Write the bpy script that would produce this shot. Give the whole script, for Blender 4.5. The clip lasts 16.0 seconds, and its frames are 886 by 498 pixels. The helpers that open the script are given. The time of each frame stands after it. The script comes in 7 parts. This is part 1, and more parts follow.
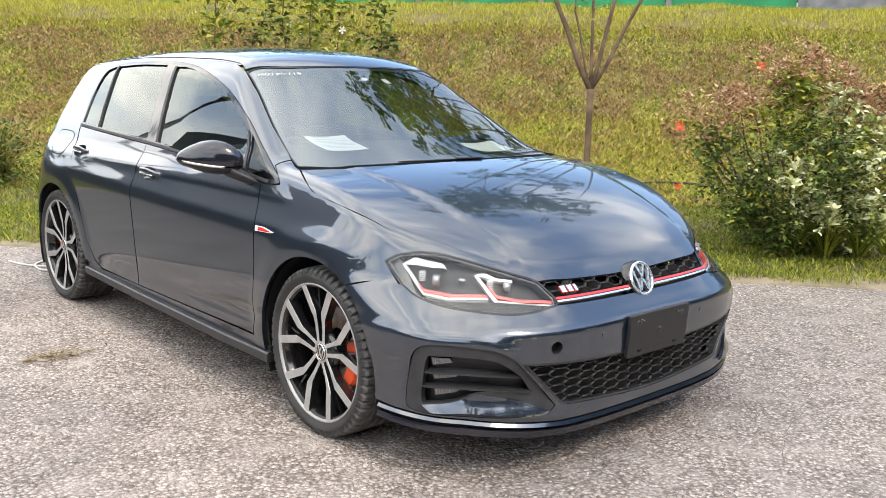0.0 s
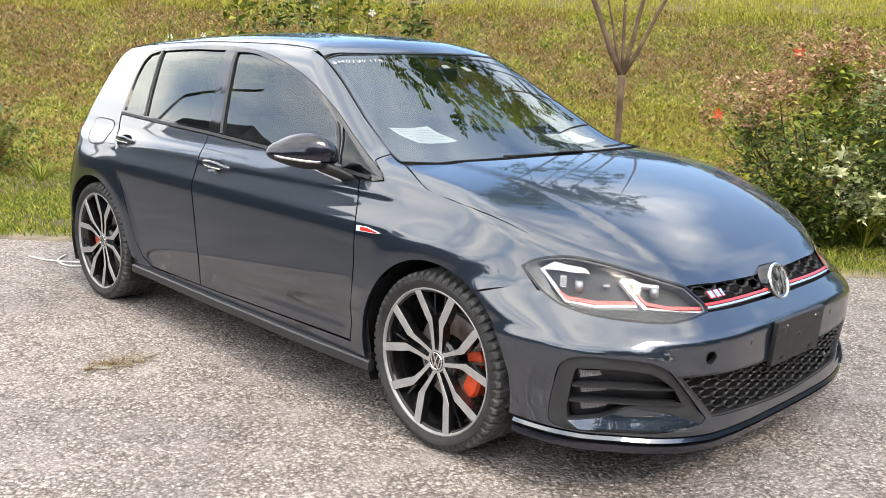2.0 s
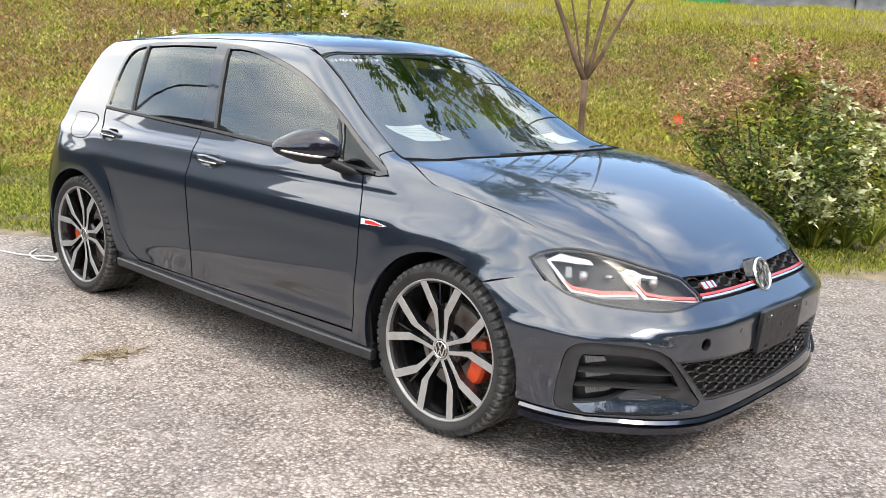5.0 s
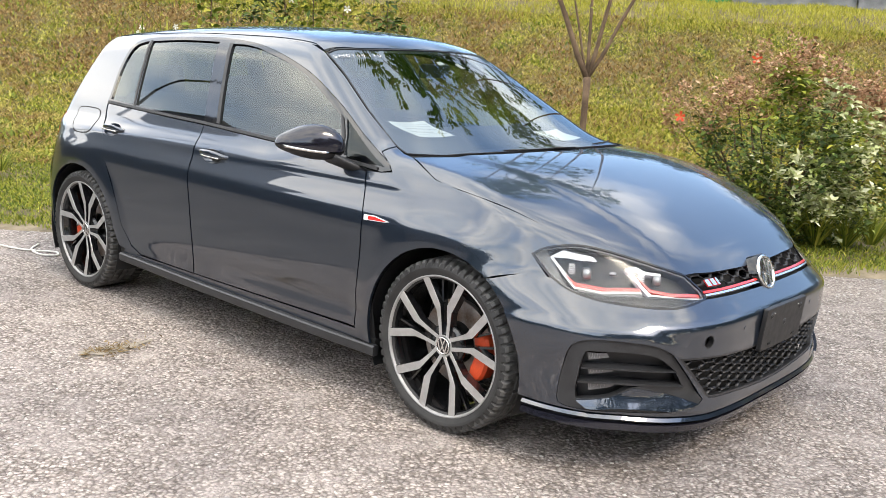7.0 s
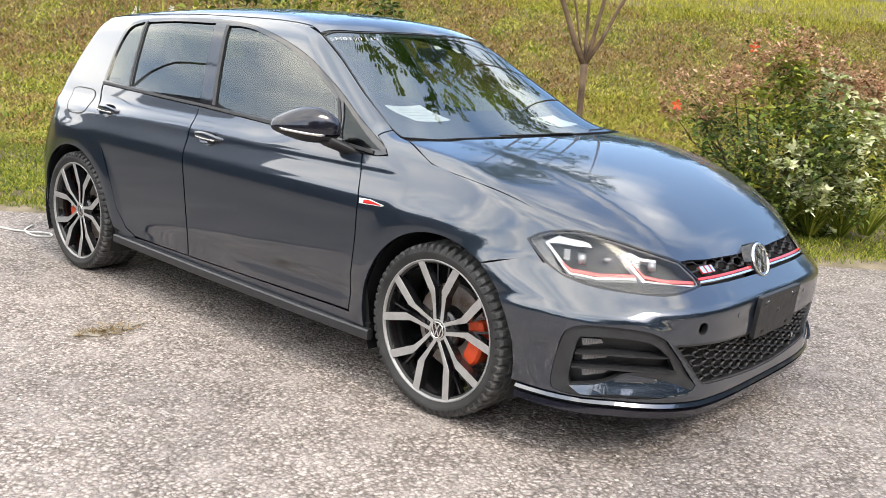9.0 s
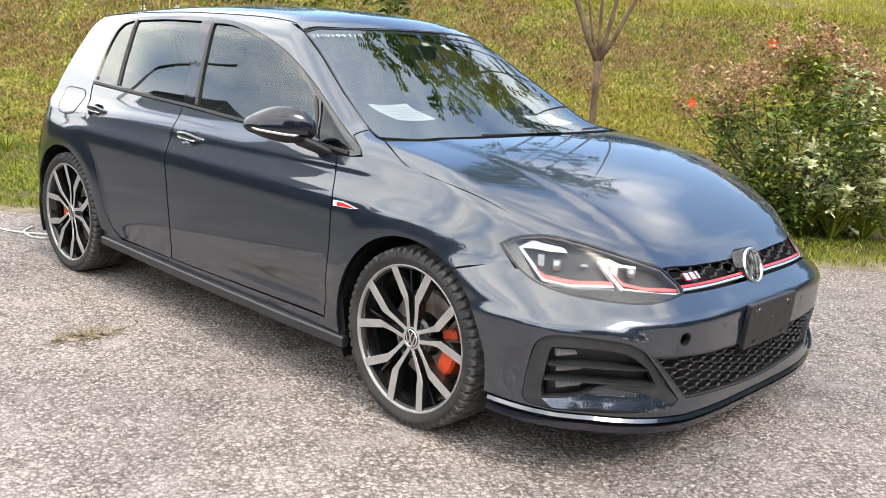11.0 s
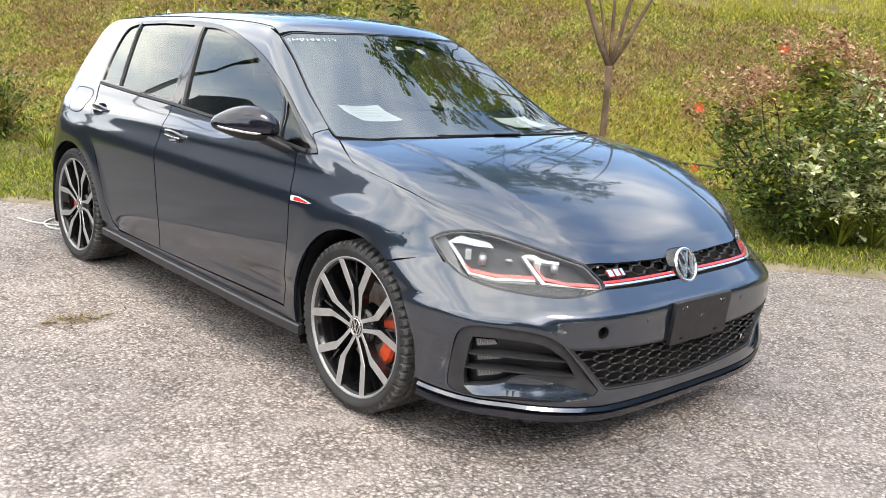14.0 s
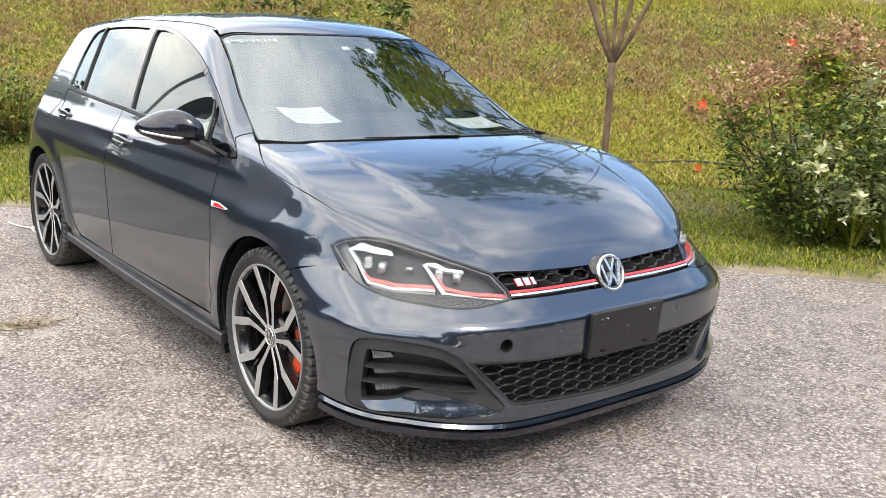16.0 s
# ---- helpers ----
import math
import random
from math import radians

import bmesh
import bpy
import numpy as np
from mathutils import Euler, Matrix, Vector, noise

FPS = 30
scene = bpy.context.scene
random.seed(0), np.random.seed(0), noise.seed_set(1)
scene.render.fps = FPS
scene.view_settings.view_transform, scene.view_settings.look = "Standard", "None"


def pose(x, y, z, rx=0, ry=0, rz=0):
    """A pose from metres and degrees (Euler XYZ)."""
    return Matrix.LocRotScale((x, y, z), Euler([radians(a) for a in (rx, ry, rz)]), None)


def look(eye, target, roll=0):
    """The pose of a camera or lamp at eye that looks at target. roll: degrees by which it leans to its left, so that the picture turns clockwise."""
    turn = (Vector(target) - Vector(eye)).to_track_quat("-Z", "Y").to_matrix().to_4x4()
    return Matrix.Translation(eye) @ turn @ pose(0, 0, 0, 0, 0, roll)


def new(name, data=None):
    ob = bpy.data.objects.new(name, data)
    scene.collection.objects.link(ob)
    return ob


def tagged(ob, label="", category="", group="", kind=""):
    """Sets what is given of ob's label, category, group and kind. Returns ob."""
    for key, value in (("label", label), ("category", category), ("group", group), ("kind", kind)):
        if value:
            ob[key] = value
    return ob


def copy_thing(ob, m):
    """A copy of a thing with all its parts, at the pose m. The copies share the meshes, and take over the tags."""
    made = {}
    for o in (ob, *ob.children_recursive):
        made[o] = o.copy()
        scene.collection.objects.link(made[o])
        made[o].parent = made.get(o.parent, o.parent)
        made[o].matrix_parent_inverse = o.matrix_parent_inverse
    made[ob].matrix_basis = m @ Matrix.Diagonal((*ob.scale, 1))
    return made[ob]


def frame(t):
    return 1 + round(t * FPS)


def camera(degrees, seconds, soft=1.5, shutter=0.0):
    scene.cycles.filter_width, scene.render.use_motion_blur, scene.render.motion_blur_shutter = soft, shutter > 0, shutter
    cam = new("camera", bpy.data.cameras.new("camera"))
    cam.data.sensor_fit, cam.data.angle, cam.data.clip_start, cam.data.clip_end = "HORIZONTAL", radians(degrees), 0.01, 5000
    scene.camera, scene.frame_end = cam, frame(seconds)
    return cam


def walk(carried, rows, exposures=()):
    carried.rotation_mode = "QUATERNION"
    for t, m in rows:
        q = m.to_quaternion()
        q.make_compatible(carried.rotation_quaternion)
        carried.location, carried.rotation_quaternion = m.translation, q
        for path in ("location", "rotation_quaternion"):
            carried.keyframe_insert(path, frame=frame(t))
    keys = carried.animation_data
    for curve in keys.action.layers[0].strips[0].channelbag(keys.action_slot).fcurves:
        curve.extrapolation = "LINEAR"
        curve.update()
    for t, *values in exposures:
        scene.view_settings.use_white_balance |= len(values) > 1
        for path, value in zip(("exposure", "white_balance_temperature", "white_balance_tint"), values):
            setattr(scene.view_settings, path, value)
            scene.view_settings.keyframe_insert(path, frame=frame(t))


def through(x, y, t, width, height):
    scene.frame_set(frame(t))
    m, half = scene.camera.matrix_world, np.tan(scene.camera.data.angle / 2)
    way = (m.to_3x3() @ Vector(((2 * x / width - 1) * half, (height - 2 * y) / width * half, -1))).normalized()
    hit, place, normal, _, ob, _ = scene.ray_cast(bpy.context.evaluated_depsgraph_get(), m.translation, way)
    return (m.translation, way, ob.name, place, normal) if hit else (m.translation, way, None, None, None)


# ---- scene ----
cam = camera(51.0, 16.0, soft=0.7)
PATH = [
    (0, (-2.734, -4.055, 1.361), (-1.427, -2.589, 0.984), 1.3),
    (0.5, (-2.724, -3.995, 1.353), (-1.419, -2.533, 0.956), 1.7),
    (1, (-2.868, -3.818, 1.353), (-1.517, -2.4, 0.95), 1.9),
    (1.5, (-2.979, -3.638, 1.366), (-1.605, -2.245, 0.95), 1.8),
    (2, (-3.011, -3.483, 1.371), (-1.638, -2.088, 0.959), 1.6),
    (2.5, (-3.078, -3.437, 1.359), (-1.676, -2.072, 0.946), 1.8),
    (3, (-3.203, -3.414, 1.353), (-1.772, -2.079, 0.942), 2.1),
    (3.5, (-3.274, -3.413, 1.357), (-1.823, -2.095, 0.959), 2.3),
    (4, (-3.275, -3.409, 1.354), (-1.815, -2.103, 0.955), 2.5),
    (6.5, (-3.284, -3.399, 1.353), (-1.815, -2.103, 0.95), 3.0),
    (7, (-3.282, -3.394, 1.347), (-1.815, -2.097, 0.941), 3.1),
    (7.5, (-3.286, -3.395, 1.343), (-1.823, -2.095, 0.93), 3.2),
    (8, (-3.284, -3.399, 1.344), (-1.821, -2.102, 0.922), 3.3),
    (8.5, (-3.283, -3.395, 1.337), (-1.815, -2.105, 0.91), 3.6),
    (9, (-3.282, -3.392, 1.336), (-1.811, -2.109, 0.904), 3.8),
    (9.2, (-3.266, -3.389, 1.334), (-1.792, -2.11, 0.896), 3.9),
    (11.3, (-3.02, -3.482, 1.341), (-1.606, -2.138, 0.9), 3.4),
    (11.5, (-3.056, -3.505, 1.35), (-1.638, -2.166, 0.904), 3.6),
    (12, (-3.158, -3.615, 1.338), (-1.718, -2.307, 0.874), 4.1),
    (12.5, (-3.166, -3.693, 1.343), (-1.721, -2.395, 0.87), 4.2),
    (13, (-3.102, -3.771, 1.364), (-1.701, -2.42, 0.904), 3.9),
    (13.5, (-2.975, -3.867, 1.367), (-1.615, -2.47, 0.918), 3.7),
    (14, (-2.841, -3.87, 1.37), (-1.518, -2.436, 0.929), 3.7),
    (14.5, (-2.685, -3.851, 1.389), (-1.389, -2.392, 0.953), 3.3),
    (15, (-2.565, -3.907, 1.392), (-1.287, -2.432, 0.954), 3.0),
    (15.5, (-2.42, -4.042, 1.39), (-1.17, -2.545, 0.949), 3.0),
    (16, (-2.347, -4.096, 1.392), (-1.129, -2.575, 0.943), 2.7),
]
walk(cam, [(t, look(eye, target, roll)) for t, eye, target, roll in PATH])


# ---- sky, sun ----
SUN_HIGH, SUN_TURN = 46.0, 188.0
world = bpy.data.worlds.new("sky")
scene.world = world
world.use_nodes = True
wt = world.node_tree
wt.nodes.clear()


def wnode(kind, **sets):
    n = wt.nodes.new(kind)
    for key, value in sets.items():
        if key in n.inputs:
            n.inputs[key].default_value = value
    return n


w_out, w_bg = wnode("ShaderNodeOutputWorld"), wnode("ShaderNodeBackground", Strength=0.425)
w_sky = wnode("ShaderNodeTexSky")
w_sky.sky_type, w_sky.sun_disc = "NISHITA", False
w_sky.sun_elevation, w_sky.sun_rotation = radians(SUN_HIGH), radians(SUN_TURN)
w_sky.air_density, w_sky.dust_density, w_sky.ozone_density = 1.0, 1.3, 1.6
w_co = wnode("ShaderNodeTexCoord")
w_map = wnode("ShaderNodeMapping", Scale=(1.0, 1.0, 1.9))
w_noise = wnode("ShaderNodeTexNoise", Scale=2.3, Detail=5.0, Roughness=0.5)
w_ramp = wnode("ShaderNodeValToRGB")
w_ramp.color_ramp.elements[0].position, w_ramp.color_ramp.elements[1].position = 0.53, 0.78
w_noise2 = wnode("ShaderNodeTexNoise", Scale=3.6, Detail=5.0, Roughness=0.6)
w_cloud = wnode("ShaderNodeMixRGB", Color1=(3.9, 4.3, 4.8, 1), Color2=(8.6, 8.2, 7.6, 1))
w_mix = wnode("ShaderNodeMixRGB")
wt.links.new(w_co.outputs["Generated"], w_map.inputs["Vector"])
wt.links.new(w_map.outputs[0], w_noise.inputs["Vector"])
wt.links.new(w_map.outputs[0], w_noise2.inputs["Vector"])
w_xyz = wnode("ShaderNodeSeparateXYZ")
w_cover = wnode("ShaderNodeMath")  # cloudier overhead
w_cover.operation = "MULTIPLY_ADD"
w_cover.inputs[1].default_value = 0.27
wt.links.new(w_co.outputs["Generated"], w_xyz.inputs[0])
wt.links.new(w_xyz.outputs["Z"], w_cover.inputs[0])
wt.links.new(w_noise.outputs["Fac"], w_cover.inputs[2])
w_haze = wnode("ShaderNodeMath")  # and towards the open side
w_haze.operation = "MULTIPLY_ADD"
w_haze.inputs[1].default_value = 0.18
wt.links.new(w_cover.outputs[0], w_haze.inputs[2])
wt.links.new(w_haze.outputs[0], w_ramp.inputs[0])
w_soft = wnode("ShaderNodeMapRange")
w_soft.inputs["From Min"].default_value, w_soft.inputs["From Max"].default_value = 0.36, 0.64
wt.links.new(w_noise2.outputs["Fac"], w_soft.inputs["Value"])
wt.links.new(w_soft.outputs[0], w_cloud.inputs[0])
wt.links.new(w_ramp.outputs[0], w_mix.inputs[0])
wt.links.new(w_sky.outputs[0], w_mix.inputs[1])
wt.links.new(w_cloud.outputs[0], w_mix.inputs[2])
# hazier and brighter towards the open side of the place
w_dot = wnode("ShaderNodeVectorMath")
w_dot.operation = "DOT_PRODUCT"
w_dot.inputs[1].default_value = (-0.72, 0.55, 0.25)
w_side = wnode("ShaderNodeMapRange")
for key, value in (("From Min", -0.7), ("From Max", 0.9), ("To Min", 0.94), ("To Max", 1.30)):
    w_side.inputs[key].default_value = value
w_mul = wnode("ShaderNodeVectorMath")
w_mul.operation = "SCALE"
wt.links.new(w_co.outputs["Generated"], w_dot.inputs[0])
wt.links.new(w_dot.outputs["Value"], w_side.inputs["Value"])
wt.links.new(w_dot.outputs["Value"], w_haze.inputs[0])
wt.links.new(w_mix.outputs[0], w_mul.inputs[0])
wt.links.new(w_side.outputs[0], w_mul.inputs["Scale"])
wt.links.new(w_mul.outputs[0], w_bg.inputs["Color"])
wt.links.new(w_bg.outputs[0], w_out.inputs["Surface"])

sun_data = bpy.data.lights.new("sun", "SUN")
sun_data.energy, sun_data.angle, sun_data.color = 2.1, radians(16), (1.0, 0.865, 0.68)
sun = new("sun", sun_data)
_a, _e = radians(SUN_TURN), radians(SUN_HIGH)
sun_from = Vector((math.sin(_a) * math.cos(_e), math.cos(_a) * math.cos(_e), math.sin(_e)))
sun.matrix_world = look(tuple(sun_from * 30), (0, 0, 0))
scene.view_settings.exposure = 0.0


# ---- materials ----
def mat(name, color=(0.5, 0.5, 0.5), rough=0.5, metal=0.0, **more):
    m = bpy.data.materials.new(name)
    m.use_nodes = True
    b = m.node_tree.nodes["Principled BSDF"]
    b.inputs["Base Color"].default_value = (*color, 1)
    b.inputs["Roughness"].default_value, b.inputs["Metallic"].default_value = rough, metal
    for key, value in more.items():
        b.inputs[key.replace("_", " ")].default_value = value
    return m


def node(m, kind, **sets):
    n = m.node_tree.nodes.new(kind)
    for key, value in sets.items():
        n.inputs[key.replace("_", " ")].default_value = value
    return n


def link(m, a, b):
    m.node_tree.links.new(a, b)


def shader(m):
    return m.node_tree.nodes["Principled BSDF"]


def ramp(m, source, *stops):
    r = m.node_tree.nodes.new("ShaderNodeValToRGB")
    while len(r.color_ramp.elements) < len(stops):
        r.color_ramp.elements.new(0.5)
    for e, (at, c) in zip(r.color_ramp.elements, stops):
        e.position, e.color = at, (*c, 1) if len(c) == 3 else c
    link(m, source, r.inputs[0])
    return r


def bump(m, height, strength, distance, after=None):
    b = node(m, "ShaderNodeBump", Strength=strength, Distance=distance)
    link(m, height, b.inputs["Height"])
    if after:
        link(m, after.outputs[0], b.inputs["Normal"])
    link(m, b.outputs[0], shader(m).inputs["Normal"])
    return b


def mottled(m, low, high, scale, detail=6.0, rough=None, relief=0.0, coords="Object"):
    """Colour and gloss that vary by noise at two scales."""
    co = node(m, "ShaderNodeTexCoord")
    a = node(m, "ShaderNodeTexNoise", Scale=scale, Detail=detail)
    b = node(m, "ShaderNodeTexNoise", Scale=scale * 9, Detail=4.0)
    mix = m.node_tree.nodes.new("ShaderNodeMath")
    mix.operation = "MULTIPLY_ADD"
    mix.inputs[1].default_value = 0.35
    link(m, co.outputs[coords], a.inputs["Vector"])
    link(m, co.outputs[coords], b.inputs["Vector"])
    link(m, b.outputs["Fac"], mix.inputs[0])
    link(m, a.outputs["Fac"], mix.inputs[2])
    r = ramp(m, mix.outputs[0], (0.48, low), (0.88, high))
    link(m, r.outputs[0], shader(m).inputs["Base Color"])
    if rough:
        g = ramp(m, mix.outputs[0], (0.45, (rough[0],) * 3), (0.9, (rough[1],) * 3))
        link(m, g.outputs[0], shader(m).inputs["Roughness"])
    if relief:
        bump(m, b.outputs["Fac"], 0.5, relief)
    return m


def paint(name, base, coat=1.0):
    m = mat(name, base, 0.34, 0.6, Coat_Weight=coat, Coat_Roughness=0.012, Coat_IOR=1.92)
    co = node(m, "ShaderNodeTexCoord")
    flake = node(m, "ShaderNodeTexNoise", Scale=900.0, Detail=1.0)
    dust = node(m, "ShaderNodeTexNoise", Scale=3.0, Detail=8.0, Roughness=0.65)
    link(m, co.outputs["Object"], flake.inputs["Vector"])
    link(m, co.outputs["Object"], dust.inputs["Vector"])
    r = ramp(m, flake.outputs["Fac"], (0.35, tuple(0.75 * v for v in base)), (0.7, tuple(1.5 * v for v in base)))
    link(m, r.outputs[0], shader(m).inputs["Base Color"])
    g = ramp(m, dust.outputs["Fac"], (0.40, (0.012,) * 3), (0.8, (0.055,) * 3))
    link(m, g.outputs[0], shader(m).inputs["Coat Roughness"])
    return m


PAINT = paint("blue_grey_paint", (0.0135, 0.0225, 0.0385))
GLOSS = mat("gloss_black", (0.006, 0.006, 0.008), 0.06, 0.0, Specular_IOR_Level=0.7)
CAP = mat("mirror_black", (0.010, 0.010, 0.016), 0.12, 0.0, Coat_Weight=0.5, Coat_Roughness=0.03)
BLACK = mottled(mat("black_plastic", (0.012, 0.012, 0.013), 0.5), (0.009, 0.009, 0.010), (0.018, 0.018, 0.019), 30, rough=(0.4, 0.6))
SATIN = mottled(mat("satin_grey_plastic", (0.03, 0.031, 0.034), 0.38), (0.020, 0.0207, 0.0225), (0.032, 0.033, 0.036), 20, rough=(0.30, 0.46))
# near-black colour for the shade in gaps, holes and behind the grilles
VOID = mat("cavity_shade", (0.004, 0.004, 0.004), 0.9)
RUBBER = mottled(mat("tyre_rubber", (0.03, 0.03, 0.03), 0.75), (0.012, 0.012, 0.0125), (0.042, 0.041, 0.040), 14, rough=(0.5, 0.8), relief=0.0006)
TREAD = mottled(mat("dusty_tread_rubber", (0.08, 0.078, 0.075), 0.8), (0.035, 0.034, 0.033), (0.12, 0.117, 0.112), 30, rough=(0.6, 0.85), relief=0.0006)
ALLOY = mottled(mat("machined_alloy", (0.56, 0.55, 0.55), 0.36, 0.7), (0.49, 0.485, 0.48), (0.62, 0.61, 0.605), 26, rough=(0.30, 0.46))
RIM_EDGE = mottled(mat("worn_rim_edge", (0.40, 0.395, 0.39), 0.5, 0.5), (0.33, 0.325, 0.32), (0.44, 0.435, 0.43), 26, rough=(0.45, 0.6))
WHEEL_BLACK = mat("wheel_black", (0.010, 0.010, 0.011), 0.18, 0.0, Coat_Weight=0.6, Coat_Roughness=0.05)
CHROME = mat("chrome", (0.90, 0.885, 0.86), 0.26, 1.0)
RED_TRIM = mat("red_trim", (0.62, 0.035, 0.03), 0.25, 0.0, Coat_Weight=0.6)
RED_CALIPER = mottled(mat("red_caliper", (0.6, 0.05, 0.02), 0.35), (0.58, 0.055, 0.015), (0.80, 0.105, 0.03), 22, rough=(0.3, 0.5))
DISC = mottled(mat("brake_disc", (0.30, 0.24, 0.20), 0.45, 0.7), (0.22, 0.15, 0.11), (0.42, 0.39, 0.37), 18, rough=(0.35, 0.6))
LAMP_WHITE = mat("lamp_white", (0.80, 0.82, 0.84), 0.22, 0.0, Coat_Weight=1.0)
LAMP_SILVER = mat("lamp_silver", (0.42, 0.425, 0.43), 0.35, 0.6)
LAMP_GREY = mottled(mat("lamp_grey", (0.06, 0.06, 0.062), 0.25), (0.028, 0.0285, 0.030), (0.050, 0.051, 0.053), 24, rough=(0.45, 0.6))
LAMP_CLEAR = mottled(mat("lamp_pale", (0.40, 0.40, 0.39), 0.25), (0.15, 0.15, 0.148), (0.23, 0.228, 0.222), 30, rough=(0.15, 0.3))
LAMP_CREAM = mat("lamp_cream", (0.50, 0.49, 0.46), 0.3, 0.0, Coat_Weight=0.5)
RED_LAMP = mat("red_lamp_line", (0.72, 0.12, 0.10), 0.3, 0.0, Coat_Weight=0.6)
DARK_PANEL = mottled(mat("dark_panel", (0.014, 0.014, 0.016), 0.35), (0.011, 0.011, 0.012), (0.019, 0.019, 0.021), 20, rough=(0.28, 0.42))


def comb_material():
    """Small dark cells with pale rims, as in the base of the lamps."""
    m = mat("lamp_comb", (0.02, 0.02, 0.02), 0.25)
    co = node(m, "ShaderNodeTexCoord")
    cells = node(m, "ShaderNodeTexVoronoi", Scale=130.0, Randomness=0.25)
    cells.feature = "DISTANCE_TO_EDGE"
    link(m, co.outputs["Object"], cells.inputs["Vector"])
    r = ramp(m, cells.outputs["Distance"], (0.05, (0.045, 0.045, 0.043)), (0.12, (0.012, 0.012, 0.012)))
    link(m, r.outputs[0], shader(m).inputs["Base Color"])
    return m


LAMP_COMB = comb_material()
TAIL_RED = mat("tail_red", (0.35, 0.01, 0.012), 0.08, 0.0, Coat_Weight=1.0)
CABIN = mottled(mat("cabin_cloth", (0.02, 0.02, 0.022), 0.8), (0.014, 0.014, 0.015), (0.030, 0.030, 0.032), 40)
LINING = mottled(mat("roof_lining", (0.25, 0.25, 0.24), 0.9), (0.22, 0.22, 0.21), (0.30, 0.30, 0.29), 60)
PAPER = mottled(mat("paper", (0.82, 0.82, 0.80), 0.7), (0.78, 0.78, 0.77), (0.86, 0.86, 0.84), 12)
INK = mat("grey_ink", (0.30, 0.31, 0.33), 0.8)
CHALK = mat("white_marker", (0.85, 0.86, 0.86), 0.6)


def pane(name, tint, index, sheen=(0.93, 0.99, 0.98), rough=0.0):
    """A thin sheet of glass: what lies behind it, tinted, under a mirror that grows towards grazing."""
    m = bpy.data.materials.new(name)
    m.use_nodes = True
    nt = m.node_tree
    nt.nodes.clear()
    out, mix = nt.nodes.new("ShaderNodeOutputMaterial"), nt.nodes.new("ShaderNodeMixShader")
    clear, gloss, face = nt.nodes.new("ShaderNodeBsdfTransparent"), nt.nodes.new("ShaderNodeBsdfGlossy"), nt.nodes.new("ShaderNodeLayerWeight")
    clear.inputs["Color"].default_value = (*tint, 1)
    gloss.inputs["Roughness"].default_value = rough
    gloss.inputs["Color"].default_value = (*sheen, 1)
    face.inputs["Blend"].default_value = 0.5
    level = ((index - 1) / (index + 1)) ** 2
    steep, lift = nt.nodes.new("ShaderNodeMath"), nt.nodes.new("ShaderNodeMath")
    steep.operation, steep.inputs[1].default_value = "POWER", 5.0
    lift.operation, lift.inputs[1].default_value, lift.inputs[2].default_value = "MULTIPLY_ADD", 1 - level, level
    nt.links.new(face.outputs["Facing"], steep.inputs[0])
    nt.links.new(steep.outputs[0], lift.inputs[0])
    nt.links.new(lift.outputs[0], mix.inputs[0])
    nt.links.new(clear.outputs[0], mix.inputs[1])
    nt.links.new(gloss.outputs[0], mix.inputs[2])
    nt.links.new(mix.outputs[0], out.inputs["Surface"])
    return m


PIANO = mat("piano_black", (0.006, 0.006, 0.007), 0.05, 0.0, Specular_IOR_Level=0.9)
co = node(PIANO, "ShaderNodeTexCoord")
stretch = node(PIANO, "ShaderNodeMapping", Scale=(4.0, 15.0, 1.6))
wave = node(PIANO, "ShaderNodeTexNoise", Scale=1.0, Detail=2.0)
link(PIANO, co.outputs["Object"], stretch.inputs["Vector"])
link(PIANO, stretch.outputs[0], wave.inputs["Vector"])
bump(PIANO, wave.outputs["Fac"], 0.12, 0.004)
FOG_CLEAR = mat("fog_lamp_clear", (0.17, 0.17, 0.175), 0.12, 0.3, Coat_Weight=0.6)
SAIL_GLASS = pane("sail_glass", (0.12, 0.13, 0.13), 1.5)
SIDE_GLASS = pane("side_glass", (0.50, 0.56, 0.54), 1.92)
DARK_GLASS = pane("privacy_glass", (0.30, 0.33, 0.32), 1.92)
SCREEN_GLASS = pane("screen_glass", (0.56, 0.62, 0.61), 2.6, (0.86, 0.94, 0.98))
LAMP_GLASS = pane("lamp_lens", (0.90, 0.91, 0.92), 1.44, (0.85, 0.88, 0.90), 0.12)


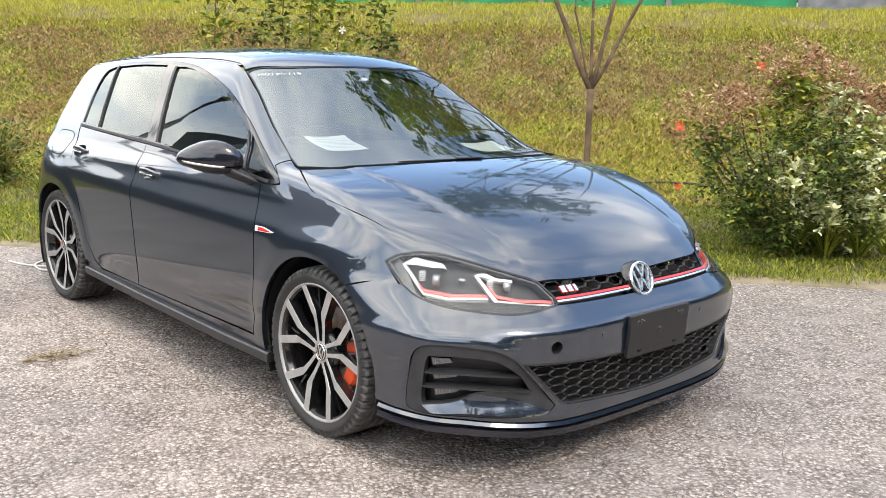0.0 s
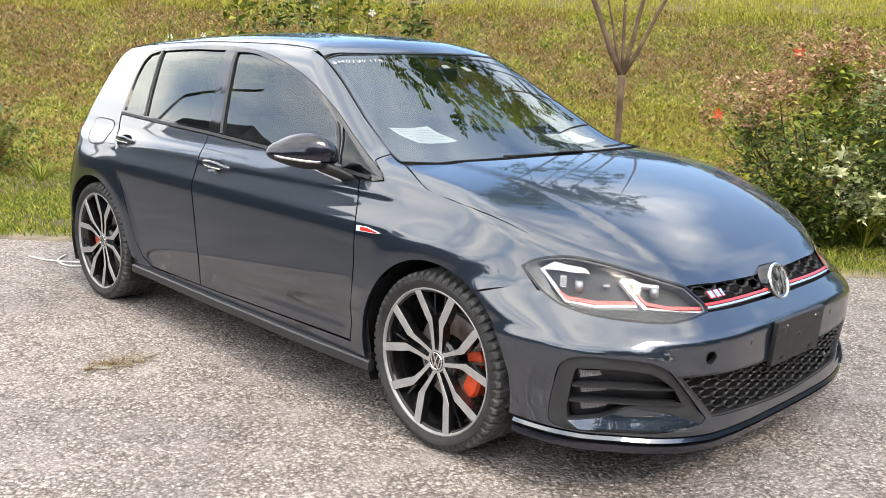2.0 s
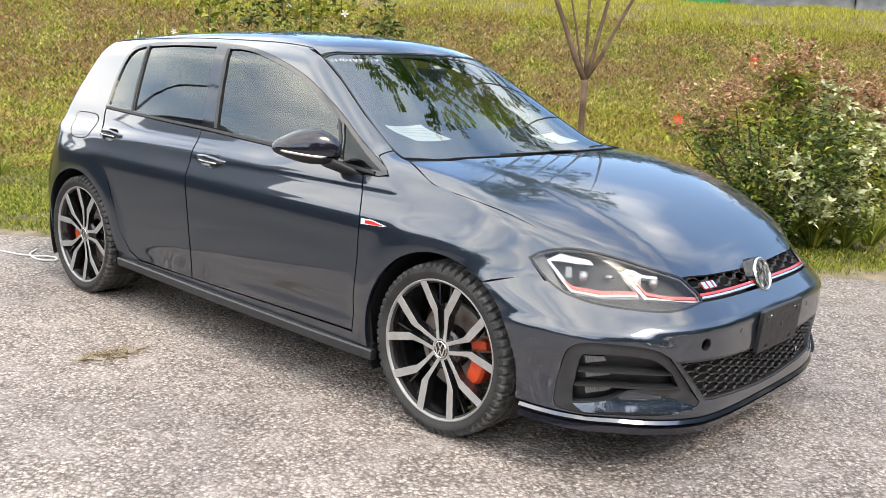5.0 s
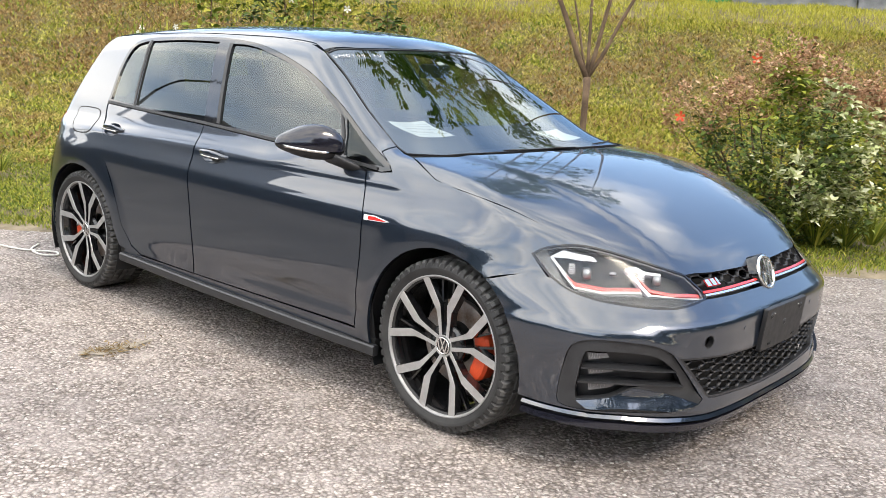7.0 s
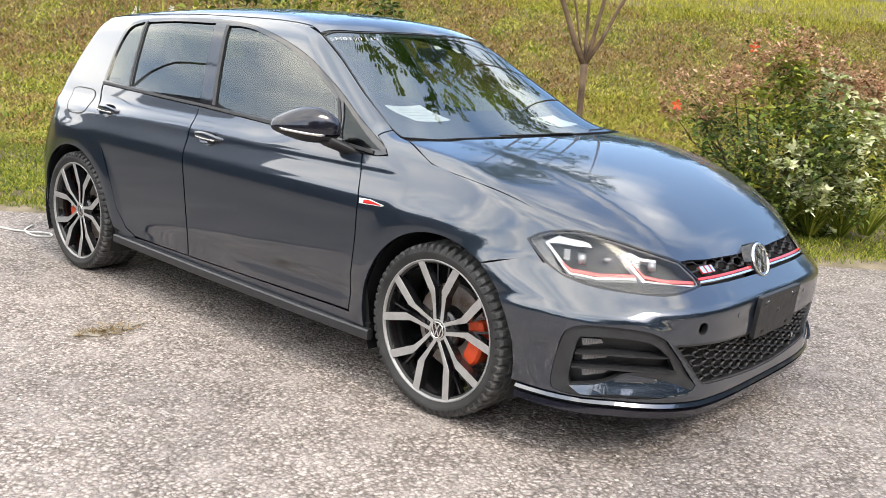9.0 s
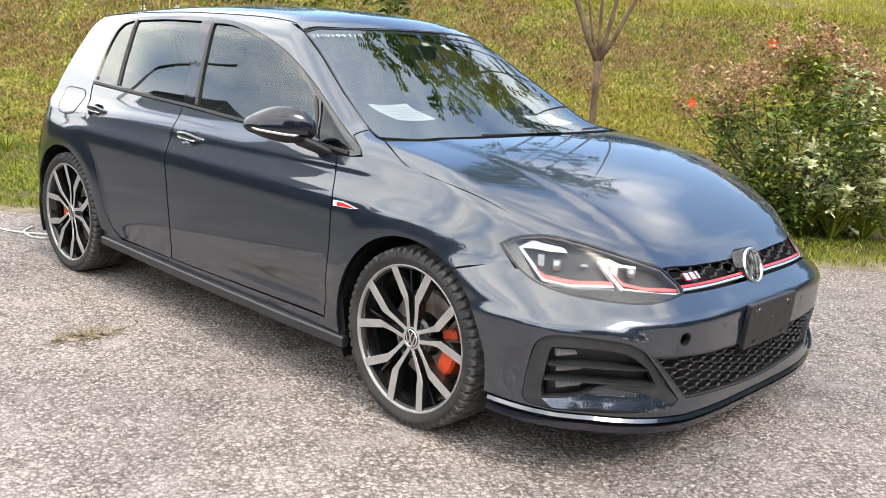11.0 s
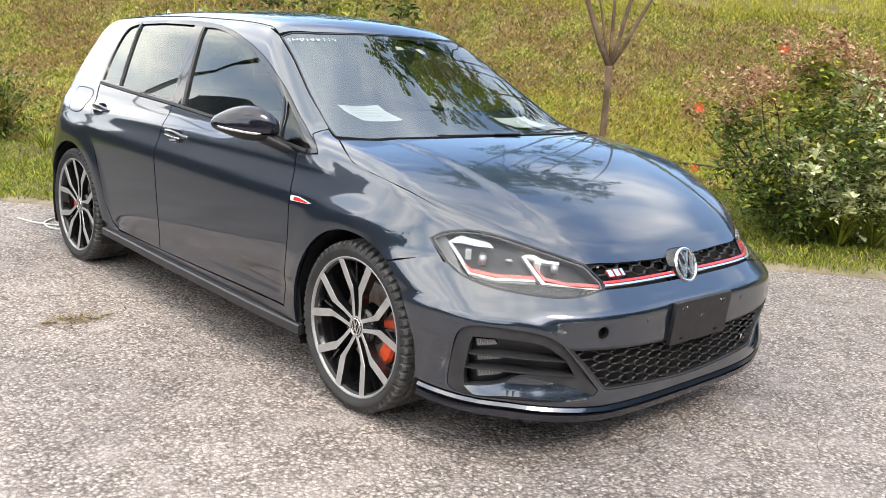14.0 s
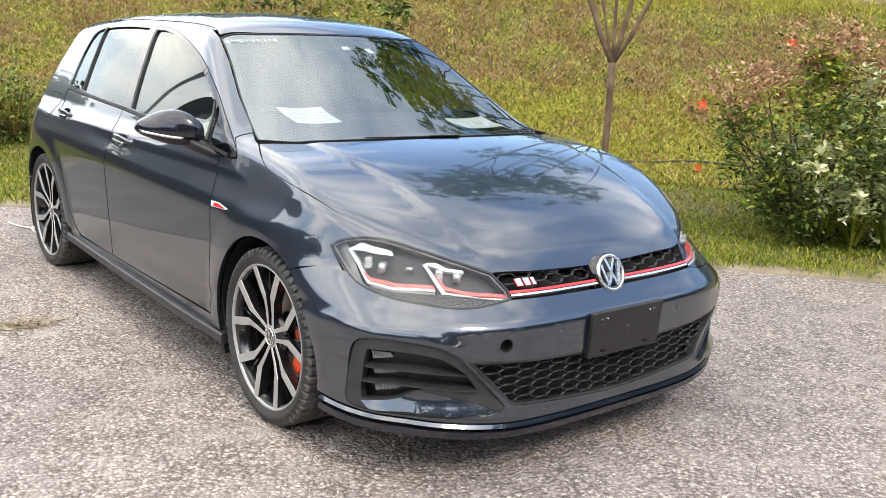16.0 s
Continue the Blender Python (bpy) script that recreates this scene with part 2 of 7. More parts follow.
def gravel_material():
    m = mat("chipped_gravel", (0.4, 0.38, 0.36), 0.92)
    co = node(m, "ShaderNodeTexCoord")
    warp = node(m, "ShaderNodeTexNoise", Scale=22.0, Detail=3.0)
    mixv = m.node_tree.nodes.new("ShaderNodeMixRGB")
    mixv.blend_type, mixv.inputs[0].default_value = "LINEAR_LIGHT", 0.016
    link(m, co.outputs["Object"], warp.inputs["Vector"])
    link(m, co.outputs["Object"], mixv.inputs[1])
    link(m, warp.outputs["Color"], mixv.inputs[2])
    cells = node(m, "ShaderNodeTexVoronoi", Scale=72.0, Randomness=1.0)
    small = node(m, "ShaderNodeTexVoronoi", Scale=230.0, Randomness=1.0)
    for v in (cells, small):
        link(m, mixv.outputs[0], v.inputs["Vector"])
    big = node(m, "ShaderNodeTexNoise", Scale=0.9, Detail=6.0, Roughness=0.6)
    mid = node(m, "ShaderNodeTexNoise", Scale=5.0, Detail=6.0, Roughness=0.65)
    for v in (big, mid):
        link(m, co.outputs["Object"], v.inputs["Vector"])
    sep = node(m, "ShaderNodeSeparateColor")
    link(m, cells.outputs["Color"], sep.inputs[0])
    stone = ramp(m, sep.outputs[0], (0.0, (0.25, 0.236, 0.228)), (0.35, (0.37, 0.350, 0.338)), (0.7, (0.47, 0.445, 0.430)), (1.0, (0.68, 0.65, 0.63)))
    gap = ramp(m, cells.outputs["Distance"], (0.34, (1, 1, 1)), (0.67, (0.44, 0.417, 0.40)))
    mul = m.node_tree.nodes.new("ShaderNodeMixRGB")
    mul.blend_type, mul.inputs[0].default_value = "MULTIPLY", 1.0
    link(m, stone.outputs[0], mul.inputs[1])
    link(m, gap.outputs[0], mul.inputs[2])
    sep2 = node(m, "ShaderNodeSeparateColor")
    link(m, small.outputs["Color"], sep2.inputs[0])
    fine = ramp(m, sep2.outputs[0], (0.0, (0.30, 0.282, 0.276)), (1.0, (0.56, 0.536, 0.528)))
    patch = ramp(m, mid.outputs["Fac"], (0.46, (0, 0, 0)), (0.74, (0.8, 0.8, 0.8)))
    both_sizes = m.node_tree.nodes.new("ShaderNodeMixRGB")
    link(m, patch.outputs[0], both_sizes.inputs[0])
    link(m, mul.outputs[0], both_sizes.inputs[1])
    link(m, fine.outputs[0], both_sizes.inputs[2])
    tint = ramp(m, big.outputs["Fac"], (0.34, (0.68, 0.66, 0.645)), (0.5, (0.88, 0.85, 0.815)), (0.66, (1.02, 0.98, 0.925)))
    last = m.node_tree.nodes.new("ShaderNodeMixRGB")
    last.blend_type, last.inputs[0].default_value = "MULTIPLY", 1.0
    link(m, both_sizes.outputs[0], last.inputs[1])
    link(m, tint.outputs[0], last.inputs[2])
    # darker towards +x, the change broken up by noise
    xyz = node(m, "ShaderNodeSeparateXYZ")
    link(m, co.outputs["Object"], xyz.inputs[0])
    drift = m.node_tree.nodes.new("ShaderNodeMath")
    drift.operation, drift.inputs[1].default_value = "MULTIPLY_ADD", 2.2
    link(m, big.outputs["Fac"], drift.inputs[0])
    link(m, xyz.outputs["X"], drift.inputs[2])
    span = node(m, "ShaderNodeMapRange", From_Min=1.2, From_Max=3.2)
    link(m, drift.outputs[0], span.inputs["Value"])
    dull = ramp(m, span.outputs[0], (0.0, (1.04, 1.0, 0.985)), (1.0, (0.84, 0.81, 0.785)))
    x_toned = m.node_tree.nodes.new("ShaderNodeMixRGB")
    x_toned.blend_type, x_toned.inputs[0].default_value = "MULTIPLY", 1.0
    link(m, last.outputs[0], x_toned.inputs[1])
    link(m, dull.outputs[0], x_toned.inputs[2])
    link(m, x_toned.outputs[0], shader(m).inputs["Base Color"])
    b1 = node(m, "ShaderNodeBump", Strength=1.0, Distance=0.010)
    b1.invert = True
    link(m, cells.outputs["Distance"], b1.inputs["Height"])
    b2 = node(m, "ShaderNodeBump", Strength=0.55, Distance=0.003)
    b2.invert = True
    link(m, small.outputs["Distance"], b2.inputs["Height"])
    link(m, b1.outputs[0], b2.inputs["Normal"])
    b3 = node(m, "ShaderNodeBump", Strength=0.5, Distance=0.02)
    link(m, mid.outputs["Fac"], b3.inputs["Height"])
    link(m, b2.outputs[0], b3.inputs["Normal"])
    link(m, b3.outputs[0], shader(m).inputs["Normal"])
    return m


def leaf_material(name, *stops, patchy=None, rough=0.55, through=0.25):
    """Foliage: a colour drawn for each leaf, drifting over the plant."""
    m = mat(name, stops[0][1], rough, 0.0, Specular_IOR_Level=0.22)
    geo = node(m, "ShaderNodeNewGeometry")
    r = ramp(m, geo.outputs["Random Per Island"], *stops)
    if patchy:
        co = node(m, "ShaderNodeTexCoord")
        n1 = node(m, "ShaderNodeTexNoise", Scale=patchy[0], Detail=4.0, Roughness=0.6)
        link(m, co.outputs["Object"], n1.inputs["Vector"])
        f = ramp(m, n1.outputs["Fac"], (patchy[1], (0, 0, 0)), (patchy[2], (1, 1, 1)))
        r2 = ramp(m, geo.outputs["Random Per Island"], *patchy[3])
        mx = m.node_tree.nodes.new("ShaderNodeMixRGB")
        link(m, f.outputs[0], mx.inputs[0])
        link(m, r.outputs[0], mx.inputs[1])
        link(m, r2.outputs[0], mx.inputs[2])
        link(m, mx.outputs[0], shader(m).inputs["Base Color"])
        colour = mx.outputs[0]
    else:
        link(m, r.outputs[0], shader(m).inputs["Base Color"])
        colour = r.outputs[0]
    if through:
        tr = node(m, "ShaderNodeBsdfTranslucent")
        link(m, colour, tr.inputs["Color"])
        mix = node(m, "ShaderNodeMixShader")
        mix.inputs[0].default_value = through
        link(m, shader(m).outputs[0], mix.inputs[1])
        link(m, tr.outputs[0], mix.inputs[2])
        link(m, mix.outputs[0], m.node_tree.nodes["Material Output"].inputs["Surface"])
    return m


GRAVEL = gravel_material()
SOIL = mottled(mat("bank_soil", (0.16, 0.13, 0.06), 0.95), (0.07, 0.055, 0.022), (0.16, 0.125, 0.05), 2.2, relief=0.01)
VERGE = mottled(mat("dry_verge", (0.33, 0.26, 0.17), 0.95), (0.11, 0.088, 0.052), (0.28, 0.23, 0.155), 5.0, relief=0.006)
BLADES = leaf_material("grass_blades", (0.0, (0.08, 0.115, 0.012)), (0.4, (0.27, 0.30, 0.034)), (0.75, (0.48, 0.45, 0.075)), (1.0, (0.60, 0.48, 0.18)),
                       patchy=(1.3, 0.38, 0.56, ((0.0, (0.12, 0.066, 0.022)), (0.5, (0.33, 0.21, 0.078)), (0.8, (0.44, 0.31, 0.135)), (1.0, (0.30, 0.27, 0.05)))))
LUSH = leaf_material("lush_grass", (0.0, (0.07, 0.11, 0.014)), (0.6, (0.23, 0.275, 0.034)), (1.0, (0.45, 0.42, 0.07)))
UPPER = leaf_material("upper_grass", (0.0, (0.19, 0.20, 0.022)), (0.5, (0.36, 0.345, 0.04)), (1.0, (0.52, 0.47, 0.09)))
LEAF_GREEN = leaf_material("green_leaves", (0.0, (0.020, 0.040, 0.008)), (0.6, (0.085, 0.135, 0.024)), (1.0, (0.29, 0.32, 0.065)), through=0.12)
LEAF_PALE = leaf_material("pale_leaves", (0.0, (0.27, 0.33, 0.11)), (0.5, (0.50, 0.53, 0.26)), (1.0, (0.74, 0.74, 0.53)))
LEAF_DRY = leaf_material("dry_leaves", (0.0, (0.17, 0.085, 0.040)), (0.5, (0.43, 0.245, 0.135)), (1.0, (0.64, 0.44, 0.30)))
LEAF_CROWN = leaf_material("crown_leaves", (0.0, (0.05, 0.10, 0.018)), (1.0, (0.14, 0.21, 0.04)), through=0.4)
LEAF_DARK = leaf_material("hedge_leaves", (0.0, (0.018, 0.035, 0.010)), (1.0, (0.06, 0.09, 0.022)), through=0.1)
BARK = mottled(mat("grey_bark", (0.22, 0.17, 0.11), 0.9), (0.072, 0.045, 0.026), (0.175, 0.118, 0.072), 9.0, relief=0.004)
PETAL_RED = mottled(mat("red_petal", (0.75, 0.07, 0.02), 0.5), (0.62, 0.04, 0.012), (0.85, 0.12, 0.03), 30)
PETAL_WHITE = mottled(mat("white_petal", (0.8, 0.8, 0.74), 0.5), (0.70, 0.70, 0.62), (0.88, 0.87, 0.82), 30)
FENCE_GREEN = mottled(mat("green_paint", (0.01, 0.20, 0.07), 0.5), (0.008, 0.15, 0.05), (0.014, 0.25, 0.09), 2.0, rough=(0.4, 0.6))
STEEL = mottled(mat("galvanised_steel", (0.42, 0.43, 0.44), 0.45, 0.7), (0.16, 0.165, 0.17), (0.27, 0.275, 0.28), 6.0, rough=(0.35, 0.55))
ROAD = mottled(mat("far_road", (0.10, 0.10, 0.10), 0.9), (0.07, 0.07, 0.07), (0.14, 0.14, 0.135), 3.0)
CORD = mottled(mat("white_cord", (0.75, 0.73, 0.68), 0.7), (0.62, 0.60, 0.54), (0.82, 0.80, 0.76), 20)


# ---- building tools ----
from mathutils.geometry import delaunay_2d_cdt

def thing(name, label, category, group="", kind="", m=None):
    ob = new(name)
    ob.empty_display_size = 0.1
    if m is not None:
        ob.matrix_world = m
    return tagged(ob, label, category, group, kind)


def part(name, bm, material, parent=None, label="", smooth=True):
    """Links a bmesh, or a ready mesh, as one mesh object under a thing or a part."""
    if isinstance(bm, bmesh.types.BMesh):
        data = bpy.data.meshes.new(name)
        bm.normal_update()
        bm.to_mesh(data)
        bm.free()
        if smooth:
            data.polygons.foreach_set("use_smooth", [True] * len(data.polygons))
    else:
        data = bm
    if material and not data.materials:
        data.materials.append(material)
    ob = new(name, data)
    ob.parent = parent
    return tagged(ob, label)


def raw(name, verts, faces, smooth=False):
    data = bpy.data.meshes.new(name)
    data.from_pydata([tuple(v) for v in verts], [], faces)
    if smooth:
        data.polygons.foreach_set("use_smooth", [True] * len(data.polygons))
    return data


def arrays(name, verts, sides, smooth=False):
    """A mesh from an (n, 3) array of places and an (m, 3 or 4) array of corners, quickly."""
    data = bpy.data.meshes.new(name)
    verts, sides = np.asarray(verts, np.float32), np.asarray(sides, np.int32)
    data.vertices.add(len(verts))
    data.vertices.foreach_set("co", verts.ravel())
    data.loops.add(sides.size)
    data.loops.foreach_set("vertex_index", sides.ravel())
    data.polygons.add(len(sides))
    data.polygons.foreach_set("loop_start", np.arange(0, sides.size, sides.shape[1], dtype=np.int32))
    if smooth:
        data.polygons.foreach_set("use_smooth", np.ones(len(sides), bool))
    data.update(calc_edges=True)
    return data


# A view along which panels are laid out flat: the way of the rays and the two axes of the drawing.
SIDE = (Vector((1, 0, 0)), Vector((0, 1, 0)), Vector((0, 0, 1)))
FRONT = (Vector((0, 1, 0)), Vector((1, 0, 0)), Vector((0, 0, 1)))
TOP = (Vector((0, 0, -1)), Vector((1, 0, 0)), Vector((0, 1, 0)))
_s = math.sqrt(0.5)
SLANT = (Vector((_s, 0, -_s)), Vector((0, 1, 0)), Vector((_s, 0, _s)))
_k = Vector((0.60, 0.80, 0.0)).normalized()
CORNER = (_k, Vector((_k.y, -_k.x, 0)), Vector((0, 0, 1)))
_k = Vector((0.50, 0.66, -0.56)).normalized()
_u = Vector((_k.y, -_k.x, 0)).normalized()
LAMP = (_k, _u, _u.cross(_k))
_k = Vector((0.0, 0.72, -0.69)).normalized()
SCREEN = (_k, Vector((1, 0, 0)), Vector((1, 0, 0)).cross(_k))


BACK = (Vector((0, -1, 0)), Vector((-1, 0, 0)), Vector((0, 0, 1)))
WRAP = "wrap"  # round the nose: arc along it, and height
WRAP_Y, WRAP_R = -1.3, 0.9


def flat(view, points):
    a = np.asarray(points, float)
    if view == WRAP:
        return np.stack([WRAP_R * np.arctan2(a[:, 0], WRAP_Y - a[:, 1]), a[:, 2]], -1)
    return np.stack([a @ np.array(view[1]), a @ np.array(view[2])], -1)


def curve2(points, closed=True, step=0.012, sharp=()):
    """A smooth line through flat points, sampled; the corners named in sharp stay sharp."""
    pts = [np.asarray(p, float) for p in points]
    n, out = len(pts), []
    for i in range(n if closed else n - 1):
        p1, p2 = pts[i], pts[(i + 1) % n]
        p0 = pts[(i - 1) % n] if (closed or i > 0) else p1
        p3 = pts[(i + 2) % n] if (closed or i + 2 < n) else p2
        if i in sharp:
            p0 = p1 - (p2 - p1)
        if (i + 1) % n in sharp:
            p3 = p2 + (p2 - p1)
        d = np.linalg.norm(p2 - p1)
        t1 = (p2 - p0) * d / max(d + np.linalg.norm(p1 - p0), 1e-9)
        t2 = (p3 - p1) * d / max(d + np.linalg.norm(p3 - p2), 1e-9)
        m = max(1, int(math.ceil(d / step)))
        for k in range(m):
            s = k / m
            out.append((2 * s**3 - 3 * s**2 + 1) * p1 + (s**3 - 2 * s**2 + s) * t1 + (3 * s**2 - 2 * s**3) * p2 + (s**3 - s**2) * t2)
    if not closed:
        out.append(pts[-1])
    return np.array(out)


def inset(line, by):
    """A closed flat line drawn in by a little (counted from its own turn)."""
    a = np.asarray(line)
    e = np.roll(a, -1, 0) - a
    e /= np.maximum(np.linalg.norm(e, axis=1, keepdims=True), 1e-9)
    nrm = np.stack([-e[:, 1], e[:, 0]], -1)
    area = np.sum(a[:, 0] * np.roll(a[:, 1], -1) - a[:, 1] * np.roll(a[:, 0], -1))
    m = nrm + np.roll(nrm, 1, 0)
    m /= np.maximum((m * m).sum(1, keepdims=True) / 2, 0.5)
    return a + m * by * (1 if area > 0 else -1)


def within(pts, line):
    x, y = pts[:, 0], pts[:, 1]
    ok = np.zeros(len(pts), bool)
    b = np.roll(line, -1, 0)
    for (x1, y1), (x2, y2) in zip(line, b):
        if y1 != y2:
            c = (y1 > y) != (y2 > y)
            ok ^= c & (x < (x2 - x1) * (y - y1) / (y2 - y1) + x1)
    return ok


def tiles(outer, holes=(), cell=0.03):
    """Cuts a flat outline with holes into small triangles: places and faces."""
    loops = []
    for ring in (outer, *holes):
        a, out = np.asarray(ring, float), []
        for p, q in zip(a, np.roll(a, -1, 0)):
            d = np.linalg.norm(q - p)
            if d < 1e-5:
                continue
            m = max(1, int(math.ceil(d / cell)))
            out += [p + (q - p) * k / m for k in range(m)]
        loops.append(np.array(out))
    line = loops[0]
    lo, hi = line.min(0), line.max(0)
    nx, ny = (max(1, int(math.ceil(v))) for v in (hi - lo) / cell)
    gx, gy = np.linspace(lo[0], hi[0], nx + 1), np.linspace(lo[1], hi[1], ny + 1)
    mid = np.stack(np.meshgrid(gx, gy, indexing="ij"), -1)
    mid[:, 1::2, 0] += (gx[1] - gx[0]) / 2
    mid = mid.reshape(-1, 2)
    mid = mid[within(mid, line)]
    for h in loops[1:]:
        mid = mid[~within(mid, h)]
    rim = np.concatenate(loops)
    if len(mid):
        near = np.array([((rim - p) ** 2).sum(1).min() for p in mid])
        mid = mid[near > (0.45 * cell) ** 2]
    verts = [Vector(p) for p in rim] + [Vector(p) for p in mid]
    edges, at = [], 0
    for l in loops:
        edges += [(at + k, at + (k + 1) % len(l)) for k in range(len(l))]
        at += len(l)
    got = delaunay_2d_cdt(verts, edges, [], 0, 1e-6)
    uv, faces = np.array([tuple(v) for v in got[0]]), [list(f) for f in got[2]]
    c = np.array([uv[f].mean(0) for f in faces])
    ok = within(c, line)
    for h in loops[1:]:
        ok &= ~within(c, h)
    return uv, [f for f, k in zip(faces, ok) if k]


def laid(view, outer, holes=(), cell=0.03, out=0.0, lip=0.012, relief=None, name="panel", facing=None):
    """A sheet of the car's form, cut to an outline seen along the view, with turned-in edges and the form's own normals.
    out: how far it stands proud; relief: a further depth by flat place; facing: the normals by place, where they differ from the form's."""
    uv, faces = tiles(outer, holes, cell)
    if view == WRAP:
        a = uv[:, 0] / WRAP_R
        way = np.stack([-np.sin(a), np.cos(a), 0 * a], -1)
        start = np.stack([0 * a, 0 * a + WRAP_Y, uv[:, 1]], -1) - 2.2 * way
    else:
        way, u, v = (np.array(a) for a in view)
        start = uv[:, :1] * u + uv[:, 1:] * v - 3.0 * way
        way = np.broadcast_to(way, start.shape)
    p, hit = strike(start, way, 6.0)
    nrm = gradient(p)
    depth = np.full(len(p), float(out))
    if relief is not None:
        depth += relief(uv, p)
    q = p + nrm * depth[:, None]
    keep = [f for f in faces if hit[f].all()]
    if relief is not None:
        acc = np.zeros_like(q)
        for f in keep:
            w = np.cross(q[f[1]] - q[f[0]], q[f[2]] - q[f[0]])
            if w @ nrm[f[0]] < 0:
                w = -w
            acc[f] += w
        l = np.linalg.norm(acc, axis=1, keepdims=True)
        nrm2 = np.where(l > 1e-12, acc / np.maximum(l, 1e-12), nrm)
    else:
        nrm2 = nrm if facing is None else facing(p)
    keep = [f if np.cross(q[f[1]] - q[f[0]], q[f[2]] - q[f[0]]) @ nrm[f].sum(0) >= 0 else f[::-1] for f in keep]
    verts, normals, all_faces = list(q), list(nrm2), list(keep)
    if lip:
        seen = {}
        for f in keep:
            for a, b in zip(f, f[1:] + f[:1]):
                seen[(a, b)] = seen.get((a, b), 0) + 1
        for (a, b) in [e for e in seen if (e[1], e[0]) not in seen]:
            e = q[b] - q[a]
            o = np.cross(e, nrm[a])
            o = o / max(np.linalg.norm(o), 1e-9)
            k = len(verts)
            verts += [q[a], q[b], q[b] - lip * nrm[b], q[a] - lip * nrm[a]]
            normals += [o] * 4
            all_faces.append([k, k + 3, k + 2, k + 1])
    data = bpy.data.meshes.new(name)
    data.from_pydata([tuple(x) for x in verts], [], all_faces)
    data.polygons.foreach_set("use_smooth", [True] * len(data.polygons))
    data.normals_split_custom_set_from_vertices([tuple(x) for x in normals])
    return data


def mirrored(data, name):
    """The same sheet on the car's other flank."""
    co = np.empty(len(data.vertices) * 3, np.float32)
    data.vertices.foreach_get("co", co)
    co = co.reshape(-1, 3) * (-1, 1, 1)
    nr = {}
    for lp, cn in zip(data.loops, data.corner_normals):
        nr[lp.vertex_index] = (-cn.vector.x, cn.vector.y, cn.vector.z)
    twin = bpy.data.meshes.new(name)
    twin.from_pydata([tuple(c) for c in co.tolist()], [], [list(p.vertices)[::-1] for p in data.polygons])
    twin.polygons.foreach_set("use_smooth", [True] * len(twin.polygons))
    twin.normals_split_custom_set_from_vertices([nr.get(i, (0, 0, 1)) for i in range(len(co))])
    for m in data.materials:
        twin.materials.append(m)
    return twin


# ---- the car's outer form: a signed field, negative inside ----
def spline(xs, ys):
    """A natural cubic through the given pairs, level with its end slopes outside them."""
    xs, ys = np.array(xs, float), np.array(ys, float)
    n, h = len(xs), np.diff(xs)
    a, b = np.eye(n), np.zeros(n)
    for i in range(1, n - 1):
        a[i, i - 1:i + 2] = h[i - 1], 2 * (h[i - 1] + h[i]), h[i]
        b[i] = 6 * ((ys[i + 1] - ys[i]) / h[i] - (ys[i] - ys[i - 1]) / h[i - 1])
    m = np.linalg.solve(a, b)

    def value(v):
        v = np.asarray(v, float)
        c = np.clip(v, xs[0], xs[-1])
        i = np.clip(np.searchsorted(xs, c, side="right") - 1, 0, n - 2)
        p, q = xs[i + 1] - c, c - xs[i]
        r = (m[i] * p**3 + m[i + 1] * q**3) / (6 * h[i])
        r += (ys[i] / h[i] - m[i] * h[i] / 6) * p + (ys[i + 1] / h[i] - m[i + 1] * h[i] / 6) * q
        s0 = (ys[1] - ys[0]) / h[0] - h[0] * m[1] / 6
        s1 = (ys[-1] - ys[-2]) / h[-1] + h[-1] * m[-2] / 6
        return r + np.minimum(v - xs[0], 0) * s0 + np.maximum(v - xs[-1], 0) * s1
    return value


def smax(a, b, k):
    h = np.maximum(k - np.abs(a - b), 0) / k
    return np.maximum(a, b) + h * h * k / 4


def smin(a, b, k):
    return -smax(-a, -b, k)


def ease(v, a, b):
    s = np.clip((v - a) / (b - a), 0, 1)
    return s * s * (3 - 2 * s)


AXLE_F, AXLE_R, HUB_Z, ARCH = -1.272, 1.362, 0.315, 0.366
side_z = spline((0.12, 0.2, 0.3, 0.42, 0.56, 0.68, 0.735, 0.765, 0.80, 0.87, 0.95, 1.02),
                (0.85, 0.872, 0.875, 0.880, 0.886, 0.8895, 0.889, 0.883, 0.868, 0.838, 0.802, 0.765))
side_y = spline((-2.2, -1.9, -1.6, -1.3, -0.8, 0.0, 0.8, 1.3, 1.6, 1.9, 2.15),
                (-0.03, -0.015, -0.004, 0.0, -0.002, 0.0, 0.0, 0.0, -0.006, -0.026, -0.07))
front_z = spline((0.12, 0.2, 0.3, 0.42, 0.50, 0.528, 0.542, 0.57, 0.60, 0.66, 0.72, 0.8),
                 (-2.085, -2.135, -2.132, -2.147, -2.150, -2.150, -2.142, -2.114, -2.088, -2.035, -1.995, -1.95))
rear_z = spline((0.15, 0.3, 0.5, 0.62, 0.75, 0.9, 1.05),
                (2.06, 2.12, 2.135, 2.115, 2.05, 1.975, 1.88))
hood_y = spline((-2.1, -1.99, -1.9, -1.75, -1.55, -1.35, -1.15, -1.0, -0.8),
                (0.612, 0.695, 0.755, 0.832, 0.905, 0.955, 0.985, 1.000, 1.015))
roof_y = spline((-0.6, -0.33, 0.0, 0.4, 0.8, 1.2, 1.55, 1.75),
                (1.345, 1.402, 1.446, 1.460, 1.455, 1.436, 1.410, 1.390))
cabin_z = spline((0.85, 0.95, 1.05, 1.15, 1.25, 1.32, 1.38),
                 (0.838, 0.796, 0.748, 0.696, 0.640, 0.598, 0.552))


